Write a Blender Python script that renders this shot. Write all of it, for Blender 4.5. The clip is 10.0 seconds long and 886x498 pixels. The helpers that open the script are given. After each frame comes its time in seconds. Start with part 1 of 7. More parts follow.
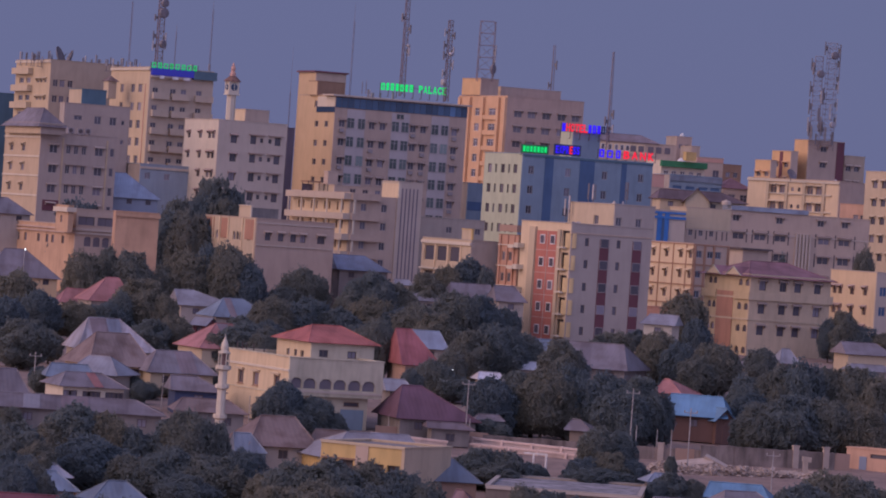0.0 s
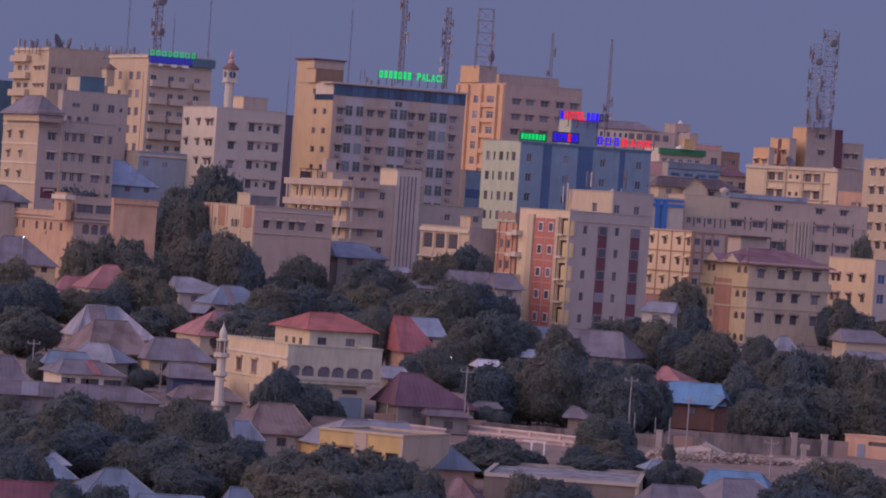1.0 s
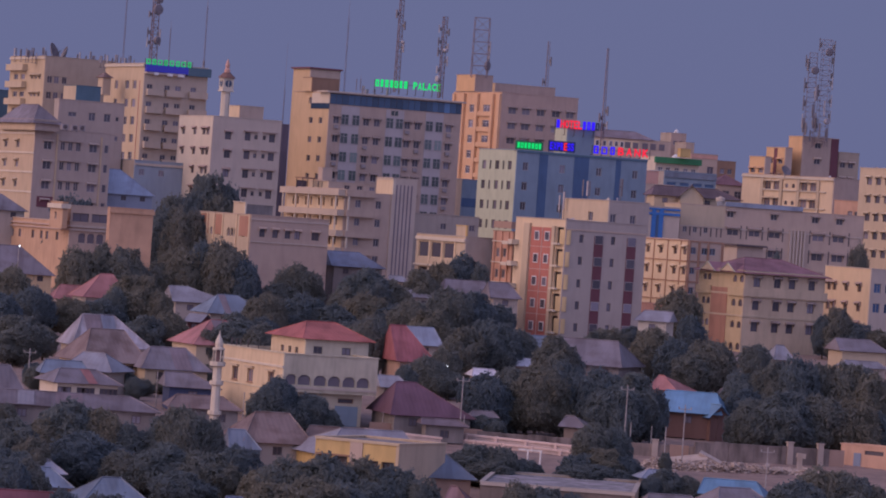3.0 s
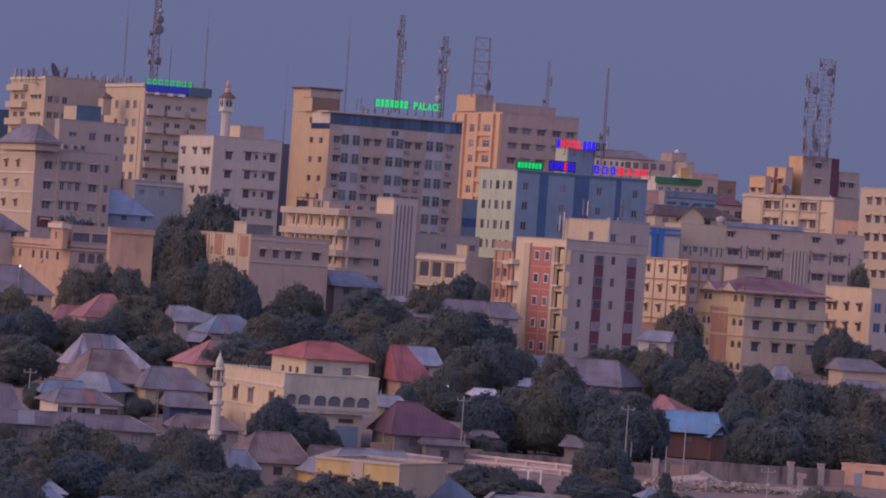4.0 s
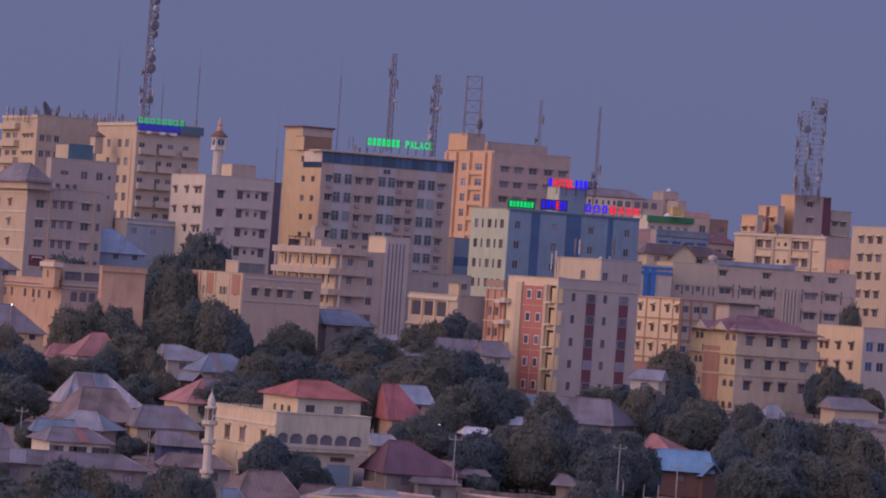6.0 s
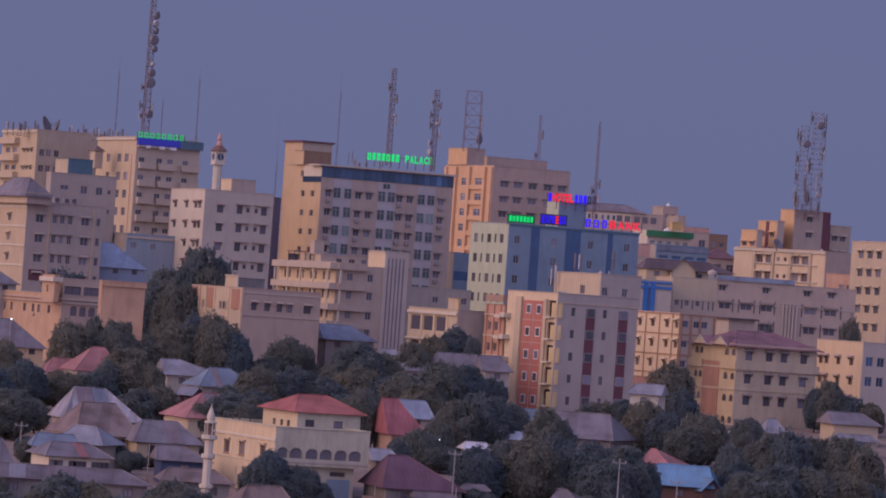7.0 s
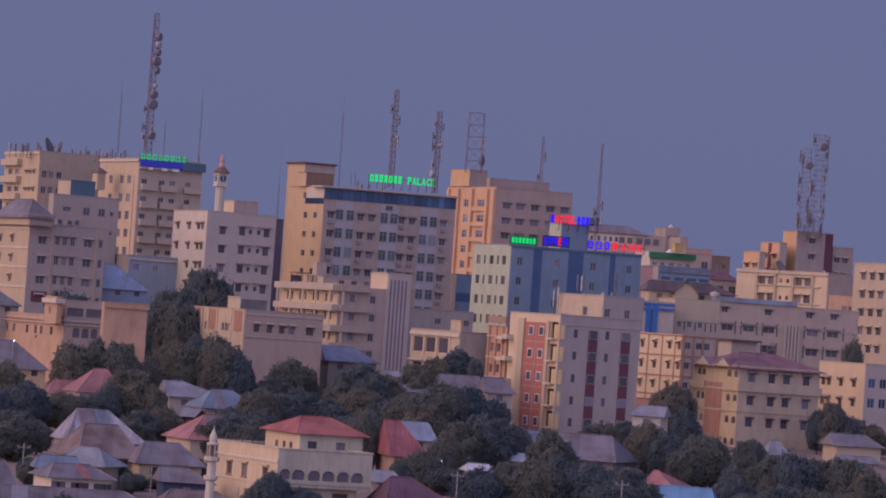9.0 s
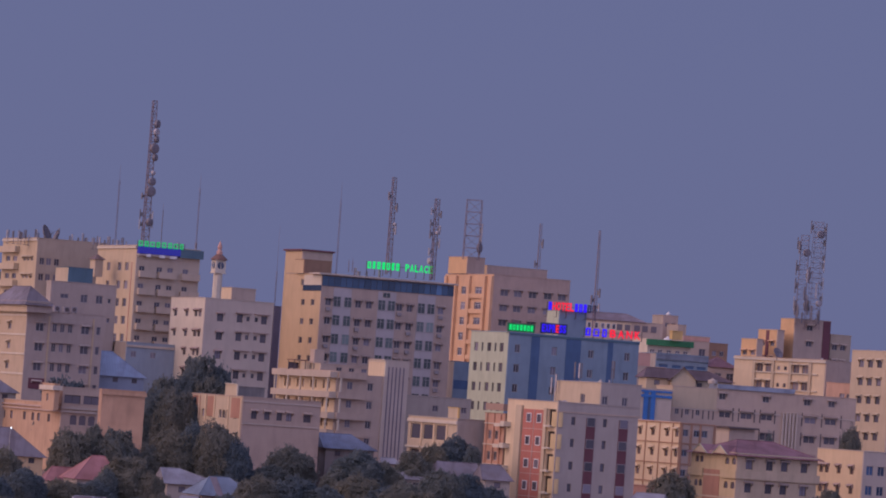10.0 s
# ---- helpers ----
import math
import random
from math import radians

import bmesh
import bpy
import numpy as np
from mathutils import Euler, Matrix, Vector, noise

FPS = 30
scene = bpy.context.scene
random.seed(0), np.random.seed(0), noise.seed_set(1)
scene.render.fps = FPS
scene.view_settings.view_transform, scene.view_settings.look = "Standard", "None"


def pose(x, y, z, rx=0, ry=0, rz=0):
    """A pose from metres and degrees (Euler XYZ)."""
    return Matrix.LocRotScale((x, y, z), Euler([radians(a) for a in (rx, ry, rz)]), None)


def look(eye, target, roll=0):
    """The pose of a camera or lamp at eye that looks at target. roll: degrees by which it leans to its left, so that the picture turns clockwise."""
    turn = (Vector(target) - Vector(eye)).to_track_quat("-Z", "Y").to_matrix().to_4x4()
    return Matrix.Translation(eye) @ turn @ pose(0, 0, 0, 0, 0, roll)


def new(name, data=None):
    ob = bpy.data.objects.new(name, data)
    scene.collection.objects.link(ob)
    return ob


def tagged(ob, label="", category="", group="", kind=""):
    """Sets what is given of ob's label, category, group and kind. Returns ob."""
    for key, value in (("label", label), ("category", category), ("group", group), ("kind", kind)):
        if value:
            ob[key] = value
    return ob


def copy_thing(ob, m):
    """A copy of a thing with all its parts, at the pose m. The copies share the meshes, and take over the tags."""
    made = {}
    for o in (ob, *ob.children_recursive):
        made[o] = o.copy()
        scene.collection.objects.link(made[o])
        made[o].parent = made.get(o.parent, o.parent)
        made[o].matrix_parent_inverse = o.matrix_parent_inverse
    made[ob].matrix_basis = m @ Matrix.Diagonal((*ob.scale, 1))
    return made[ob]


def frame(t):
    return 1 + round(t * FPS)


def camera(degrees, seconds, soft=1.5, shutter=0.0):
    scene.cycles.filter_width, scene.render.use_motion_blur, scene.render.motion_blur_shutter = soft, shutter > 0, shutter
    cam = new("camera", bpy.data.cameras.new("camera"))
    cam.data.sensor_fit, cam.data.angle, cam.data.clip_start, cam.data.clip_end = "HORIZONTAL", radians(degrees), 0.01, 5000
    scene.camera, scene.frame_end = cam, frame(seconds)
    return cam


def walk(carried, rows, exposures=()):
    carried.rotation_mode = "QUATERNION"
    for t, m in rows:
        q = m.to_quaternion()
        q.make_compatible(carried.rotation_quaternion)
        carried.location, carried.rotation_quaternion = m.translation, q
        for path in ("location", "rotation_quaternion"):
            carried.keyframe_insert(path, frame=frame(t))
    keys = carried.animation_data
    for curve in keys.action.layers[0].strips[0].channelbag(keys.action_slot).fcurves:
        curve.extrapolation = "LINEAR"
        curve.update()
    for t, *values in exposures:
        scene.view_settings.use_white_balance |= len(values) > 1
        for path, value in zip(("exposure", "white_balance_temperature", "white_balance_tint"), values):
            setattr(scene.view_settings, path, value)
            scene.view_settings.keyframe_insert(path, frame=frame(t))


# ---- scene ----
cam = camera(11.194, 10.0, soft=1.9)
EYE = (0.0, 0.0, 30.0)
# seconds, tilt, turn and lean in degrees: the camera stands still and tilts up
TURNS = [
    (0, 89.8275, 0.0322, 4.003),
    (0.5, 89.7897, 0.0647, 4.008),
    (1, 89.6714, -0.0000, 4.000),
    (1.5, 89.4700, -0.0228, 4.028),
    (2, 89.5115, -0.0177, 3.995),
    (2.5, 89.6989, -0.0421, 4.004),
    (2.7, 89.7392, -0.0455, 4.000),
    (3.8, 89.9744, -0.0219, 4.000),
    (4, 90.0388, -0.0191, 3.990),
    (4.5, 90.1172, -0.0428, 4.000),
    (5, 90.2150, -0.0259, 4.003),
    (5.5, 90.3538, -0.0775, 4.002),
    (5.7, 90.4386, -0.0899, 4.000),
    (6.8, 90.6822, -0.0837, 4.000),
    (7, 90.7213, -0.0795, 4.017),
    (7.5, 90.7653, -0.0538, 4.005),
    (8, 90.8589, -0.0662, 4.020),
    (8.5, 90.9930, -0.0270, 4.009),
    (9, 90.9925, -0.0289, 4.019),
    (9.5, 91.2641, -0.0308, 4.064),
    (9.6, 91.5821, -0.0243, 4.029),
    (9.7, 91.8823, -0.0104, 4.046),
    (9.8, 92.1609, 0.0019, 4.046),
    (9.9, 92.1602, 0.0126, 4.046),
    (10, 92.0962, 0.0182, 4.046),
]
walk(cam, [(t, pose(*EYE, tilt, 0, turn) @ pose(0, 0, 0, 0, 0, lean)) for t, tilt, turn, lean in TURNS])

# ---- light: dusk, the glow of the set sun behind the camera to the left ----
GLOW = Vector((-0.93, -0.22, 0.42)).normalized()


def make_world():
    world = bpy.data.worlds.new("dusk")
    scene.world = world
    world.use_nodes = True
    nt = world.node_tree
    nt.nodes.clear()
    out = nt.nodes.new("ShaderNodeOutputWorld")
    bg = nt.nodes.new("ShaderNodeBackground")
    co = nt.nodes.new("ShaderNodeTexCoord")
    dot = nt.nodes.new("ShaderNodeVectorMath")
    dot.operation = "DOT_PRODUCT"
    dot.inputs[1].default_value = Vector((-0.55, -0.83, 0.0)).normalized()
    nt.links.new(co.outputs["Generated"], dot.inputs[0])
    side = nt.nodes.new("ShaderNodeValToRGB")
    el = side.color_ramp.elements
    el[0].position, el[0].color = 0.0, (0.119, 0.133, 0.278, 1)
    el[1].position, el[1].color = 1.0, (0.71, 0.645, 1.0, 1)
    el.new(0.25).color = (0.124, 0.136, 0.284, 1)
    el.new(0.55).color = (0.43, 0.455, 0.885, 1)
    half = nt.nodes.new("ShaderNodeMath")
    half.operation = "MULTIPLY_ADD"
    half.inputs[1].default_value, half.inputs[2].default_value = 0.5, 0.5
    nt.links.new(dot.outputs["Value"], half.inputs[0])
    nt.links.new(half.outputs[0], side.inputs[0])
    sky = nt.nodes.new("ShaderNodeTexSky")
    sky.sky_type, sky.sun_disc = "NISHITA", False
    sky.sun_elevation = math.asin(GLOW.z)
    sky.sun_rotation = math.atan2(GLOW.x, GLOW.y)
    dim = nt.nodes.new("ShaderNodeVectorMath")
    dim.operation = "SCALE"
    dim.inputs["Scale"].default_value = 0.004
    nt.links.new(sky.outputs[0], dim.inputs[0])
    add = nt.nodes.new("ShaderNodeVectorMath")
    add.operation = "ADD"
    nt.links.new(side.outputs[0], add.inputs[0])
    nt.links.new(dim.outputs[0], add.inputs[1])
    nt.links.new(add.outputs[0], bg.inputs[0])
    bg.inputs[1].default_value = 1.0
    nt.links.new(bg.outputs[0], out.inputs[0])


make_world()
sun = new("sun", bpy.data.lights.new("sun", "SUN"))
sun.data.energy, sun.data.angle, sun.data.color = 1.5, radians(60), (1.0, 0.58, 0.36)
sun.matrix_world = look(GLOW * 50, (0, 0, 0))
scene.view_settings.exposure = 0.0


# ---- materials ----
def base_material(name, rough=0.8, metal=0.0):
    mat = bpy.data.materials.new(name)
    mat.use_nodes = True
    bs = mat.node_tree.nodes["Principled BSDF"]
    bs.inputs["Roughness"].default_value, bs.inputs["Metallic"].default_value = rough, metal
    return mat, mat.node_tree, bs


def noise_node(nt, scale, detail=4, stretch=(1, 1, 1)):
    geo = nt.nodes.new("ShaderNodeNewGeometry")
    mp = nt.nodes.new("ShaderNodeMapping")
    mp.inputs["Scale"].default_value = stretch
    no = nt.nodes.new("ShaderNodeTexNoise")
    no.inputs["Scale"].default_value, no.inputs["Detail"].default_value = scale, detail
    nt.links.new(geo.outputs["Position"], mp.inputs[0])
    nt.links.new(mp.outputs[0], no.inputs["Vector"])
    return no


def ramp_node(nt, src, stops):
    rp = nt.nodes.new("ShaderNodeValToRGB")
    el = rp.color_ramp.elements
    el[0].position, el[0].color = stops[0][0], (*stops[0][1], 1)
    el[1].position, el[1].color = stops[-1][0], (*stops[-1][1], 1)
    for p, col in stops[1:-1]:
        el.new(p).color = (*col, 1)
    nt.links.new(src, rp.inputs[0])
    return rp


def mul_node(nt, a, b, fac=1.0):
    mx = nt.nodes.new("ShaderNodeMix")
    mx.data_type, mx.blend_type = "RGBA", "MULTIPLY"
    mx.inputs[0].default_value = fac
    nt.links.new(a, mx.inputs[6])
    nt.links.new(b, mx.inputs[7])
    return mx.outputs[2]


def shade(col, k):
    return tuple(min(1.0, c * k) for c in col)


def plaster(name, col, wear=0.14, rough=0.85):
    """Painted render: cloudy patches, rain streaks and fine grain."""
    mat, nt, bs = base_material(name, rough)
    patch = ramp_node(nt, noise_node(nt, 0.35, 5).outputs[0], [(0.3, shade(col, 1 - 0.5 * wear)), (0.7, shade(col, 1 + 0.2 * wear))])
    streak = ramp_node(nt, noise_node(nt, 0.9, 4, (1.3, 1.3, 0.3)).outputs[0], [(0.3, (1 - 0.55 * wear,) * 3), (0.55, (1, 1, 1))])
    grain = noise_node(nt, 9.0, 3)
    bump = nt.nodes.new("ShaderNodeBump")
    bump.inputs["Strength"].default_value, bump.inputs["Distance"].default_value = 0.3, 0.03
    nt.links.new(grain.outputs[0], bump.inputs["Height"])
    nt.links.new(bump.outputs[0], bs.inputs["Normal"])
    nt.links.new(mul_node(nt, patch.outputs[0], streak.outputs[0]), bs.inputs["Base Color"])
    return mat


def sheet_metal(name, col, rust=0.3, rough=0.5, aged=(0.80, 1.10)):
    """Corrugated roofing: ribs down the slope come from the geometry, patches, rust and sheets of different age from here."""
    mat, nt, bs = base_material(name, rough, 0.15)
    patch = ramp_node(nt, noise_node(nt, 0.16, 3).outputs[0], [(0.3, shade(col, 0.8)), (0.7, shade(col, 1.1))])
    spot = ramp_node(nt, noise_node(nt, 0.55, 4).outputs[0], [(0.36, (1 - rust, 1 - 1.25 * rust if rust < 0.7 else 0.2, 1 - 1.4 * rust if rust < 0.65 else 0.1)), (0.56, (1, 1, 1))])
    info = nt.nodes.new("ShaderNodeObjectInfo")
    vary = ramp_node(nt, info.outputs["Random"], [(0.0, (0.84, 0.80, 0.80)), (0.5, (0.98, 0.95, 0.95)), (1.0, (1.04, 1.06, 1.08))])
    # sheets of different age lie side by side and run down the slope
    sheet = ramp_node(nt, noise_node(nt, 1.0, 2, (0.6, 0.05, 0.05)).outputs[0], [(0.36, (aged[0], aged[0] * 0.97, aged[0] * 0.97)), (0.46, (1, 1, 1)), (0.56, (1, 1, 1)), (0.64, (aged[1], aged[1], aged[1] * 1.02))])
    c1 = mul_node(nt, mul_node(nt, patch.outputs[0], spot.outputs[0]), sheet.outputs[0])
    nt.links.new(mul_node(nt, c1, vary.outputs[0]), bs.inputs["Base Color"])
    return mat


def plain(name, col, rough=0.6, metal=0.0, vary=0.25):
    mat, nt, bs = base_material(name, rough, metal)
    patch = ramp_node(nt, noise_node(nt, 1.7, 3).outputs[0], [(0.3, shade(col, 1 - vary)), (0.7, shade(col, 1 + 0.4 * vary))])
    nt.links.new(patch.outputs[0], bs.inputs["Base Color"])
    return mat


def glass(name, col, rough=0.12):
    mat, nt, bs = base_material(name, rough)
    info = nt.nodes.new("ShaderNodeObjectInfo")
    vary = ramp_node(nt, info.outputs["Random"], [(0.0, shade(col, 0.5)), (0.7, col), (1.0, shade(col, 2.2))])
    nt.links.new(vary.outputs[0], bs.inputs["Base Color"])
    return mat


def glow(name, col, strength):
    mat, _, bs = base_material(name, 0.4)
    bs.inputs["Base Color"].default_value = (*shade(col, 0.08), 1)
    bs.inputs["Emission Color"].default_value = (*col, 1)
    bs.inputs["Emission Strength"].default_value = strength
    return mat


def foliage(name, col, k=1.0):
    mat, nt, bs = base_material(name, 0.9)
    bs.inputs["Specular IOR Level"].default_value = 0.05
    geo = nt.nodes.new("ShaderNodeNewGeometry")
    leaf = ramp_node(nt, geo.outputs["Random Per Island"], [(0.0, shade(col, 0.9 * k)), (0.6, shade(col, k)), (1.0, shade(col, 1.08 * k))])
    info = nt.nodes.new("ShaderNodeObjectInfo")
    tree = ramp_node(nt, info.outputs["Random"], [(0.0, (0.68, 0.82, 0.94)), (0.45, (0.83, 0.92, 0.94)), (1.0, (1.12, 1.03, 0.84))])
    hue = mul_node(nt, leaf.outputs[0], tree.outputs[0])
    nt.links.new(hue, bs.inputs["Base Color"])
    thin = nt.nodes.new("ShaderNodeBsdfTranslucent")
    nt.links.new(hue, thin.inputs[0])
    both = nt.nodes.new("ShaderNodeAddShader")
    nt.links.new(bs.outputs[0], both.inputs[0])
    nt.links.new(thin.outputs[0], both.inputs[1])
    nt.links.new(both.outputs[0], nt.nodes["Material Output"].inputs[0])
    return mat


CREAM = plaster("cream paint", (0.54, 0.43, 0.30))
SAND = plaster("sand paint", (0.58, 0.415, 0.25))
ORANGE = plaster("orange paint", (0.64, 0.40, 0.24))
WHITE = plaster("white paint", (0.62, 0.54, 0.43))
PALE = plaster("pale grey paint", (0.53, 0.44, 0.365))
GREY = plaster("grey render", (0.42, 0.36, 0.31), 0.2)
# also paints the shade on fronts of buildings with cream sides
MAUVE = plaster("mauve grey paint and front shade", (0.51, 0.39, 0.31), 0.16)
PINK = plaster("salmon paint", (0.60, 0.34, 0.27))
RED = plaster("brick red paint", (0.46, 0.165, 0.125))
MAROON = plaster("maroon paint", (0.16, 0.06, 0.075))
BROWN = plaster("brown paint", (0.30, 0.18, 0.12), 0.2)
TAN = plaster("tan brown paint", (0.38, 0.25, 0.19), 0.2)
# dark filling that paints the shade of rooms behind arches and loggias
INSIDE = plaster("painted room shade", (0.18, 0.155, 0.175), 0.2)
# for a sunlit side: the sun's warmth is put into this colour
ROSE = plaster("rose cream paint with sun warmth", (0.69, 0.52, 0.33))
OCHRE = plaster("ochre yellow paint", (0.64, 0.405, 0.215))
STRAW = plaster("straw paint", (0.56, 0.43, 0.26), 0.2)
SLATE = plaster("slate blue paint", (0.255, 0.295, 0.37))
LIGHTBLUE = plaster("light blue paint", (0.31, 0.36, 0.42))
DUSKY = plaster("dusky purple paint", (0.20, 0.165, 0.205))
SALMON = plaster("salmon cream paint", (0.53, 0.345, 0.225), 0.25)
BRICKORANGE = plaster("brick orange paint", (0.52, 0.295, 0.205), 0.2)
# front tone with shade in the paint; the sun sides are warmer
BUFFGREY = plaster("buff grey front-shade paint", (0.46, 0.36, 0.27), 0.16)
# cream lowered for haze, used on the tower's shaded front
TELCREAM = plaster("tower cream dulled by haze", (0.50, 0.41, 0.325), 0.14)
BUFF = plaster("buff brown paint", (0.54, 0.335, 0.22), 0.3)
BRICKTAN = plaster("brick tan paint", (0.43, 0.225, 0.155), 0.25)
# cream made lighter and yellower, to paint sunlight on west sides
IVORY = plaster("ivory paint with sun warmth", (0.69, 0.535, 0.355))
# shaded tone for fronts of sand and ochre buildings, shade in the colour
UMBER = plaster("warm taupe front-shade paint", (0.475, 0.36, 0.29), 0.16)
LILAC = plaster("lilac grey panel", (0.47, 0.42, 0.41), 0.12)
HOODRED = plaster("reddish hood concrete", (0.42, 0.31, 0.265), 0.2)
# the shadow beneath the hoods is put into this darker colour
HOOD = plaster("weathered hood concrete, shade-darkened", (0.34, 0.265, 0.225), 0.2)
# mauve and cream made duller: distance haze is put into both paints
WESTMAUVE = plaster("mauve paint dulled by haze", (0.43, 0.345, 0.295), 0.16)
WESTCREAM = plaster("cream paint dulled by haze", (0.52, 0.40, 0.272), 0.16)
# also the orange building's front, with its shade mixed into the paint
ROSETAN = plaster("rose tan paint and front shade", (0.48, 0.35, 0.285), 0.16)
BALCONY = plaster("balcony yellow paint", (0.62, 0.46, 0.25), 0.25)
FRAMEBROWN = plaster("frame brown paint", (0.40, 0.235, 0.155), 0.2)
# also the painted shade on the striped building's front
TAUPE = plaster("taupe paint and front shade", (0.43, 0.365, 0.32), 0.12)
# VILLA again for the lit side, with sunlight's warmth in the colour
VILLASUN = plaster("villa cream with sun warmth", (0.64, 0.50, 0.325), 0.2)
# the tower's cream for lit sides, sun warmth put into the colour
TELSAND = plaster("tower cream with sun warmth", (0.55, 0.43, 0.285), 0.16)
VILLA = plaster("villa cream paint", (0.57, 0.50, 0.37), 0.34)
PALEPINK = plaster("pale pink limewash", (0.60, 0.46, 0.40), 0.3)
STAINED = plaster("stained yard concrete", (0.28, 0.22, 0.19), 0.95, 0.95)
WEATHERED = plaster("weathered roof concrete", (0.33, 0.31, 0.32), 1.0, 0.95)
APRICOT = plaster("apricot paint", (0.64, 0.39, 0.27), 0.25)
DRAB = plaster("drab brown render", (0.25, 0.195, 0.16), 0.5)
RUSSET = plaster("russet paint", (0.19, 0.105, 0.085), 0.25)
OLIVE = plaster("ochre paint", (0.57, 0.44, 0.305), 0.25)
YELLOW = plaster("yellow paint", (0.62, 0.43, 0.18), 0.3)
BLUE = plaster("blue grey paint", (0.23, 0.30, 0.365), 0.2)
NAVY = plaster("navy paint", (0.055, 0.075, 0.15), 0.2)
LIMEWASH = plaster("bright limewash", (0.78, 0.58, 0.49), 0.3)
DEEPBLUE = plaster("deep blue paint", (0.08, 0.14, 0.25), 0.2)
BRIGHTBLUE = plaster("bright blue paint", (0.05, 0.18, 0.48), 0.2)
MINT = plaster("pale green paint", (0.47, 0.50, 0.37), 0.2)
GREEN = plaster("green paint", (0.05, 0.22, 0.10), 0.2)
TEAL = plaster("teal paint", (0.10, 0.17, 0.22), 0.2)
CONCRETE = plaster("raw concrete", (0.255, 0.225, 0.21), 0.4, 0.9)
FELT = plaster("roof screed", (0.25, 0.23, 0.22), 0.4, 0.95)
ZINC = sheet_metal("grey zinc sheet", (0.235, 0.21, 0.225), 0.2)
PALEZINC = sheet_metal("pale zinc sheet", (0.33, 0.325, 0.35), 0.15, 0.42)
ROSEZINC = sheet_metal("rose grey sheet", (0.25, 0.20, 0.21), 0.15)
BROWNSHEET = sheet_metal("brown sheet roofing", (0.17, 0.12, 0.12), 0.15)
REDWINE = sheet_metal("dull red sheet roofing", (0.36, 0.125, 0.13), 0.2)
STREAKED = sheet_metal("streaked pale sheet", (0.44, 0.42, 0.45), 0.25, 0.42, (0.5, 1.3))
WHITESHEET = sheet_metal("bright white sheet", (0.66, 0.64, 0.66), 0.05, 0.4)
BLUEZINC = sheet_metal("bluish zinc sheet", (0.29, 0.335, 0.41), 0.12, 0.42)
BLUESHEET = sheet_metal("blue sheet roofing", (0.165, 0.305, 0.44), 0.1, 0.45)
BLUEGREY = sheet_metal("blue grey sheet", (0.205, 0.25, 0.31), 0.12, 0.45)
RUST = sheet_metal("rusty sheet", (0.265, 0.195, 0.17), 0.3)
RUSTRED = sheet_metal("rusted red sheet", (0.26, 0.15, 0.145), 0.25)
REDSHEET = sheet_metal("red sheet roofing", (0.46, 0.15, 0.12), 0.25)
FADEDRED = sheet_metal("faded red sheet", (0.44, 0.20, 0.18), 0.2)
DARKWINE = sheet_metal("dark wine sheet", (0.18, 0.095, 0.125), 0.15)
SLATEZINC = sheet_metal("slate blue sheet", (0.19, 0.23, 0.31), 0.15)
WINE = sheet_metal("wine red sheet roofing", (0.25, 0.09, 0.105), 0.2)
ROSEWINE = sheet_metal("faded wine sheet", (0.29, 0.15, 0.16), 0.2)
GLASS = glass("dark window glass", (0.125, 0.112, 0.135), 0.25)
PALEGLASS = glass("pale window glass", (0.21, 0.19, 0.215), 0.25)
BLUEGLASS = glass("blue band glass", (0.03, 0.06, 0.12))
BANDGLASS = glass("blue storey glass", (0.06, 0.118, 0.205), 0.2)
GREENGLASS = glass("greenish window glass", (0.10, 0.125, 0.12), 0.2)
TRIM = plain("window trim", (0.40, 0.36, 0.34))
WHITETRIM = plain("white trim", (0.75, 0.72, 0.70))
# joinery colour, also the painted darkness of unlit interiors
DARKTRIM = plain("dark joinery and interior shade", (0.11, 0.085, 0.085))
STEEL = plain("galvanised steel", (0.20, 0.19, 0.20), 0.55, 0.4)
PALESTEEL = plain("weathered mast paint", (0.26, 0.20, 0.215), 0.7, 0.1)
RUSTSTEEL = plain("red oxide steel", (0.20, 0.12, 0.115), 0.7, 0.1)
DISHPAINT = plain("antenna white", (0.42, 0.38, 0.39), 0.5)
ACGREY = plain("weathered appliance grey", (0.33, 0.29, 0.29), 0.6)
DISHDARK = plain("antenna grey", (0.20, 0.175, 0.19), 0.6)
BARK = plain("bark", (0.10, 0.075, 0.055), 0.9)
LEAF = foliage("leaves", (0.121, 0.125, 0.121))
EARTH = plaster("sandy earth", (0.28, 0.20, 0.165), 0.4, 0.95)
RUBBLE = plaster("broken coral stone", (0.46, 0.37, 0.31), 0.35, 0.95)
BLUELIT = glow("lit blue sign board", (0.02, 0.02, 0.30), 0.8)
DIMGREEN = glow("dim green sign light", (0.01, 0.42, 0.13), 1.0)
NEONGREEN = glow("green sign light", (0.0, 0.75, 0.17), 1.0)
NEONBLUE = glow("blue sign light", (0.03, 0.004, 0.95), 1.0)
NEONRED = glow("red sign light", (0.95, 0.015, 0.05), 1.0)
LAMPWHITE = glow("white lamp", (0.85, 0.9, 1.0), 3.0)


# ---- mesh helpers ----
def part(name, bm, material, parent, label="", m=None):
    """Links a bmesh, or a shared mesh, as one object under a thing."""
    if isinstance(bm, bmesh.types.BMesh):
        data = bpy.data.meshes.new(name)
        bm.to_mesh(data)
        bm.free()
        data.materials.append(material)
    else:
        data = bm
    ob = new(name, data)
    ob.parent = parent
    if m is not None:
        ob.matrix_basis = m
    return tagged(ob, label) if label else ob


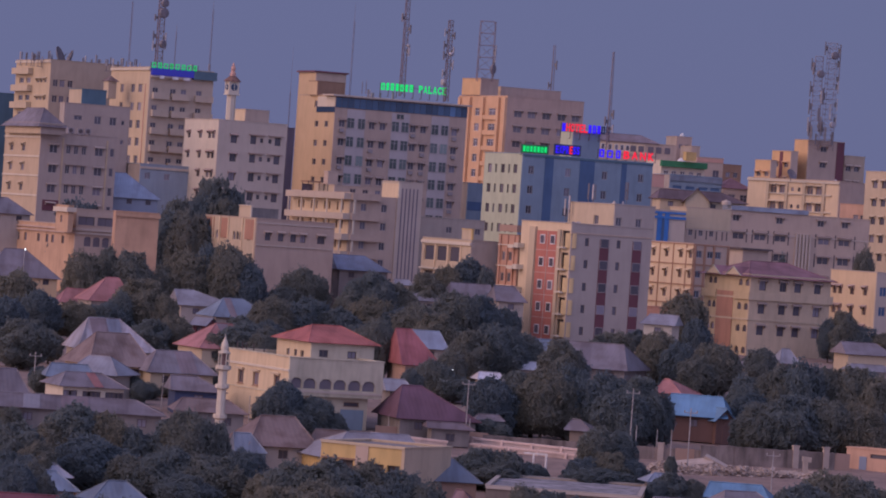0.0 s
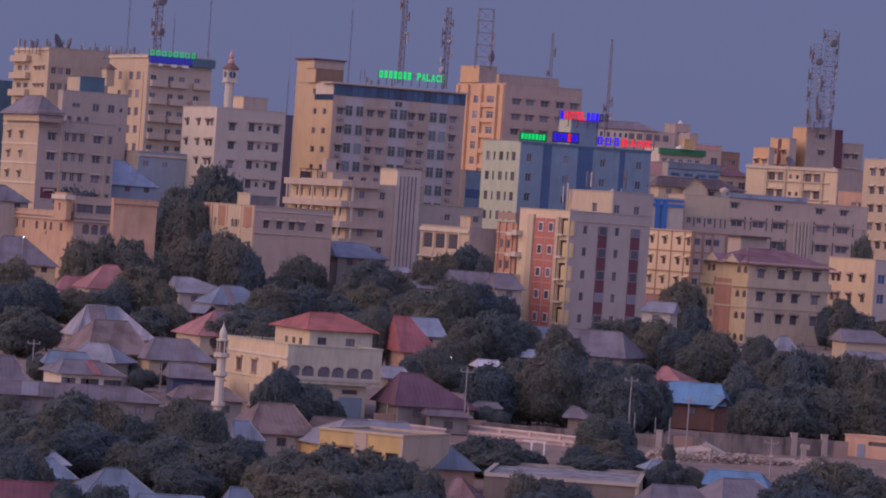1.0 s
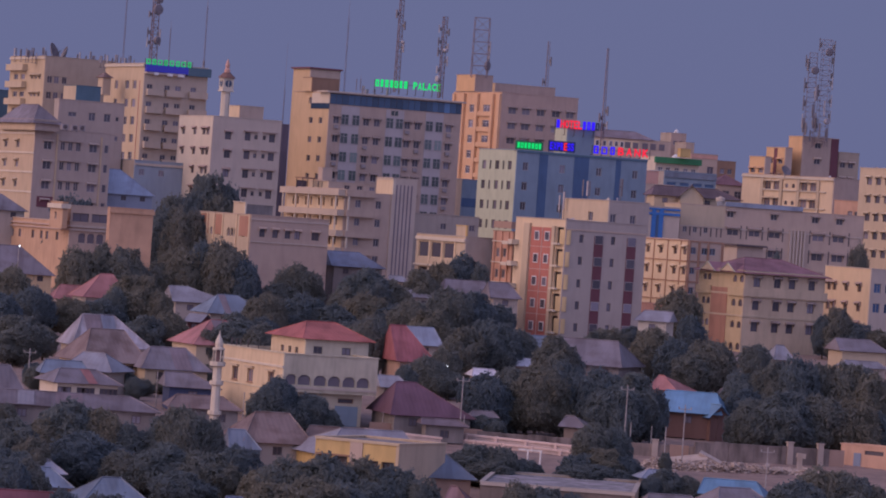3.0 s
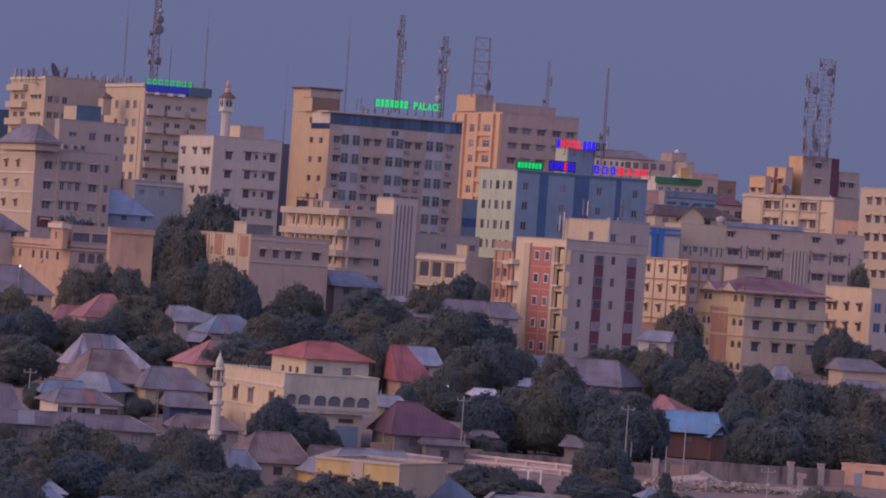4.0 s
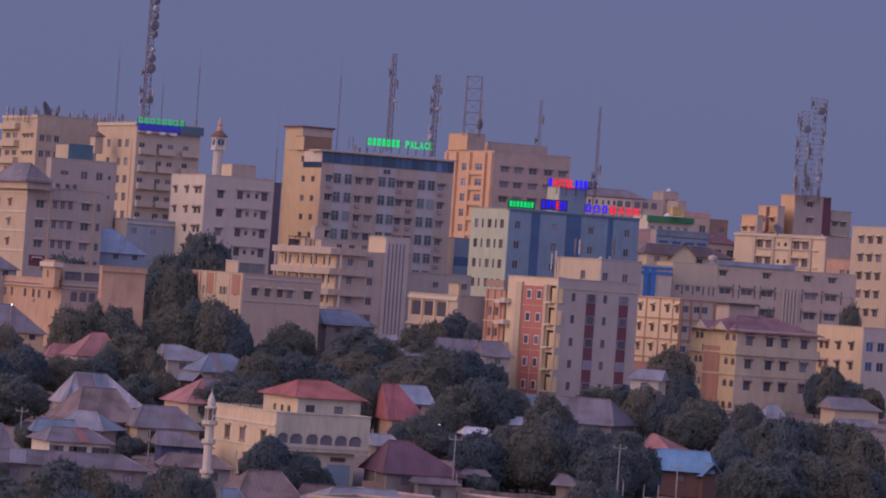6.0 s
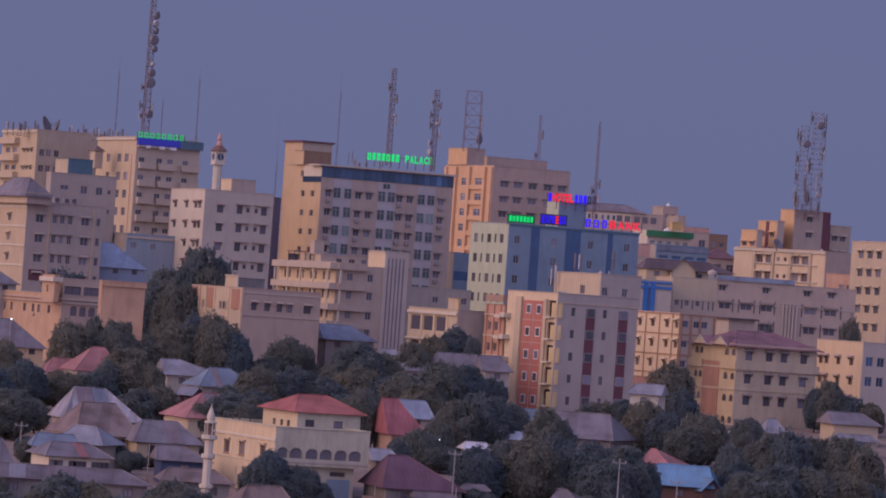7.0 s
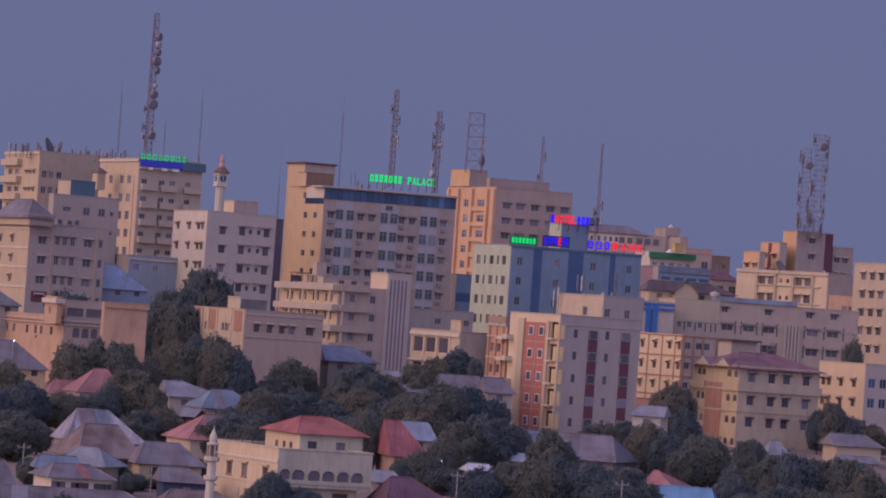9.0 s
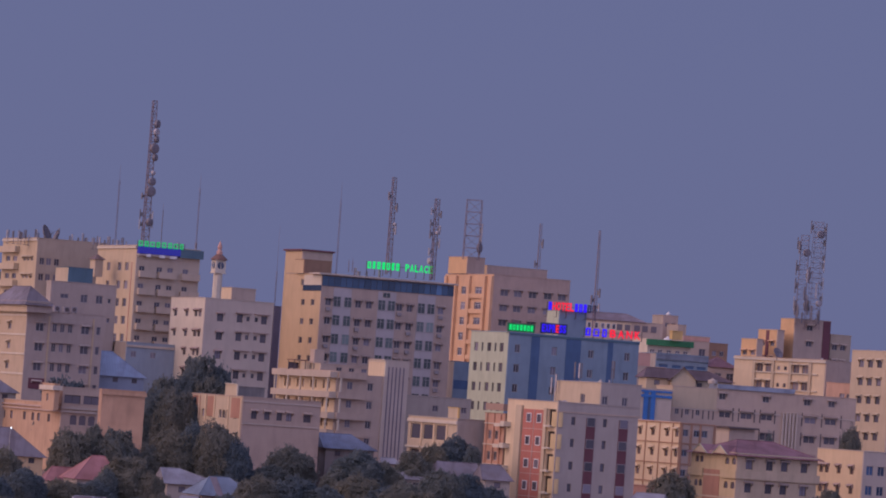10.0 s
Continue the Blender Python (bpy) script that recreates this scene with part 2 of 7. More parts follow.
def box_into(bm, x0, x1, y0, y1, z0, z1, m=None):
    vs = [bm.verts.new((x, y, z)) for x in (x0, x1) for y in (y0, y1) for z in (z0, z1)]
    for q in ((0, 1, 3, 2), (4, 6, 7, 5), (0, 4, 5, 1), (2, 3, 7, 6), (0, 2, 6, 4), (1, 5, 7, 3)):
        bm.faces.new([vs[i] for i in q])
    if m is not None:
        bmesh.ops.transform(bm, matrix=m, verts=vs)
    return vs


def boxes(*rects):
    bm = bmesh.new()
    for r in rects:
        box_into(bm, *r)
    return bm


def tube_into(bm, a, b, r0, r1=None, n=6):
    a, b = Vector(a), Vector(b)
    r1 = r0 if r1 is None else r1
    q = (b - a).to_track_quat("Z", "Y")
    rings = []
    for p, r in ((a, r0), (b, r1)):
        rings.append([bm.verts.new(p + q @ Vector((r * math.cos(2 * math.pi * i / n), r * math.sin(2 * math.pi * i / n), 0))) for i in range(n)])
    for i in range(n):
        j = (i + 1) % n
        bm.faces.new((rings[0][i], rings[0][j], rings[1][j], rings[1][i]))
    bm.faces.new(rings[0][::-1])
    bm.faces.new(rings[1])


def lathe(profile, n=16):
    """A turned solid from (radius, height) pairs."""
    bm = bmesh.new()
    rings = [[bm.verts.new((r * math.cos(2 * math.pi * i / n), r * math.sin(2 * math.pi * i / n), z)) for i in range(n)] for r, z in profile]
    for lo, hi in zip(rings, rings[1:]):
        for i in range(n):
            j = (i + 1) % n
            bm.faces.new((lo[i], lo[j], hi[j], hi[i]))
    bm.faces.new(rings[0][::-1])
    bm.faces.new(rings[-1])
    return bm


def ground_z(y):
    return float(np.interp(y, [-400, 0, 300, 400, 457, 640, 800, 1000, 1400, 2000, 5000], [0, 0, 2, 5.95, 9.4, 16, 21.5, 27, 32, 34, 34]))


# ---- buildings: the near corner is the origin, x runs along the front, y along the side ----
def wall_mesh(length, height, holes, thick=0.3):
    """A wall of that length with openings through it; x along, y inwards."""
    us = sorted({0.0, length, *[v for h in holes for v in (h[0], h[1])]})
    zs = sorted({0.0, height, *[v for h in holes for v in (h[2], h[3])]})
    gone = set()
    for h in holes:
        for i in range(len(us) - 1):
            if h[0] - 1e-6 <= us[i] and us[i + 1] <= h[1] + 1e-6:
                for j in range(len(zs) - 1):
                    if h[2] - 1e-6 <= zs[j] and zs[j + 1] <= h[3] + 1e-6:
                        gone.add((i, j))
    bm = bmesh.new()
    vs = {}

    def v(i, j, k):
        if (i, j, k) not in vs:
            vs[i, j, k] = bm.verts.new((us[i], thick * k, zs[j]))
        return vs[i, j, k]

    def solid(i, j):
        return 0 <= i < len(us) - 1 and 0 <= j < len(zs) - 1 and (i, j) not in gone

    for i in range(len(us) - 1):
        for j in range(len(zs) - 1):
            if not solid(i, j):
                continue
            bm.faces.new((v(i, j, 0), v(i + 1, j, 0), v(i + 1, j + 1, 0), v(i, j + 1, 0)))
            bm.faces.new((v(i, j, 1), v(i, j + 1, 1), v(i + 1, j + 1, 1), v(i + 1, j, 1)))
            if not solid(i - 1, j):
                bm.faces.new((v(i, j, 0), v(i, j + 1, 0), v(i, j + 1, 1), v(i, j, 1)))
            if not solid(i + 1, j):
                bm.faces.new((v(i + 1, j, 0), v(i + 1, j, 1), v(i + 1, j + 1, 1), v(i + 1, j + 1, 0)))
            if not solid(i, j - 1):
                bm.faces.new((v(i, j, 0), v(i, j, 1), v(i + 1, j, 1), v(i + 1, j, 0)))
            if not solid(i, j + 1):
                bm.faces.new((v(i, j + 1, 0), v(i + 1, j + 1, 0), v(i + 1, j + 1, 1), v(i, j + 1, 1)))
    return bm


SHARED = {}


def shared(key, make, material):
    """One mesh for all pieces of one size."""
    if key not in SHARED:
        data = bpy.data.meshes.new(key[0])
        bm = make()
        bm.to_mesh(data)
        bm.free()
        data.materials.append(material)
        SHARED[key] = data
    return SHARED[key]


def window_bars(w, h, t=0.08, cross=True):
    rects = [(0, t, 0, 0.07, 0, h), (w - t, w, 0, 0.07, 0, h), (t, w - t, 0, 0.07, 0, t), (t, w - t, 0, 0.07, h - t, h)]
    if cross:
        rects.append((w / 2 - t / 2, w / 2 + t / 2, 0.005, 0.06, t, h - t))
        if h > 1.5:
            rects.append((t, w / 2 - t / 2, 0.01, 0.05, h * 0.66, h * 0.66 + t * 0.8))
            rects.append((w / 2 + t / 2, w - t, 0.01, 0.05, h * 0.66, h * 0.66 + t * 0.8))
    return boxes(*rects)


def hood_mesh(w, deep=0.55):
    """A sloped concrete hood over a window."""
    bm = bmesh.new()
    a = 0.18
    pts = [(-a, 0, 0.0), (w + a, 0, 0.0), (w + a, -deep, -0.22), (-a, -deep, -0.22)]
    top = [(x, y, z + 0.12) for x, y, z in pts]
    vs = [bm.verts.new(p) for p in pts + top]
    for q in ((3, 2, 1, 0), (4, 5, 6, 7), (0, 1, 5, 4), (1, 2, 6, 5), (2, 3, 7, 6), (3, 0, 4, 7)):
        bm.faces.new([vs[i] for i in q])
    for x0 in (-a, w + a - 0.1):
        box_into(bm, x0, x0 + 0.1, -0.3, 0, -0.5, -0.1)
    return bm


def arch_mesh(w, h, thick=0.3, n=10):
    """A filling with a round-headed opening, for a rectangular hole."""
    bm = bmesh.new()
    r = w / 2
    for k in range(n):
        a0, a1 = math.pi * k / n, math.pi * (k + 1) / n
        p = [(r - r * math.cos(a), h - r + r * math.sin(a)) for a in (a0, a1)]
        q = [(x, h) for x, z in p]
        for y in (0, thick):
            vs = [bm.verts.new((x, y, z)) for x, z in (p[0], p[1], q[1], q[0])]
            bm.faces.new(vs if y == 0 else vs[::-1])
        vs = [bm.verts.new(c) for c in ((p[0][0], 0, p[0][1]), (p[0][0], thick, p[0][1]), (p[1][0], thick, p[1][1]), (p[1][0], 0, p[1][1]))]
        bm.faces.new(vs)
    return bm


class Block:
    """A box-shaped building or a block of one. F is its front (x), S its side (y), both read from left to right."""

    def __init__(self, name, label, x, y, z, yaw, R, L, h, front, side=None, category="building", parent=None, parapet=0.9):
        # many blocks take a shaded tone as front and a sunlit one as side
        self.R, self.L, self.h, self.mats = R, L, h, {"F": front, "S": side or front}
        self.root = parent or tagged(new(name), label, category)
        here = pose(x, y, z, 0, 0, yaw)
        if parent:
            self.m = parent.matrix_basis.inverted() @ here
        else:
            self.root.matrix_basis = here
            self.m = Matrix()
        self.face = {"F": self.m, "S": self.m @ pose(0, L, 0, 0, 0, -90)}
        self.holes = {"F": [], "S": []}
        self.parapet = parapet

    def windows(self, face, us, zs, w, h, glassmat=None, trim=None, hood=None, cross=True, skip=(), arch=False, inset=0.14, sill=False):
        """A grid of windows, by the centres of columns and rows."""
        glassmat, trim = glassmat or GLASS, trim or TRIM
        for j, zc in enumerate(zs):
            for i, uc in enumerate(us):
                if (i, j) in skip:
                    continue
                u0, z0 = uc - w / 2, zc - h / 2
                limit = self.R if face == "F" else self.L
                if u0 < 0.25 or u0 + w > limit - 0.2 or z0 < 0.2 or z0 + h > self.h - 0.15:
                    continue
                if any(u0 < b + 0.05 and u0 + w > a - 0.05 and z0 < d + 0.05 and z0 + h > c - 0.05 for a, b, c, d in self.holes[face]):
                    continue
                self.holes[face].append((u0, u0 + w, z0, z0 + h))
                win = part("window", shared(("window", w, h, cross, trim.name), lambda: window_bars(w, h, cross=cross), trim), None, self.root, m=self.face[face] @ pose(u0, inset, z0))
                part("pane", shared(("pane", w, h, glassmat.name), lambda: boxes((0.02, w - 0.02, 0.03, 0.05, 0.02, h - 0.02)), glassmat), None, win)
                if hood:
                    part("hood", shared(("hood", w, hood.name), lambda: hood_mesh(w), hood), None, win, m=pose(0, -inset + 0.02, h + 0.05))
                if sill:
                    part("sill", shared(("sill", w, trim.name), lambda: boxes((-0.1, w + 0.1, -0.14 - 0.1, 0, -0.1, 0)), trim), None, win)
                if arch:
                    part("arch", shared(("arch", w, h, self.mats[face].name), lambda: arch_mesh(w, h), self.mats[face]), None, win, m=pose(0, -inset + 0.004, 0))
        return self

    def opening(self, face, u0, u1, z0, z1):
        self.holes[face].append((u0, u1, z0, z1))

    def slab(self, face, name, u0, u1, z0, z1, out, mat, label="", inn=0.0):
        """A projecting band, pier or panel on a face: out metres proud of the wall."""
        return part(name, boxes((u0, u1, -out, -inn - 0.002, z0, z1)), mat, self.root, label, m=self.face[face])

    def balcony(self, face, u0, u1, z, deep=1.2, rail=1.0, mat=None, railmat=None, solid=True):
        """A slab with a parapet or with bars."""
        mat = mat or self.mats[face]
        b = part("balcony", boxes((u0, u1, -deep, -0.002, z - 0.18, z)), mat, self.root, m=self.face[face])
        if solid:
            bm = boxes((u0, u1, -deep, -deep + 0.12, z, z + rail), (u0, u0 + 0.12, -deep + 0.12, -0.002, z, z + rail), (u1 - 0.12, u1, -deep + 0.12, -0.002, z, z + rail))
        else:
            n = max(3, int((u1 - u0) / 0.3))
            bm = boxes((u0, u1, -deep, -deep + 0.07, z + rail - 0.08, z + rail), *[(u0 + (u1 - u0 - 0.05) * i / n, u0 + (u1 - u0 - 0.05) * i / n + 0.05, -deep + 0.01, -deep + 0.06, z, z + rail - 0.08) for i in range(n + 1)])
        part("railing", bm, railmat or mat, b)
        return b

    def aircon(self, face, u, z):
        part("air_conditioner", shared(("air_conditioner",), lambda: boxes((0, 0.85, -0.42, -0.03, 0, 0.6), (0.1, 0.2, -0.4, 0, -0.1, 0), (0.65, 0.75, -0.4, 0, -0.1, 0)), ACGREY), None, self.root, m=self.face[face] @ pose(u, 0, z))

    def done(self, roof=FELT, cap=None):
        """Walls with their openings, the roof deck and the coping."""
        R, L, h = self.R, self.L, self.h
        part("wall", wall_mesh(R, h, self.holes["F"]), self.mats["F"], self.root, m=self.face["F"])
        part("wall", wall_mesh(L - 0.302, h, [(a, b, c, d) for a, b, c, d in self.holes["S"]]), self.mats["S"], self.root, m=self.face["S"])
        part("wall", boxes((max(0.31, R - 0.3), max(0.35, R), 0.302, L, 0, h), *([(0.302, R - 0.302, L - 0.3, L, 0, h)] if R > 0.8 else [])), self.mats["F"], self.root, m=self.m)
        if min(R, L) > 1.3:
            # added dark box: its colour stands in for the shade of unlit rooms
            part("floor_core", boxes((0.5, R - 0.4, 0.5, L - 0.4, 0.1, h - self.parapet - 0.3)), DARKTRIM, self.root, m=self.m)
        if min(R, L) > 0.8:
            part("roof", boxes((0.303, R - 0.303, 0.303, L - 0.303, h - self.parapet - 0.25, h - self.parapet)), roof, self.root, m=self.m)
        cm = cap or self.mats["F"]
        part("coping", boxes((-0.08, R + 0.08, -0.08, 0.34, h, h + 0.12), (-0.08, 0.34, 0.34, L + 0.08, h, h + 0.12), (R - 0.34, R + 0.08, 0.34, L + 0.08, h, h + 0.12), (0.34, R - 0.34, L - 0.34, L + 0.08, h, h + 0.12)), cm, self.root, m=self.m)
        return self


def hip_roof(parent, m, L, W, rise, mat, over=0.5, kind="hip", ridge=None, cap=None, fascia=None):
    """A pitched roof of ribbed sheets over L x W, centred, eaves at z = 0; each slope is a part."""
    a, b = L / 2 + over, W / 2 + over
    drop = rise * over / (W / 2)
    k = {"hip": max(0.0, a - b), "gable": a, "pyramid": 0.0}[kind]
    if ridge is not None:
        k = ridge
    lo = -drop
    k0, k1 = (-k, k) if not isinstance(k, tuple) else k
    r0, r1 = Vector((k0, 0, rise)), Vector((k1, 0, rise))
    c = [Vector((-a, -b, lo)), Vector((a, -b, lo)), Vector((a, b, lo)), Vector((-a, b, lo))]
    slopes = [(c[0], c[1], r1, r0), (c[2], c[3], r0, r1)]
    if kind != "gable":
        slopes += [(c[1], c[2], r1, r1), (c[3], c[0], r0, r0)]
    for p, q, s, t in slopes:
        bm = bmesh.new()
        n = (q - p).cross(t - p).normalized()
        run = (q - p).length
        steps = max(4, int(run / 0.45))
        # ribs: the sheet rises and falls by a few centimetres across the slope
        low, high = [], []
        for i in range(2 * steps + 1):
            f = i / (2 * steps)
            lift = n * (0.014 if i % 2 else 0.0)
            e = p.lerp(q, f)
            if (s - t).length < 1e-4:
                top = s.copy()
            else:
                # follow the fall line up to the ridge or the hip
                along = (q - p).normalized()
                x, xs, xt = f * run, (s - p).dot(along), (t - p).dot(along)
                foot = p + along * xt
                up = t - foot
                if x < xt:
                    top = e + up * (x / xt)
                elif x > xs:
                    top = e + up * ((run - x) / (run - xs))
                else:
                    top = e + up
            low.append(bm.verts.new(e + lift))
            high.append(bm.verts.new(top + lift))
        if (s - t).length < 1e-4:
            # triangle slope: ribs end on the hips
            bm.free()
            bm = bmesh.new()
            low, high = [], []
            mid = p.lerp(q, 0.5)
            up = s - mid
            for i in range(2 * steps + 1):
                f = i / (2 * steps)
                lift = n * (0.014 if i % 2 else 0.0)
                e = p.lerp(q, f)
                low.append(bm.verts.new(e + lift))
                high.append(bm.verts.new(e + up * (1 - abs(2 * f - 1)) + lift))
        for i in range(2 * steps):
            try:
                bm.faces.new((low[i], low[i + 1], high[i + 1], high[i]))
            except ValueError:
                pass
        geom = bm.faces[:]
        ext = bmesh.ops.extrude_face_region(bm, geom=geom)
        bmesh.ops.translate(bm, vec=-n * 0.06, verts=[v for v in ext["geom"] if isinstance(v, bmesh.types.BMVert)])
        part("roof_slope", bm, mat, parent, m=m)
    bm = bmesh.new()
    if k1 - k0 > 0.05:
        tube_into(bm, r0 + Vector((0, 0, 0.03)), r1 + Vector((0, 0, 0.03)), 0.07, n=6)
    if kind != "gable":
        for e, r in ((c[0], r0), (c[3], r0), (c[1], r1), (c[2], r1)):
            tube_into(bm, e + Vector((0, 0, 0.01)), r + Vector((0, 0, 0.01)), 0.055, n=6)
    part("ridge_cap", bm, cap or mat, parent, m=m)
    if kind == "gable":
        for sx in (-1, 1):
            x0 = sx * (L / 2 - 0.12)
            bm = bmesh.new()
            vs = [bm.verts.new((x0 + o, y, z)) for o in (-0.12, 0.12) for y, z in ((-W / 2, -0.01), (W / 2, -0.01), (0, rise - 0.03))]
            for q in ((0, 1, 2), (5, 4, 3), (0, 3, 4, 1), (1, 4, 5, 2), (2, 5, 3, 0)):
                bm.faces.new([vs[i] for i in q])
            part("gable", bm, fascia or CONCRETE, parent, m=m)


def house(label, x, y, z, yaw, L, W, wall_h, rise, kind="hip", roof=None, wall=None, ridge=None, over=0.5, cap=None, windows=True, patches=()):
    """A one-storey town house with a pitched sheet roof; its ridge runs along x."""
    root = tagged(new("house"), label, "house", group="low town houses")
    root.matrix_basis = pose(x, y, z, 0, 0, yaw)
    wall = wall or GREY
    wall_h = max(1.8, wall_h)
    holes = []
    if windows:
        n = max(1, int(L / 3.2))
        for f in (windows if isinstance(windows, tuple) else [(i + 0.5) / n for i in range(n)]):
            u = f * L - 0.45
            holes.append((u, u + 0.9, wall_h - 1.35, wall_h - 0.55))
    part("wall", wall_mesh(L, wall_h, [h for h in holes if h[2] > 0.3], 0.2), wall, root, m=pose(-L / 2, -W / 2, 0))
    part("wall", wall_mesh(W - 0.41, wall_h, [], 0.2), wall, root, m=pose(-L / 2, W / 2 - 0.205, 0, 0, 0, -90))
    part("wall", boxes((L / 2 - 0.2, L / 2, -W / 2 + 0.203, W / 2, 0, wall_h), (-L / 2 + 0.203, L / 2 - 0.203, W / 2 - 0.2, W / 2, 0, wall_h)), wall, root)
    for h in holes:
        if h[2] <= 0.3:
            continue
        win = part("window", shared(("window", 0.9, 0.8, True, "Dark"), lambda: window_bars(0.9, 0.8), DARKTRIM), None, root, m=pose(-L / 2 + h[0], -W / 2 + 0.08, h[2]))
        part("pane", shared(("pane", 0.9, 0.8, GLASS.name), lambda: boxes((0.02, 0.88, 0.03, 0.05, 0.02, 0.78)), GLASS), None, win)
    hip_roof(root, pose(0, 0, wall_h + 0.02), L, W, rise, roof or ZINC, over, kind, ridge, cap, wall)
    # newer or older sheets laid on the front slope, as fractions of the ridge
    for f0, f1, mat in patches:
        x0, x1 = (ridge[0] + (ridge[1] - ridge[0]) * f for f in (f0, f1))
        up = Vector((0, W / 2 + over, rise + rise * over / (W / 2)))
        lift = Vector((0, -up.z, up.y)).normalized() * 0.035
        foot = Vector((0, -W / 2 - over, -rise * over / (W / 2))) + lift
        bm = bmesh.new()
        n = max(4, int((x1 - x0) / 0.22))
        rows = [[bm.verts.new(Vector((x0 + (x1 - x0) * k / n, 0, 0)) + foot + up * f + lift * (0.4 * (k % 2))) for k in range(n + 1)] for f in (0.02, 0.98)]
        for k in range(n):
            bm.faces.new((rows[0][k], rows[0][k + 1], rows[1][k + 1], rows[1][k]))
        part("patch_sheet", bm, mat, root, m=pose(0, 0, wall_h + 0.02))
    return root


# ---- the ground ----
def make_ground():
    bm = bmesh.new()
    xs = [-4000, -1500, -600, -300, -150, -60, 0, 60, 150, 300, 600, 1500, 4000]
    ys = [-400, 0, 300, 350, 400, 428, 457, 520, 580, 640, 720, 800, 900, 1000, 1200, 1400, 2000, 3000, 4900]
    grid = [[bm.verts.new((x, y, ground_z(y))) for x in xs] for y in ys]
    for j in range(len(ys) - 1):
        for i in range(len(xs) - 1):
            bm.faces.new((grid[j][i], grid[j][i + 1], grid[j + 1][i + 1], grid[j + 1][i]))
    ob = part("ground", bm, EARTH, None)
    tagged(ob, "sandy earth ground rising gently towards the town", "ground", kind="structure")


make_ground()


# ---- the tall buildings ----
def hotel_tower():
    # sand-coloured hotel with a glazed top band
    # the same sand walls: UMBER is their shaded tone, SAND the sunlit one
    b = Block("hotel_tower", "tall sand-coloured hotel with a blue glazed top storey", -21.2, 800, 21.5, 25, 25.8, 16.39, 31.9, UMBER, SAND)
    for us, w, g in (([3.12, 5.21], 1.5, GREENGLASS), ([11.83, 13.71], 1.5, GREENGLASS), ([19.61, 21.51], 1.5, GREENGLASS)):
        b.windows("F", us, [27.21, 23.9, 20.59, 17.38, 14.16, 11.05], w - 0.05, 1.85, g, TRIM, inset=-0.16)
    for x in [4.11, 12.81, 20.6]:
        b.slab("F", "panel", x - 1.75, x + 1.75, 0, b.h - 2.3, 0.05, LILAC, "pale vertical wall panel", inn=0.0)
    us = [1.49, 7.31, 9.4, 15.38, 17.38, 23.52]
    zs = [27.09, 23.78, 20.47, 17.26, 14.05, 10.94]
    b.windows("F", us, zs, 1.15, 1.4, hood=HOOD)
    b.windows("F", [12.66], [29.03], 1.5, 1.0, GREENGLASS, PALE, inset=-0.16)
    for k in (0, 1, 3, 4, 5):
        for j, z in enumerate(zs):
            if (k + j) % 3 != 1:
                b.aircon("F", us[k] - 0.55, z - 1.55)
    b.windows("S", [8.44, 12.77], [26.83, 23.39, 20.05, 16.82], 1.6, 1.1, cross=False)
    b.windows("S", [7.81], [30.37], 1.6, 1.1, cross=False)
    # glazed band and its thin overhanging roof
    band = b.slab("F", "glass_band", 0.0, b.R, b.h - 2.1, b.h - 0.25, 0.06, DARKTRIM, "blue glass band")
    step = b.R / 22
    for i in range(22):
        part("pane", shared(("pane", "band"), lambda: boxes((0.04, step - 0.04, -0.12, -0.062, b.h - 2.06, b.h - 0.29)), BANDGLASS), None, band, m=pose(i * step, 0, 0))
    b.slab("S", "panel", b.L * 0.52, b.L - 0.1, b.h - 2.0, b.h - 0.2, 0.1, WHITE)
    b.slab("S", "glass_band", b.L * 0.5, b.L - 0.05, b.h - 3.0, b.h - 2.01, 0.1, BLUEGLASS, "blue glass band")
    part("roof_slab", boxes((-0.9, b.R + 0.5, -0.9, 4.0, b.h - 0.1, b.h + 0.18)), PALE, b.root)
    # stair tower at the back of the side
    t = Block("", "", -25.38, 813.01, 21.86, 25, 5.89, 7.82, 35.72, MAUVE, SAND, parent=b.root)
    part("roof_slab", boxes((-0.4, t.R + 0.3, -0.4, t.L + 0.3, t.h + 0.13, t.h + 0.4)), MAROON, b.root, m=t.m)
    t.done()
    t = Block("", "", -24.76, 806.45, 53.47, 25, 5.29, 10, 2.4, BROWN, SAND, parent=b.root)
    t.L = 4
    t.face["S"] = t.m @ pose(0, 4, 0, 0, 0, -90)
    t.done()
    b.done()
    return b


hotel = hotel_tower()


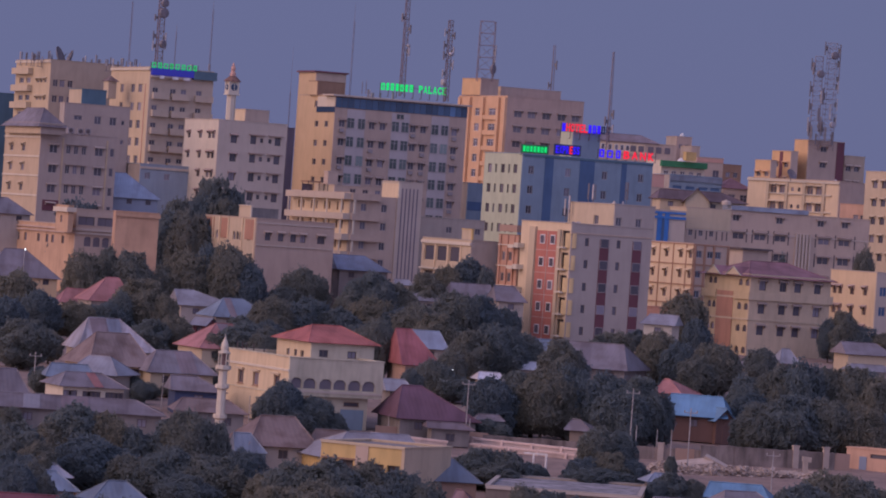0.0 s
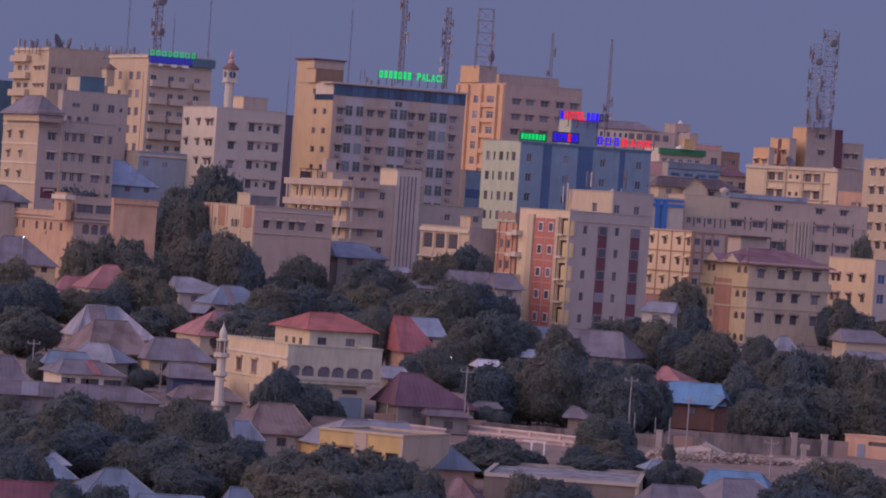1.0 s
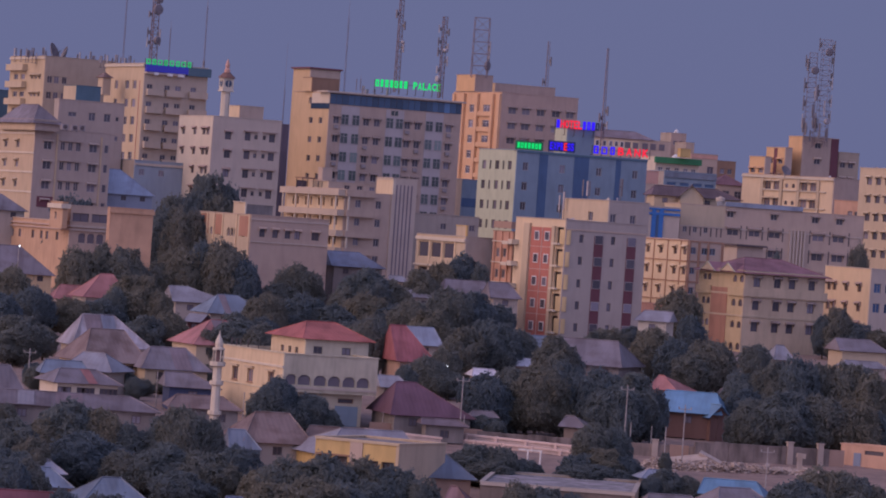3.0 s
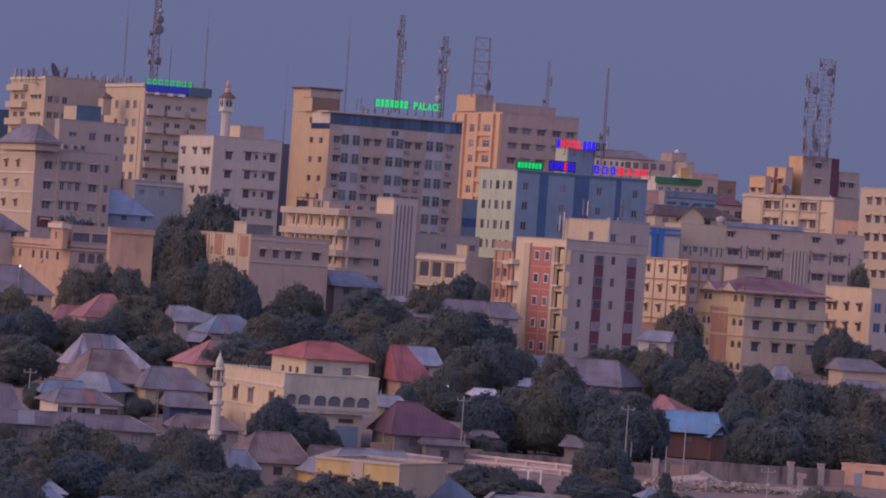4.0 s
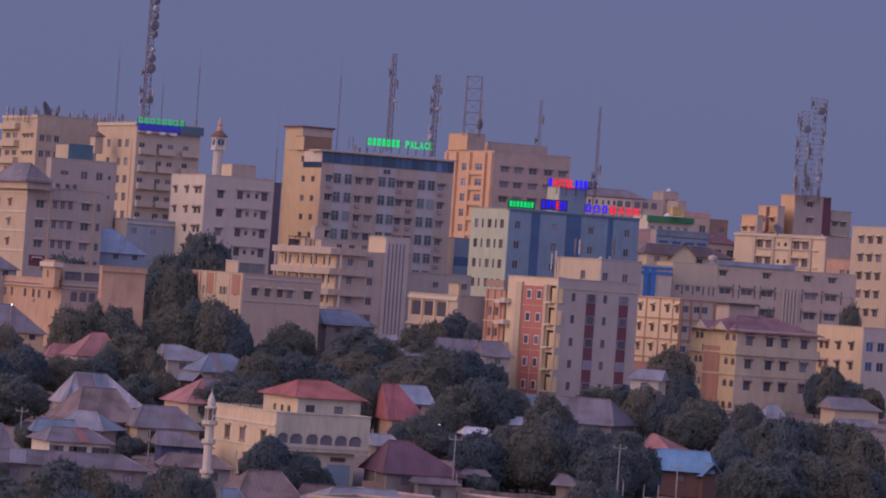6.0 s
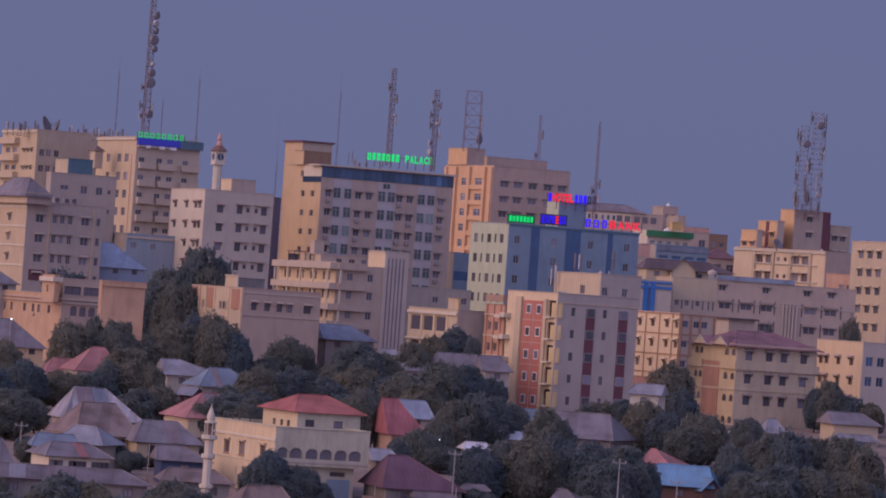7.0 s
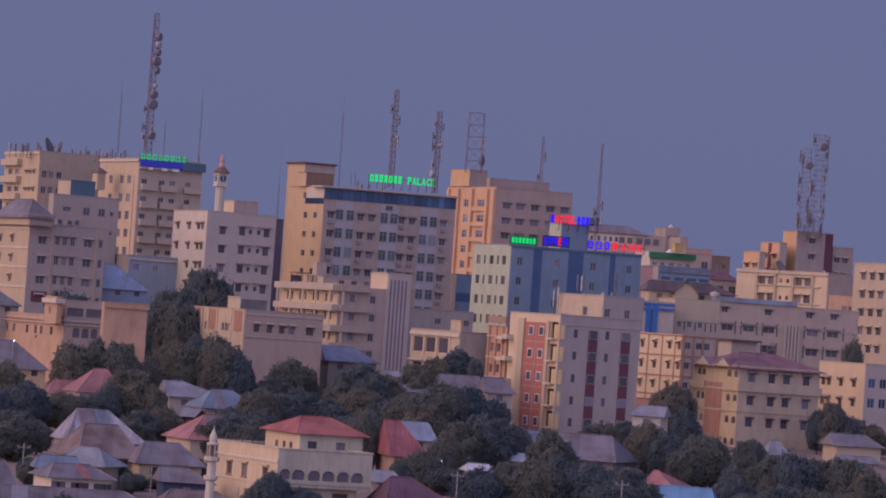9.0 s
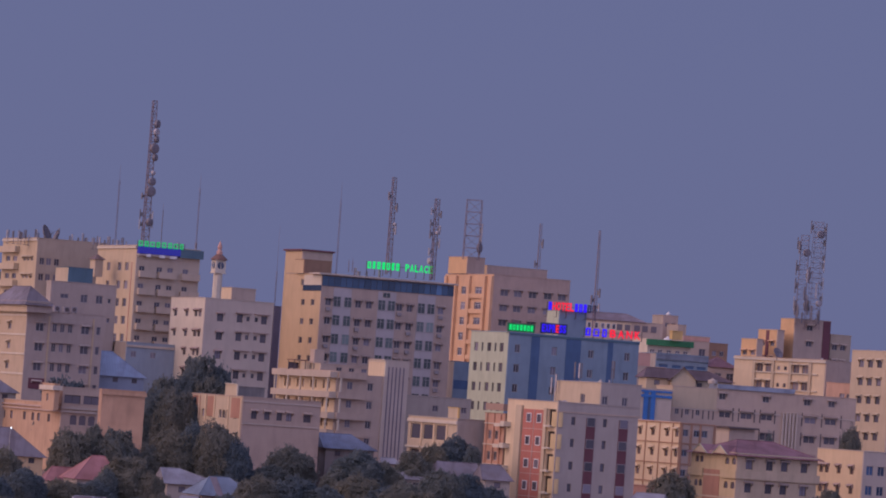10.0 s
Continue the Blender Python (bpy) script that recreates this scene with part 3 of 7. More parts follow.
def telecom_tower():
    # one cream tower: shaded copy on the front, sunlit copy on the side
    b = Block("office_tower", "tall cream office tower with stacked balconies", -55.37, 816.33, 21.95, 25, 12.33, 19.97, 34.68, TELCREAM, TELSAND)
    zs = [30.47, 27.3, 24.13, 20.96, 17.89]
    b.windows("F", [1.19, 4.59, 6.68, 9.66], zs, 1.1, 1.2)
    for z in zs:
        b.balcony("F", 0.53, 3.59, z - 1.25, 0.9, 1.0, TELCREAM)
        b.balcony("F", 4.25, 7.64, z - 1.25, 0.9, 1.0, TELCREAM)
        b.balcony("F", 8.74, b.R - 0.1, z - 1.25, 0.9, 1.0, TELCREAM)
    b.windows("S", [6.12], [30.9, 27.57], 1.7, 1.5)
    b.windows("S", [11.63, 15.36], [30.9, 27.57, 24.35, 21.14, 17.9], 1.9, 1.5)
    b.slab("S", "pipe", b.L - 2.0, b.L - 1.85, 8.0, b.h - 3.0, 0.12, PINK, "painted downpipe")
    b.slab("S", "band", 0, b.L, b.h - 0.5, b.h - 0.1, 0.25, WHITE)
    b.slab("F", "fascia", 0.05, b.R * 0.66, b.h - 1.35, b.h - 0.1, 0.9, BLUELIT, "lit deep blue sign board")
    for x0, x1 in ((1.51, 2.38), (4.02, 5.12), (6.1, 7.42)):
        b.slab("F", "sign_panel", x0, x1, b.h - 1.95, b.h - 1.45, 0.97, WHITETRIM, "white sign panel", inn=0.91)
    b.slab("F", "fascia", b.R * 0.66, b.R + 0.3, b.h - 1.6, b.h - 0.1, 0.9, TEAL, "dark green fascia")
    b.slab("F", "balcony", 0.1, b.R * 0.55, b.h - 1.75, b.h - 1.5, 0.9, PALE)
    a = Block("", "", -75.69, 842.11, 22.66, 25, 14.29, 19.25, 34.88, BUFFGREY, TELSAND, parent=b.root)
    a.windows("F", [1.1, 2.44, 4.01], [30.64, 27.69], 1.0, 1.3)
    zs = [31.09, 27.81, 24.73]
    a.windows("S", [12.59, 14.47, 16.65], zs, 1.3, 0.9, hood=CREAM)
    a.windows("S", [3.49, 7.31], zs, 2.4, 1.0)
    for z in [32.5, 29.29, 26.07]:
        a.balcony("S", 0.3, a.L * 0.5, z - 0.1, 1.0, 1.0, CREAM)
    a.slab("S", "band", 0, a.L, a.h - 0.5, a.h - 0.1, 0.25, WHITE)
    a.done()
    k = Block("", "", -63.25, 823.05, 50.65, 25, 1.54, 2.64, 3.2, BUFFGREY, CREAM, parent=b.root)
    k.done()
    hip_roof(b.root, k.m @ pose(k.R / 2, k.L / 2, k.h + 0.14), k.R, k.L, 0.8, RUST, 0.3, "pyramid")
    b.done()


telecom_tower()


def west_block():
    # cream walls: the front's mauve holds shade, the side's cream the sun
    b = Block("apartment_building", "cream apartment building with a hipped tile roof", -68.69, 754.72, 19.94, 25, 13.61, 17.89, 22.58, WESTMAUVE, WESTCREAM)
    rows = [20.01, 16.69, 13.38, 10.26]
    b.windows("F", [2.39, 10.5], rows, 1.45, 1.5, hood=WESTMAUVE)
    b.windows("F", [5.05, 6.4, 7.8], rows, 0.8, 1.45)
    b.windows("F", [12.85], rows, 0.75, 1.4, cross=False)
    for z in rows:
        b.slab("F", "hood", 4.5, 8.5, z + 0.8, z + 0.92, 0.5, WESTMAUVE, "long concrete window hood")
    for u in (3.85, 11.75):
        b.slab("F", "pier", u, u + 0.3, 0.2, b.h - 0.6, 0.16, WESTCREAM, "cream pilaster")
    b.windows("S", [3.65, 9.64], [23.32, 20.05, 16.78, 13.41], 1.5, 1.4, hood=CREAM)
    for z in [21.61, 18.38, 15.16, 11.84]:
        b.slab("S", "band", 0, b.L, z, z + 0.3, 0.12, WHITE)
    u = Block("", "", -68.6, 752.59, 42.24, 25, 4.2, 17.85, 1.75, WESTMAUVE, WESTCREAM, parent=b.root)
    u.done()
    hip_roof(b.root, u.m @ pose(u.R / 2, u.L / 2, u.h + 0.14, 0, 0, 90), u.L, u.R, 2.5, ZINC, 0.6, "hip", 4.2)
    b.done()
    b.slab("F", "panel", 1.02, 3.97, 9.6, 11.39, 0.08, MAROON, "maroon ground-floor panel")
    c = Block("apartment_building", "mauve grey apartment block with few windows", -67.63, 784.31, 20.96, 25, 12.17, 2.29, 27.42, WESTMAUVE, GREY)
    c.windows("F", [2.6], [25.0], 1.5, 0.8)
    c.windows("F", [6.25, 9.09], [24.8], 1.25, 1.4)
    c.windows("F", [10.95], [24.7, 21.3], 0.6, 0.8, cross=False)
    c.done()
    k = Block("", "", -65.08, 788.18, 48.25, 25, 4.52, 6.58, 2.8, TEAL, CREAM, parent=c.root)
    k.done()
    d = Block("office_building", "dark teal building at the town's edge", -91.61, 869.57, 23.41, 25, 7.36, 10, 27.99, TEAL, TEAL)
    d.done()


west_block()


def white_block():
    # white walls, painted a shaded grey in front and sunlit white beside
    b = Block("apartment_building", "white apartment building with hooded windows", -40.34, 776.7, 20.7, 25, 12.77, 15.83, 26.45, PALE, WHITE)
    b.windows("S", [2.41, 7.72, 11.93, 13.75], [23.9, 20.44, 17.18, 13.82], 1.3, 1.3, trim=DARKTRIM, hood=HOODRED)
    rows = [23.4, 20.2, 16.95, 13.65]
    b.windows("F", [2.95], rows, 1.15, 1.5, trim=DARKTRIM, hood=HOODRED)
    b.windows("F", [6.6, 11.15], rows, 1.1, 1.4, trim=DARKTRIM)
    b.windows("F", [8.15, 9.7], rows, 0.6, 0.75, trim=DARKTRIM, cross=False)
    for z in rows:
        for u0, u1 in ((5.8, 8.6), (9.3, 12.0)):
            b.slab("F", "hood", u0, u1, z + 0.85, z + 1.0, 0.55, HOODRED, "long reddish window hood")
    b.done()
    k = Block("", "", -36.26, 784.31, 47.4, 25, 4.47, 7.29, 2, MAUVE, IVORY, parent=b.root)
    k.done()
    d = Block("apartment_building", "dark narrow building behind a white one", -30.49, 833.33, 22.42, 25, 1.36, 10, 25.31, DUSKY, GREY)
    d.L = 8
    d.face["S"] = d.m @ pose(0, 8, 0, 0, 0, -90)
    d.done()


white_block()


def orange_block():
    # orange walls: ROSETAN paints the front's shade, ORANGE the sunlit side
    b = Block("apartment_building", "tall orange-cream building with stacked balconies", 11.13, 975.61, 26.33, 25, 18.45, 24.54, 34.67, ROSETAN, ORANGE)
    b.windows("F", [2.73, 6, 9.55, 13.25, 16.68], [30.96, 27.66, 24.47, 21.29], 1.9, 1.5, PALEGLASS, trim=TAUPE, hood=HOOD)
    zs = [31.18, 27.83, 24.49, 21.14, 17.8]
    b.windows("S", [9.6], zs, 2.4, 1.7, trim=WHITETRIM)
    b.windows("S", [17.18], zs, 3.6, 1.6, trim=WHITETRIM)
    for z in zs:
        b.balcony("S", 13.6, 20.0, z - 1.5, 0.5, 0.8, ORANGE)
    for x in [5.96, 12.92, 20.65]:
        b.slab("S", "pier", x - 0.6, x + 0.6, 0, b.h - 0.3, 0.6, ORANGE)
    b.slab("S", "pier", 0.1, 1.2, 0, b.h - 0.3, 0.4, ORANGE)
    b.slab("S", "pier", b.L - 1.4, b.L - 0.2, 0, b.h - 0.3, 0.5, ORANGE)
    b.done()
    k = Block("", "", 5.21, 987.65, 61.19, 25, 4.25, 9.64, 3.6, ROSETAN, OCHRE, parent=b.root)
    k.done()
    k = Block("", "", 9.77, 1000, 61.36, 25, 14.81, 10, 2.3, ROSETAN, SAND, parent=b.root)
    k.L = 6
    k.face["S"] = k.m @ pose(0, 6, 0, 0, 0, -90)
    k.done()


orange_block()


def bank_block():
    b = Block("office_building", "blue-fronted office building with rooftop signs", 11.82, 754.72, 19.94, 25, 24.5, 14.76, 24.62, BLUE, MINT)
    b.windows("F", [1.68, 8.55, 15.47, 22.34], [21.99, 18.68, 15.36, 12.15], 1.0, 1.35, trim=TRIM)
    b.windows("S", [2.24, 7.34, 12.16], [22.05, 18.69, 15.33, 12.07], 1.45, 1.45, trim=DARKTRIM, cross=False)
    b.windows("S", [4.69, 9.76], [22.05, 18.69, 15.33, 12.07], 0.7, 1.45, trim=DARKTRIM, cross=False)
    for x0, x1 in ((4.18, 5.76), (10.72, 13.49), (18.58, 19.55)):
        b.slab("F", "panel", x0, x1, 0, b.h - 0.4, 0.08, DEEPBLUE, "deep blue glazed strip")
    b.slab("F", "band", 0, b.R, b.h - 0.35, b.h, 0.15, TEAL)
    b.slab("S", "band", 0, b.L, 0.2 * b.h, 0.2 * b.h + 0.4, 0.3, WHITE)
    b.done()
    k = Block("", "", 20.33, 769.23, 44.58, 25, 5.18, 4.77, 4.5, BLUE, MINT, parent=b.root)
    k.done()
    return b


bank = bank_block()


def striped_block():
    # cream walls throughout: TAUPE is the shaded front, IVORY the sunlit side
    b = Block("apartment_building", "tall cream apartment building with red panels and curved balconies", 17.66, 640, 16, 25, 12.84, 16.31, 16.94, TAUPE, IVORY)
    zs = [14.45, 11.32, 8.1, 4.97, 1.84, -1.3]
    b.windows("F", [2.53, 7.58], zs, 0.62, 1.15, trim=DARKTRIM, cross=False)
    for x0, x1 in ((4.58, 6.02), (9.8, 11.26)):
        b.slab("F", "panel", x0, x1, 0, 14.98, 0.06, MAROON, "maroon panel strip")
        for z in zs:
            p = b.slab("F", "window", x0 + 0.08, x1 - 0.08, z - 0.65, z + 0.65, 0.12, TRIM)
            part("pane", boxes((x0 + 0.14, x1 - 0.14, -0.13, -0.122, z - 0.58, z + 0.58)), GLASS, p)
    u0, u1 = (5.43, 12.02)
    z1 = 15.72
    b.slab("S", "panel", u0, u1, 0, z1, 0.10, RED, "brick red panel")
    for us in [7.45, 10.74]:
        for z in [14.5, 11.26, 8.01, 4.84, 1.59, -1.58]:
            w = b.slab("S", "window", us - 0.74, us + 0.74, z - 0.68, z + 0.68, 0.2, WHITETRIM, "white framed window")
            part("pane", boxes((us - 0.6, us + 0.6, -0.21, -0.203, z - 0.55, z + 0.55)), GLASS, w)
    for x in [9.09]:
        b.slab("S", "rib", x - 0.05, x + 0.05, 0, z1, 0.17, PALEPINK)
    for z in [12.94, 9.7, 6.54, 3.3, 0.06]:
        b.slab("S", "rib", u0, u1, z - 0.04, z + 0.04, 0.15, PALEPINK)
    x0, x1 = (3.4, 5.26)
    b.slab("S", "pier", x0, x1, 0, z1 + 0.5, 0.35, CREAM)
    x0, x1 = (12.35, 13.25)
    b.slab("S", "pier", x0, x1, 0, z1 + 0.3, 0.3, CREAM)
    # balconies with yellow rounded fronts that turn the corner
    for z in [13.61, 10.48, 7.26, 4.13, 0.99, -2.22]:
        b.opening("S", x1 + 0.2, b.L - 0.6, z + 0.02, z + 2.3)
        n = 8
        line = [(b.L - 1.2 + 1.45 * math.sin(math.pi / 2 * i / n), -0.32 + 1.05 * (1 - math.cos(math.pi / 2 * i / n))) for i in range(n + 1)]
        bm = bmesh.new()
        rings = []
        for i, (px, py) in enumerate(line):
            (xa, ya), (xb, yb) = line[max(0, i - 1)], line[min(len(line) - 1, i + 1)]
            dv = Vector((xb - xa, yb - ya, 0)).normalized()
            nx, ny = px - dv.y * 0.12, py + dv.x * 0.12
            rings.append([bm.verts.new(c) for c in ((px, py, z - 0.15), (nx, ny, z - 0.15), (nx, ny, z + 1.95), (px, py, z + 1.95))])
        for lo, hi in zip(rings, rings[1:]):
            for i in range(4):
                bm.faces.new((lo[i], lo[(i + 1) % 4], hi[(i + 1) % 4], hi[i]))
        bm.faces.new(rings[0])
        bm.faces.new(rings[-1][::-1])
        bal = part("balcony", bm, BALCONY, b.root, "yellow rounded balcony", m=b.face["S"])
        part("floor", boxes((x1 + 0.1, b.L - 1.0, -0.75, 0.3, z - 0.25, z)), WHITE, bal)
        b.slab("S", "balcony", 0.1, 1.4, z - 0.6, z + 0.1, 1.1, WHITE)
    b.slab("F", "cornice", -0.1, b.R + 0.1, b.h - 1.4, b.h - 1.2, 0.1, MAUVE)
    b.done()
    k = Block("", "", 23.82, 647.77, 31.55, 25, 6.5, 14.9, 4.6, TAUPE, CREAM, parent=b.root)
    k.windows("F", [0.74, 3.94], [2.13], 0.9, 1.2)
    k.windows("S", [9.17], [2.26], 1.5, 1.3)
    k.done()
    return b


striped = striped_block()


def ochre_block():
    b = Block("apartment_building", "ochre apartment building with arched windows and red hipped roof", 43.4, 640, 16, 25, 13.09, 13.68, 11.28, OLIVE, STRAW)
    zs = [10.11, 6.82, 3.77, 0.72]
    b.windows("F", [2.01, 5.32, 7.72, 10.95], zs, 1.1, 1.5, trim=DARKTRIM, hood=HOOD)
    zl = [10.4, 6.98, 3.88, 0.78]
    b.windows("S", [1.83, 3.2], zl, 1.1, 1.0, trim=DARKTRIM, arch=True, cross=False)
    b.windows("S", [10.81, 12.81], zl, 1.2, 1.0, trim=DARKTRIM, arch=True, cross=False)
    u0, u1 = (4.21, 8.94)
    b.slab("S", "panel", u0, u1, 0, 8.97, 0.12, BRICKTAN, "brick red stair panel")
    for z in zs[:3]:
        b.slab("F", "band", 0, b.R, z + 1.25, z + 1.5, 0.12, CREAM)
        b.slab("S", "band", 0, b.L, z + 1.25, z + 1.5, 0.14, CREAM)
    b.slab("F", "parapet", -0.2, b.R + 0.35, 7.95, 9.1, 0.3, OLIVE)
    b.slab("S", "parapet", 9.4, b.L + 0.2, 7.95, 9.1, 0.3, STRAW)
    b.slab("S", "parapet", -0.2, 4.0, 7.95, 9.1, 0.3, STRAW)
    hip_roof(b.root, pose(b.R / 2, b.L / 2, b.h + 0.15), b.R, b.L, 2.0, ROSEWINE, 0.7, "hip", 3.0)
    for f in (0.28, 0.72):
        bm = bmesh.new()
        y = b.L * f
        vs = [bm.verts.new(p) for p in ((-0.75, y - 2.2, b.h), (-0.75, y + 2.2, b.h), (-0.75, y, b.h + 1.25), (4.0, y, b.h + 1.25), (0.3, y - 2.2, b.h), (0.3, y + 2.2, b.h))]
        for q in ((0, 2, 1), (0, 4, 3, 2), (1, 2, 3, 5), (4, 5, 3), (0, 1, 5, 4)):
            bm.faces.new([vs[i] for i in q])
        part("gable", bm, ROSEWINE, b.root)
        bm = bmesh.new()
        vs = [bm.verts.new((x, y + dy, b.h + dz)) for x in (-0.79, -0.753) for dy, dz in ((-1.9, 0.08), (1.9, 0.08), (0, 1.12))]
        for q in ((0, 2, 1), (3, 4, 5), (0, 1, 4, 3), (1, 2, 5, 4), (2, 0, 3, 5)):
            bm.faces.new([vs[i] for i in q])
        part("gable_panel", bm, CREAM, b.root, "pale gable panel")
        bm = bmesh.new()
        for e, r in (((-0.8, y - 2.3, b.h - 0.05), (-0.8, y, b.h + 1.25)), ((-0.8, y + 2.3, b.h - 0.05), (-0.8, y, b.h + 1.25))):
            tube_into(bm, e, r, 0.055, n=6)
        part("barge_board", bm, MINT, b.root, "pale green barge board")
    b.done()


ochre_block()


def long_grey_block():
    b = Block("apartment_building", "long mauve grey building with ribbed walls", 37.52, 714.29, 18.55, 12, 30.34, 10, 18.56, MAUVE, CREAM)
    b.L = 10
    b.face["S"] = b.m @ pose(0, 10, 0, 0, 0, -90)
    zs = [14.78, 11.65, 8.51]
    b.windows("F", [0.92, 2.59, 4.35], zs, 0.7, 1.2)
    b.windows("F", [8.8, 12.34, 15.7, 22.91, 26.28], zs, 1.9, 1.3, trim=MAUVE, hood=HOOD)
    b.windows("F", [8.24, 15.41, 22.24, 26.28], [17.52], 1.1, 1.1, hood=HOOD)
    for x in [1.78, 3.54, 5.21, 6.14, 6.88, 10.13, 11.07, 13.68, 14.61, 17.04, 21.53, 24.81, 28.01]:
        for z in zs:
            b.slab("F", "slot", x - 0.1, x + 0.1, z - 1.1, z + 1.0, 0.03, DARKTRIM, "dark wall slot")
    for x in [18.36, 18.92, 19.48, 20.04, 20.6]:
        b.slab("F", "rib", x - 0.14, x + 0.14, 0.2, b.h - 2.9, 0.35, PALE)
    b.slab("F", "ledge", 0, b.R, b.h - 3.5, b.h - 3.3, 0.08, PALE)
    part("roof_panel", boxes((b.R * 0.24, b.R * 0.66, -0.3, 5.0, b.h + 0.13, b.h + 0.85)), BLUEZINC, b.root, "pale blue roof sheet edge")
    b.done()
    b.slab("F", "panel", 0.05, 7.32, b.h - 3.3, b.h - 0.05, 0.12, CREAM, "cream upper storey")
    c = Block("shop_building", "small building with bright blue striped front", 31.92, 707.96, 18.34, 12, 5.41, 10, 18, PALE, CREAM)
    c.L = 8
    c.face["S"] = c.m @ pose(0, 8, 0, 0, 0, -90)
    for x in [1.2, 2.39]:
        c.slab("F", "pier", x - 0.35, x + 0.35, 0.5, c.h - 0.2, 0.2, BRIGHTBLUE, "bright blue pier")
    c.slab("F", "panel", [1.47, 2.12][0], [1.47, 2.12][1], 0.5, c.h - 1, 0.1, DEEPBLUE)
    c.slab("F", "band", 0, c.R, c.h - 1.3, c.h - 0.9, 0.25, BRIGHTBLUE)
    c.slab("F", "band", 0, c.R, c.h - 0.5, c.h - 0.2, 0.25, BRIGHTBLUE)
    c.done()
    # the front's MAUVE paints shade on cream walls, the side's IVORY sunlight
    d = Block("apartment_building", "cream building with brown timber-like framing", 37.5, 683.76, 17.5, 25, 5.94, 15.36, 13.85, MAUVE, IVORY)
    zs = [12.36, 9.33, 6.3]
    d.windows("S", [2.32, 6.61, 11.23, 14.33], zs, 1.1, 1.35, trim=BROWN, hood=IVORY)
    d.windows("F", [0.89, 2.84, 4.2], zs, 1.0, 1.0, trim=BLUE)
    for x in [0.64, 4.39, 8.84, 13.07, 15.43]:
        d.slab("S", "pier", max(0, x - 0.13), min(d.L, x + 0.13), 0.3, d.h, 0.1, FRAMEBROWN, "brown pilaster")
    for x in [0.22, 1.87, 3.43, 5.87]:
        d.slab("F", "pier", max(0, x - 0.15), x + 0.15, 0.3, d.h, 0.2, FRAMEBROWN, "brown pilaster")
    for z in [13.75, 10.71, 7.59, 4.73]:
        d.slab("S", "band", 0, d.L, z - 0.06, z + 0.1, 0.14, FRAMEBROWN)
        d.slab("F", "band", 0, d.R, z - 0.08, z + 0.14, 0.14, FRAMEBROWN)
    d.done()
    q = Block("house_block", "low salmon block with a flat roof beside a building", 34.26, 663.9, 16.82, 25, 2.83, 9.7, 4.78, PINK, PINK, parapet=0.4)
    q.windows("S", [q.L * f for f in (0.3, 0.7)], [q.h - 1.5], 1.4, 0.7, trim=DARKTRIM, cross=False)
    q.done()
    e = Block("apartment_building", "pale pink apartment building with small windows", 64.33, 672.27, 17.11, 25, 8.8, 13.81, 11.85, PALE, PINK)
    e.mats["S"] = ROSE
    e.windows("S", [1.43, 3.13, 6.69, 10.55], [8.99, 6.08, 3.25], 1.15, 1.35, trim=BROWN, hood=HOODRED)
    e.windows("F", [1.2, 3.15], [9.05, 6.1], 1.2, 1.4, BLUEGLASS)
    e.done()


long_grey_block()


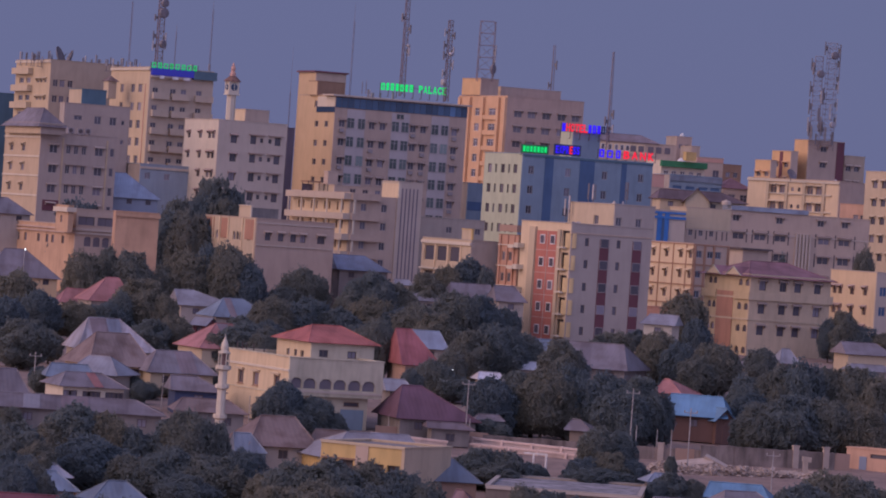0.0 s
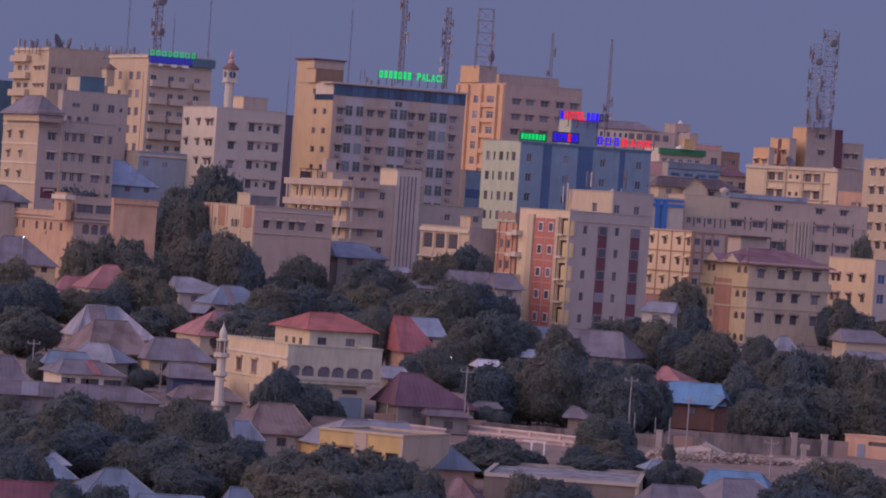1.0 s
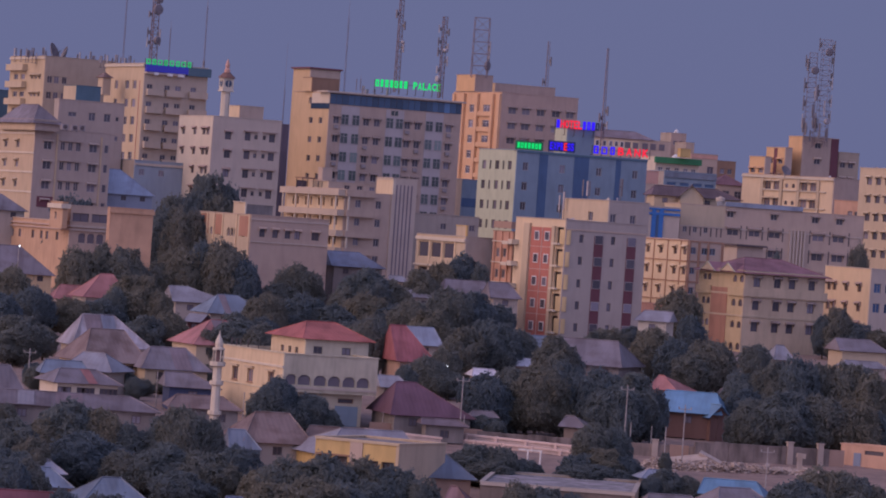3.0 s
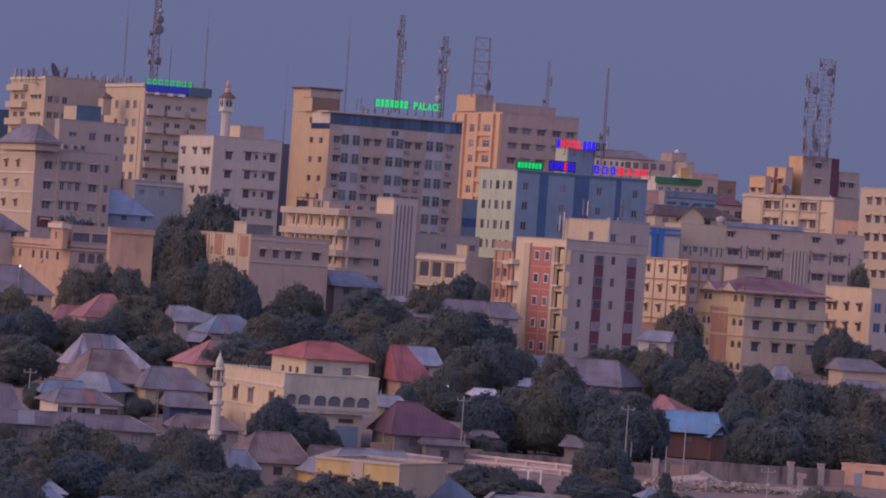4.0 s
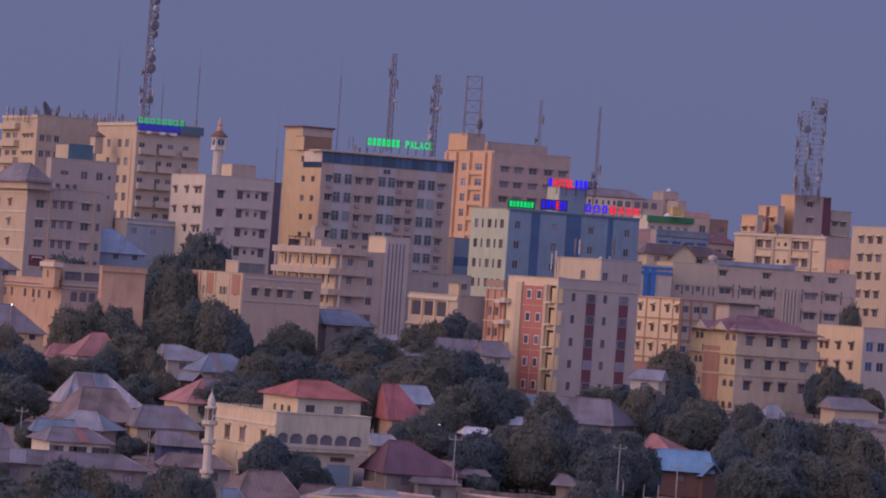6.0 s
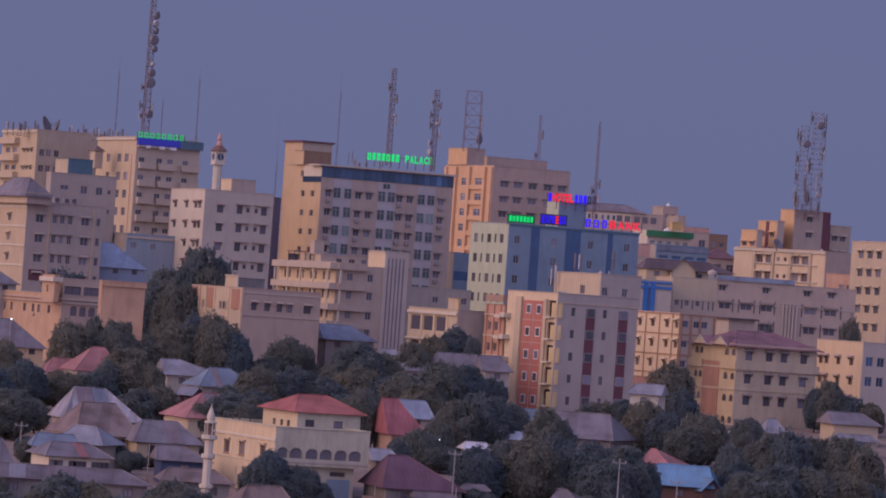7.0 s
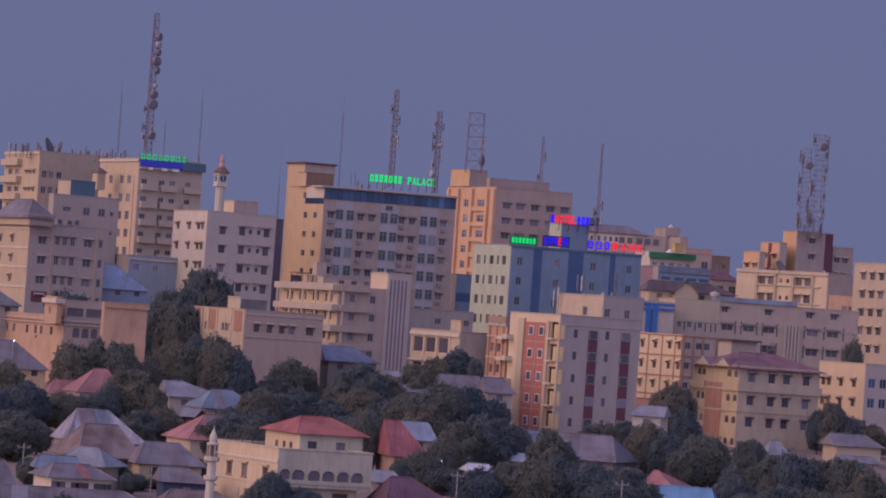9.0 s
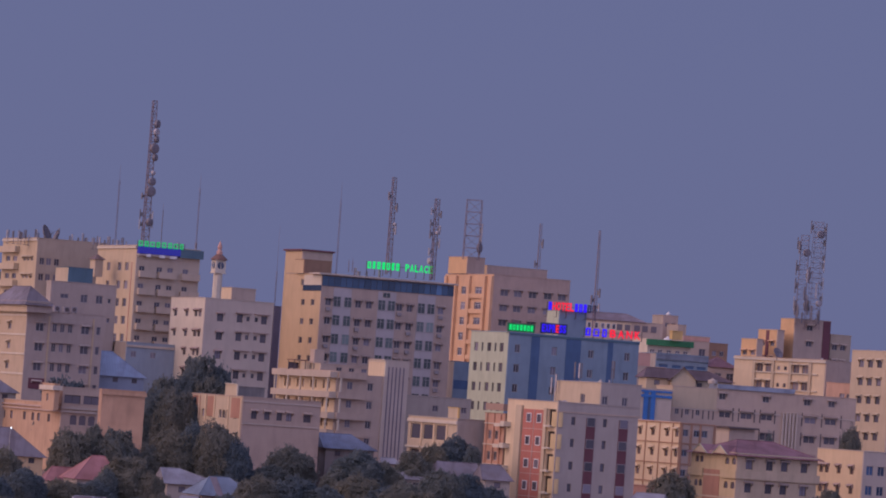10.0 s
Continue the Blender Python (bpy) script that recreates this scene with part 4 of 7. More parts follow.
def east_hill():
    b = Block("hotel_building", "wide cream hotel with paired hooded windows", 72.46, 842.11, 22.66, 40, 8.37, 24.66, 22.46, MAUVE, IVORY)
    zs = [20.64, 17.43]
    b.windows("S", [7.0, 9.4, 16.8, 19.2], zs, 1.7, 1.75, trim=FRAMEBROWN, hood=CREAM)
    b.windows("S", [12.1, 13.9], zs, 0.8, 0.8, trim=DARKTRIM, arch=True, cross=False)
    for z in zs:
        b.slab("S", "band", b.L * 0.2, b.L * 0.92, z - 1.0, z - 0.8, 0.3, WHITE, "white balcony band")
    for x in [5.64, 10.7, 15.41, 20.68]:
        b.slab("S", "pier", x - 0.35, x + 0.35, 0.3, b.h - 0.6, 0.3, CREAM)
    b.slab("S", "band", 0, b.L, b.h - 0.5, b.h - 0.1, 0.3, WHITE)
    b.done()
    c = Block("tower_building", "orange-cream tower building carrying a lattice mast", 69.81, 888.89, 23.94, 25, 8.07, 5.67, 29.78, UMBER, OCHRE)
    c.windows("F", [3.45], [28.25, 25.12], 1.4, 1.2, hood=MAUVE)
    c.slab("F", "panel", 6.38, c.R, 0, c.h, 0.1, MAROON, "maroon panel")
    c.done()
    for spec in ((66.39, 886.92, 23.89, 25, 1.53, 7.76, 27.33), (62.32, 883.98, 23.81, 25, 1.26, 6.42, 25.3)):
        k = Block("", "", *spec, MAUVE, OCHRE, parent=c.root)
        k.windows("S", [k.L * 0.25, k.L * 0.75], [k.h - 2.6, k.h - 5.6], 1.8, 1.1, hood=ORANGE)
        if spec[0] > 64.54:
            k.slab("S", "panel", k.L * 0.42, k.L * 0.58, 0, k.h - 0.1, 0.08, MAROON, "maroon panel")
        k.done()
    k = Block("", "", 77.44, 893.85, 24.08, 25, 4.65, 3.81, 27.15, BUFFGREY, OCHRE, parent=c.root)
    k.windows("F", [k.R * 0.22, k.R * 0.62], [k.h - 2.4, k.h - 5.4], 1.2, 1.2, hood=MAUVE)
    k.done()
    d = Block("apartment_building", "cream apartment building with hooded windows on the hill", 80.3, 800, 21.5, 25, 9.33, 13.88, 25.26, PALE, CREAM)
    d.windows("S", [3.54, 6.73, 9.89], [23.06, 19.82, 16.57, 13.33, 10.08], 1.7, 1.5, trim=DARKTRIM, hood=CREAM)
    d.done()
    e = Block("house_block", "salmon red low block", 76.21, 824.74, 22.18, 60, 11.96, 5.46, 18.65, APRICOT, APRICOT)
    e.windows("S", [e.L * 0.6, e.L * 0.85], [e.h - 2.4], 1.0, 1.2)
    e.done()
    g = Block("office_building", "pale blue low building with a flat roof", 41.64, 860.22, 23.16, 15, 10.43, 10, 21.42, BLUE, GREY)
    g.slab("F", "band", 0, g.R, g.h - 1.1, g.h - 0.1, 0.3, BLUEGREY, "pale blue roof band")
    g.windows("F", [g.R * f for f in (0.15, 0.4, 0.65, 0.88)], [g.h - 2.3], 1.9, 0.7, DEEPBLUE, trim=BLUE, cross=False)
    g.done()
    g = Block("office_building", "low white building with a bright green fascia", 41.63, 898.88, 24.22, 15, 9.11, 10, 23.7, WHITE, WHITE)
    g.slab("F", "fascia", -0.3, g.R + 0.3, g.h - 1.15, g.h + 0.05, 0.8, GREEN, "bright green fascia")
    g.windows("F", [g.R * f for f in (0.12, 0.3, 0.5, 0.7, 0.88)], [g.h - 2.7], 1.0, 1.6, trim=WHITETRIM)
    g.done()
    g = Block("", "", 46.35, 896.86, 48.18, 15, 2.12, 10, 1.6, YELLOW, YELLOW, parent=g.root)
    g.L = 2
    g.face["S"] = g.m @ pose(0, 2, 0, 0, 0, -90)
    g.done()
    g = Block("apartment_building", "far building with cream upper rooms and a rose grey roof", 30.29, 952.0, 25.68, 8, 17.06, 8, 26.61, MAUVE, CREAM)
    w = g.R
    g.slab("F", "panel", 0.1, w * 0.60, g.h - 2.2, g.h - 0.3, 0.06, IVORY, "cream upper rooms")
    for f in (0.05, 0.14, 0.22, 0.29, 0.36):
        win = g.slab("F", "window", w * f, w * f + 0.8, g.h - 1.8, g.h - 0.6, 0.1, WHITETRIM, inn=0.062)
        part("pane", boxes((w * f + 0.1, w * f + 0.7, -0.115, -0.104, g.h - 1.7, g.h - 0.7)), GLASS, win, m=Matrix())
    # dark slabs on the wall paint the shade inside the loggia
    for f in (0.42, 0.52, 0.64, 0.74, 0.85):
        g.slab("F", "opening", w * f, w * f + 1.2, g.h - 1.9, g.h - 0.6, 0.08, INSIDE, "dark panel painting a loggia's shade", inn=0.062)
    hip_roof(g.root, pose(w * 0.37, 2.9, g.h + 0.34), w * 0.76, 5.6, 1.35, ROSEZINC, 0.5, "hip", (-w * 0.38, w * 0.2))
    g.windows("F", [w * f for f in (0.1, 0.3, 0.5, 0.7, 0.9)], [g.h - 4.6], 1.5, 1.1)
    g.done()
    g = Block("house_block", "brown grey roof house on the far slope", 47.87, 970.0, 26.18, 14, 3.37, 8, 28.46, ROSETAN, GREY)
    g.windows("F", [g.R * 0.3, g.R * 0.7], [g.h - 2.0], 0.9, 0.9)
    g.done()
    g = Block("house_block", "mauve grey house on the far slope", 50.64, 960.0, 25.90, 14, 1.86, 8, 26.66, MAUVE, GREY)
    g.done()
    g = Block("house_block", "salmon-topped low house on the far slope", 50.25, 930.0, 25.07, 12, 5.70, 8, 24.65, MAUVE, GREY)
    g.slab("F", "band", 0, g.R, g.h - 0.9, g.h - 0.1, 0.1, PINK, "salmon parapet band")
    g.windows("F", [g.R * 0.75], [g.h - 3.2], 1.4, 1.5)
    g.done()
    g = Block("house_block", "brown block house on the far slope", 59.88, 1000.0, 27.00, 18, 4.47, 8, 22.99, BROWN, GREY)
    g.windows("F", [g.R * 0.3, g.R * 0.7], [g.h - 2.2], 1.0, 1.1)
    g.done()
    g = Block("house_block", "grey house with two dark windows on the far slope", 54.21, 900.0, 24.25, 14, 5.57, 8, 19.14, MAUVE, GREY)
    g.windows("F", [g.R * 0.35, g.R * 0.8], [g.h - 2.2], 1.5, 2.0)
    g.done()
    hip_roof(g.root, pose(g.R / 2, 4, g.h + 0.15), g.R, 8, 1.9, ROSEWINE, 0.4, "hip")
    g = Block("house_block", "mauve house with a small salmon roof room", 34.81, 809.72, 21.77, 15, 6.6, 10, 19.41, MAUVE, GREY)
    g.windows("F", [g.R * 0.3, g.R * 0.7], [g.h - 1.8], 1.1, 1.1)
    g.done()
    k = Block("", "", 35.94, 811.36, 41.21, 15, 2.45, 10, 2.3, PINK, PINK, parent=g.root)
    k.L = 3
    k.face["S"] = k.m @ pose(0, 3, 0, 0, 0, -90)
    k.done()


east_hill()


def middle_row():
    b = Block("school_building", "salmon two-storey building with a small tower and arcade", -55.58, 677.97, 17.31, 25, 6.71, 28.61, 10.36, MAUVE, PINK)
    b.mats["S"] = SALMON
    b.windows("S", [3.33, 6.71, 12.61, 16.4, 18.91, 23.39], [8.08], 1.2, 1.2, trim=DARKTRIM, cross=False)
    # the arcade's inner shade is painted on flat dark panes
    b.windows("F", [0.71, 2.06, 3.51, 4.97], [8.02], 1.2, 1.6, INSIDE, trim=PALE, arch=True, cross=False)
    for z in [9.61, 9.09]:
        b.slab("S", "band", 0, b.L, z, z + 0.25, 0.3, ROSETAN)
        b.slab("F", "band", 0, b.R, z, z + 0.25, 0.3, PALE)
    b.done()
    k = Block("", "", -55.59, 679.12, 27.03, 25, 6.36, 5.41, 3.1, MAUVE, SALMON, parent=b.root)
    k.windows("F", [1.58, 4.67], [1.25], 2.6, 1.5, INSIDE, trim=DARKTRIM)
    k.done()
    k = Block("", "", -56.55, 675.11, 26.6, 25, 0.81, 5.4, 3.9, SALMON, SALMON, parent=b.root)
    k.windows("S", [k.L * 0.45], [k.h - 2.0], 0.8, 1.1, cross=False)
    part("coping", boxes((-0.4, k.R + 0.3, -0.4, k.L + 0.3, k.h - 0.9, k.h - 0.2)), WHITE, b.root, m=k.m)
    k.done()
    c = Block("warehouse", "plain brown blank-walled block", -48.41, 661.16, 16.73, 8, 6.3, 6.27, 13.47, BUFF, BUFF)
    c.slab("F", "cornice", -0.1, c.R + 0.2, c.h - 0.7, c.h - 0.1, 0.25, BUFF)
    c.done()
    d = Block("apartment_building", "grey two-storey building with red and cream side", -28.04, 666.67, 16.92, 25, 12.57, 20.32, 13.65, UMBER, CREAM)
    d.windows("F", [1.91, 3.99, 5.99, 7.54], [11.18], 0.9, 1.35, trim=DARKTRIM, hood=UMBER)
    d.windows("F", [10.47], [11.18], 1.2, 1.35, trim=DARKTRIM, hood=UMBER)
    d.slab("F", "ledge", 0, d.R, 9.68, 9.85, 0.15, PALE)
    for x0, x1 in ((0.65, 3.84), (6.53, 9.22), (16.05, 19.55)):
        d.slab("S", "panel", max(0, x0), x1, d.h - 3.2, d.h - 0.2, 0.05, BRICKTAN, "brick red panel")
    d.windows("S", [2.14, 5.09, 8.02, 11.82, 13.15, 14.48, 17.78], [10.95], 1.1, 1.3, trim=WHITE, arch=True, cross=False)
    for f in (0.17, 0.3, 0.47, 0.74, 0.98):
        d.slab("S", "pier", d.L * f - 0.18, d.L * f + 0.18, 0.3, d.h - 0.05, 0.16, IVORY)
    d.slab("F", "cornice", -0.05, d.R, d.h - 0.7, d.h - 0.5, 0.12, PALE)
    d.done()
    k = Block("", "", -29.24, 672.27, 30.15, 25, 0.18, 4.65, 2.2, WHITE, CREAM, parent=d.root)
    k.done()
    k = Block("", "", -29.17, 675.11, 29.64, 25, 4.22, 10, 2.4, CONCRETE, CREAM, parent=d.root)
    k.L = 4
    k.face["S"] = k.m @ pose(0, 4, 0, 0, 0, -90)
    k.done()
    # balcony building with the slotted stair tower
    # cream building with front shade and side sunlight put into its two paints
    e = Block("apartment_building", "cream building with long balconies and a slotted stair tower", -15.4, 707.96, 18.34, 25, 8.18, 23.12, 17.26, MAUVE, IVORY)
    zs = [15.19, 12.31, 9.24, 6.54]
    e.windows("S", [e.L * f for f in (0.12, 0.2, 0.34, 0.43, 0.57, 0.65, 0.79, 0.88)], zs, 0.75, 1.3, trim=BROWN, cross=False)
    for z in [16.54, 13.38, 10.14, 7.43]:
        e.balcony("S", 0.0, e.L + 0.4, z - 0.1, 1.3, 0.8, TELCREAM)
        e.balcony("F", 0.0, e.R * 0.62, z - 0.1, 0.9, 0.8, MAUVE)
    for f in (0.05, 0.28, 0.5, 0.72, 0.97):
        e.slab("S", "column", e.L * f - 0.12, e.L * f + 0.12, 0.5, e.h - 0.5, 1.25, WHITE, inn=1.05)
    e.slab("F", "column", 0.3, 0.6, 0.5, e.h - 0.5, 0.85, WHITE, inn=0.6)
    e.windows("F", [2.37, 5.88], zs, 0.95, 1.2)
    e.done()
    k = Block("", "", -8.06, 711.11, 18.44, 25, 4.22, 10, 19.48, PALE, CREAM, parent=e.root)
    k.L = 6
    k.face["S"] = k.m @ pose(0, 6, 0, 0, 0, -90)
    for x in [0.75, 1.4, 2.05, 2.7, 3.35]:
        k.slab("F", "slot", x - 0.1, x + 0.1, 1.0, k.h - 1.0, 0.05, DUSKY, "dark vertical slot")
    k.done()
    k = Block("", "", -7.8, 698.08, 35.3, 25, 0.38, 6.41, 2.2, WHITE, IVORY, parent=e.root)
    k.done()
    k = Block("", "", -18.36, 720.72, 35.26, 25, 10.9, 7.76, 1.5, MAUVE, CREAM, parent=e.root)
    k.windows("F", [k.R * f for f in (0.3, 0.5, 0.7)], [0.8], 1.0, 0.7)
    k.done()
    # a canopy and a raised tank on its roof
    c = tagged(new("roof_canopy"), "dark brown sheet canopy on thin posts on a roof", "canopy")
    c.matrix_basis = pose(-22.25, 724, 34.90, 0, 0, 25)
    part("canopy_roof", boxes((-1.15, 1.15, -1.4, 1.4, 2.14, 2.34)), BROWN, c)
    for px, py in ((-1.0, -1.25), (0.9, -1.25), (-1.0, 1.15), (0.9, 1.15)):
        part("post", boxes((px, px + 0.1, py, py + 0.1, 0, 2.14)), DARKTRIM, c)
    part("back_screen", boxes((-0.85, 0.85, 1.28, 1.38, 0, 1.84)), DUSKY, c)
    c = tagged(new("roof_tank"), "square grey roof tank raised on a steel frame", "tank")
    c.matrix_basis = pose(-19.13, 724, 35.85, 0, 0, 25)
    part("tank_body", boxes((-0.85, 0.85, -0.85, 0.85, 0.98, 3.05)), MAUVE, c)
    part("lid", boxes((-0.92, 0.92, -0.92, 0.92, 3.05, 3.15)), PALE, c)
    for px in (-0.8, 0.7):
        for py in (-0.8, 0.7):
            part("leg", boxes((px, px + 0.1, py, py + 0.1, 0, 0.98)), STEEL, c)
    # small cream building with big openings
    g = Block("shop_building", "small cream building with large square windows", 3.78, 666.67, 16.92, 25, 4.82, 17.39, 12.61, GREY, CREAM)
    g.windows("S", [2.7, 7.1, 11.6], [10.4], 3.5, 2.3, trim=IVORY, cross=False)
    g.slab("S", "band", 0, g.L, g.h - 0.8, g.h - 0.3, 0.25, WHITE)
    g.slab("S", "ledge", 0, g.L, 7.95, 8.2, 0.35, WHITE)
    for u in (4.9, 9.35, 13.9):
        g.slab("S", "pier", u - 0.2, u + 0.2, 8.2, g.h - 0.85, 0.12, IVORY)
    for u0, u1 in ((1.2, 4.4), (5.4, 8.8), (9.8, 13.2), (14.0, 16.6)):
        g.opening("S", u0, u1, 5.6, 7.7)
    g.done()
    k = Block("", "", 3.75, 666.67, 29.52, 25, 0.28, 3.53, 1.6, YELLOW, CREAM, parent=g.root)
    k.done()
    g = Block("apartment_building", "orange building with white floor bands", 10.67, 661.16, 16.73, 25, 2.95, 6.89, 14.0, BROWN, BRICKORANGE)
    part("awning", boxes((-0.2, g.R, 0.6, g.L - 0.4, g.h + 0.5, g.h + 1.5)), TAN, g.root, "brown roof awning")
    zs = [12.51, 9.43, 6.51]
    for z in zs:
        g.slab("S", "band", 0, g.L, z - 0.03, z + 0.12, 0.22, WHITE)
        g.slab("S", "balcony", g.L * 0.72, g.L, z - 0.35, z + 0.15, 0.9, WHITE, inn=0.225)
    for x in (0.08, 0.42, 0.75):
        g.slab("S", "pier", g.L * x, g.L * x + 0.5, 0.2, g.h, 0.2, BRICKORANGE)
    g.windows("S", [g.L * 0.28, g.L * 0.6], [z - 1.6 for z in zs], 1.2, 1.3)
    g.done()
    g = Block("house_block", "grey low building behind the cream one", -4.31, 727.27, 19, 25, 11.41, 10, 13.73, GREY, GREY)
    g.windows("F", [g.R * 0.45, g.R * 0.9], [g.h - 1.8], 1.0, 1.0)
    g.done()
    g = Block("house_block", "blue grey building with a dark window band", 3.35, 833.33, 22.42, 25, 5.09, 10, 17.55, BLUE, GREY)
    g.slab("F", "panel", 0, g.R, g.h - 5.0, g.h - 3.4, 0.05, DEEPBLUE)
    g.done()
    g = Block("house_block", "light blue house with small windows", -53.8, 784.31, 20.96, 25, 9.08, 10, 17.78, LIGHTBLUE, GREY)
    g.windows("F", [g.R * 0.15, g.R * 0.55], [g.h - 2.0], 1.0, 1.0)
    g.slab("F", "band", 0, g.R, g.h - 0.8, g.h - 0.4, 0.2, PALE)
    g.done()
    g = Block("house_block", "low house with a dark overhanging roof slab", 46.08, 701.75, 18.12, 25, 4.52, 4.59, 12.83, MAUVE, PALE)
    part("roof_slab", boxes((-0.5, g.R + 0.4, -0.7, g.L + 0.2, g.h + 0.13, g.h + 0.4)), DARKTRIM, g.root)
    g.done()
    house("house with a mauve sheet roof beside the school", -69.02, 703.42, 18.18, 20, 7, 6, 10.82, 2.1, "hip", ZINC, GREY)
    house("hall with a pale blue sheet roof", -56.64, 770, 20.47, 12, 13, 10, 12.5, 3.8, "hip", BLUEZINC, SLATE)


middle_row()


# ---- the villa ----
def villa():
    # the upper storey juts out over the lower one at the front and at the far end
    # VILLASUN paints the sunlight into the side walls of all three storeys
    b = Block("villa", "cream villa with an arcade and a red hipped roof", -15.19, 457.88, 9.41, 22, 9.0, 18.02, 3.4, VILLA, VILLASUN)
    b.windows("F", [7.24], [2.72], 1.7, 0.5, trim=BROWN, cross=False)
    b.slab("F", "door", 6.1, 8.6, 0, 2.2, 0.06, BLUE, "blue metal gate")
    b.done()
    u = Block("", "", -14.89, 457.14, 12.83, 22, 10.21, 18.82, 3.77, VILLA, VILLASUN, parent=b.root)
    # open arches: dark panes carry the shade of the room behind
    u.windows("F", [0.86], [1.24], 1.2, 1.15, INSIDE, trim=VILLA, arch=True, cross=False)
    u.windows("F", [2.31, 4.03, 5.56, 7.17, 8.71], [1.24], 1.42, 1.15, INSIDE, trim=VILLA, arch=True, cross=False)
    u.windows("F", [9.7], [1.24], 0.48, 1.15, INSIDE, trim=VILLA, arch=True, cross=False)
    u.slab("F", "band", 0, u.R, 0.34, 0.56, 0.1, PALE)
    part("floor_slab", boxes((0.31, u.R - 0.31, 0.31, u.L - 0.31, 0.13, 0.3)), CONCRETE, b.root, m=u.m)
    u.windows("S", [4.2, 8.9, 15.2], [1.08], 1.7, 1.35, trim=FRAMEBROWN, sill=True)
    for c in (4.2, 8.9, 15.2):
        u.slab("S", "lintel", c - 1.15, c + 1.15, 1.84, 2.04, 0.3, CREAM)
    u.slab("S", "band", 0, u.L, 2.34, 2.57, 0.12, WHITE)
    for f in (0.12, 0.2, 0.27, 0.39, 0.56):
        u.slab("S", "post", u.L * f, u.L * f + 0.08, u.h + 0.13, u.h + (0.9 if f < 0.4 else 0.5), -0.05, DARKTRIM, inn=-0.15)
    u.done()
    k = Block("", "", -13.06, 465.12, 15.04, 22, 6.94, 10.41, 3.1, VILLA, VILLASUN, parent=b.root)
    k.windows("F", [1.39, 4.51], [1.95], 1.0, 0.75, trim=DARKTRIM)
    k.windows("S", [3.53, 5.75, 7.79], [1.76], 0.9, 0.65, trim=DARKTRIM, cross=False)
    k.done()
    hip_roof(b.root, k.m @ pose(k.R / 2, k.L / 2, k.h + 0.14), k.R, k.L, 1.5, REDSHEET, 0.55, "hip", 1.6)


villa()


# ---- minarets ----
def minaret(label, x, y, z, h, r, domed=True):
    root = tagged(new("minaret"), label, "minaret")
    root.matrix_basis = pose(x, y, z)
    part("shaft", lathe([(r * 1.05, 0), (r, h * 0.2), (r * 0.92, h * 0.735)], 8), WHITE, root)
    for f, k in ((0.30, 1.5), (0.555, 1.5), (0.715, 1.7)):
        part("ring_balcony", lathe([(r * 0.95, h * f - 0.32), (r * k, h * f - 0.16), (r * k, h * f + 0.2), (r * 1.02, h * f + 0.22)], 8), WHITE, root)
    part("gallery", lathe([(r * 0.75, h * 0.735), (r * 0.75, h * 0.835)], 10), RUSTSTEEL, root, "dark red gallery")
    for i in range(6):
        bm = bmesh.new()
        a = math.tau * i / 6
        tube_into(bm, (r * 1.1 * math.cos(a), r * 1.1 * math.sin(a), h * 0.735), (r * 1.1 * math.cos(a), r * 1.1 * math.sin(a), h * 0.835), 0.06)
        part("column", bm, WHITE, root)
    part("lantern", lathe([(r * 1.35, h * 0.835), (r * 1.35, h * 0.85), (r * 0.75, h * 0.856), (r * 0.85, h * 0.88), (r * 0.82, h * 0.90), (r * 0.6, h * 0.93), (r * 0.25, h * 0.96), (r * 0.1, h * 0.98), (0.03, h)], 14), WHITE, root)


minaret("slender white minaret with ringed balconies and a pointed dome", -20.39, 432.0, 7.89, 11.26, 0.44)


def far_minaret():
    x, y = -38.68, 780
    s = tagged(new("minaret"), "white octagonal minaret with a blue-windowed lantern", "minaret")
    s.matrix_basis = pose(x, y, ground_z(780))
    top = 57.21
    h = top - ground_z(780)
    part("shaft", lathe([(0.85, 0), (0.78, h - 5.6)], 8), WHITE, s)
    part("lantern", boxes((-0.95, 0.95, -0.95, 0.95, h - 5.4, h - 3.3), (-1.05, 1.05, -1.05, 1.05, h - 5.62, h - 5.4)), WHITE, s, m=pose(0, 0, 0, 0, 0, 25))
    for i in range(4):
        bm = lathe([(0.05, 0), (0.62, 0), (0.62, 0.06), (0.05, 0.06)], 14)
        win = part("window", bm, BLUEGLASS, s, "round blue window", m=pose(0, 0, 0, 0, 0, 25 + 90 * i) @ pose(0, -0.94, h - 4.25, 90, 0, 0))
        part("mullion", boxes((-0.05, 0.05, -0.6, 0.6, 0.06, 0.1)), WHITE, win)
    part("roof", lathe([(1.5, h - 3.3), (1.42, h - 3.1), (0.55, h - 2.3)], 8), RUSSET, s, "red-brown lantern roof")
    part("finial", lathe([(0.5, h - 2.4), (0.52, h - 1.9), (0.3, h - 1.5), (0.42, h - 1.1), (0.28, h - 0.6), (0.05, h)], 10), PINK, s, "pinkish pointed finial")


far_minaret()


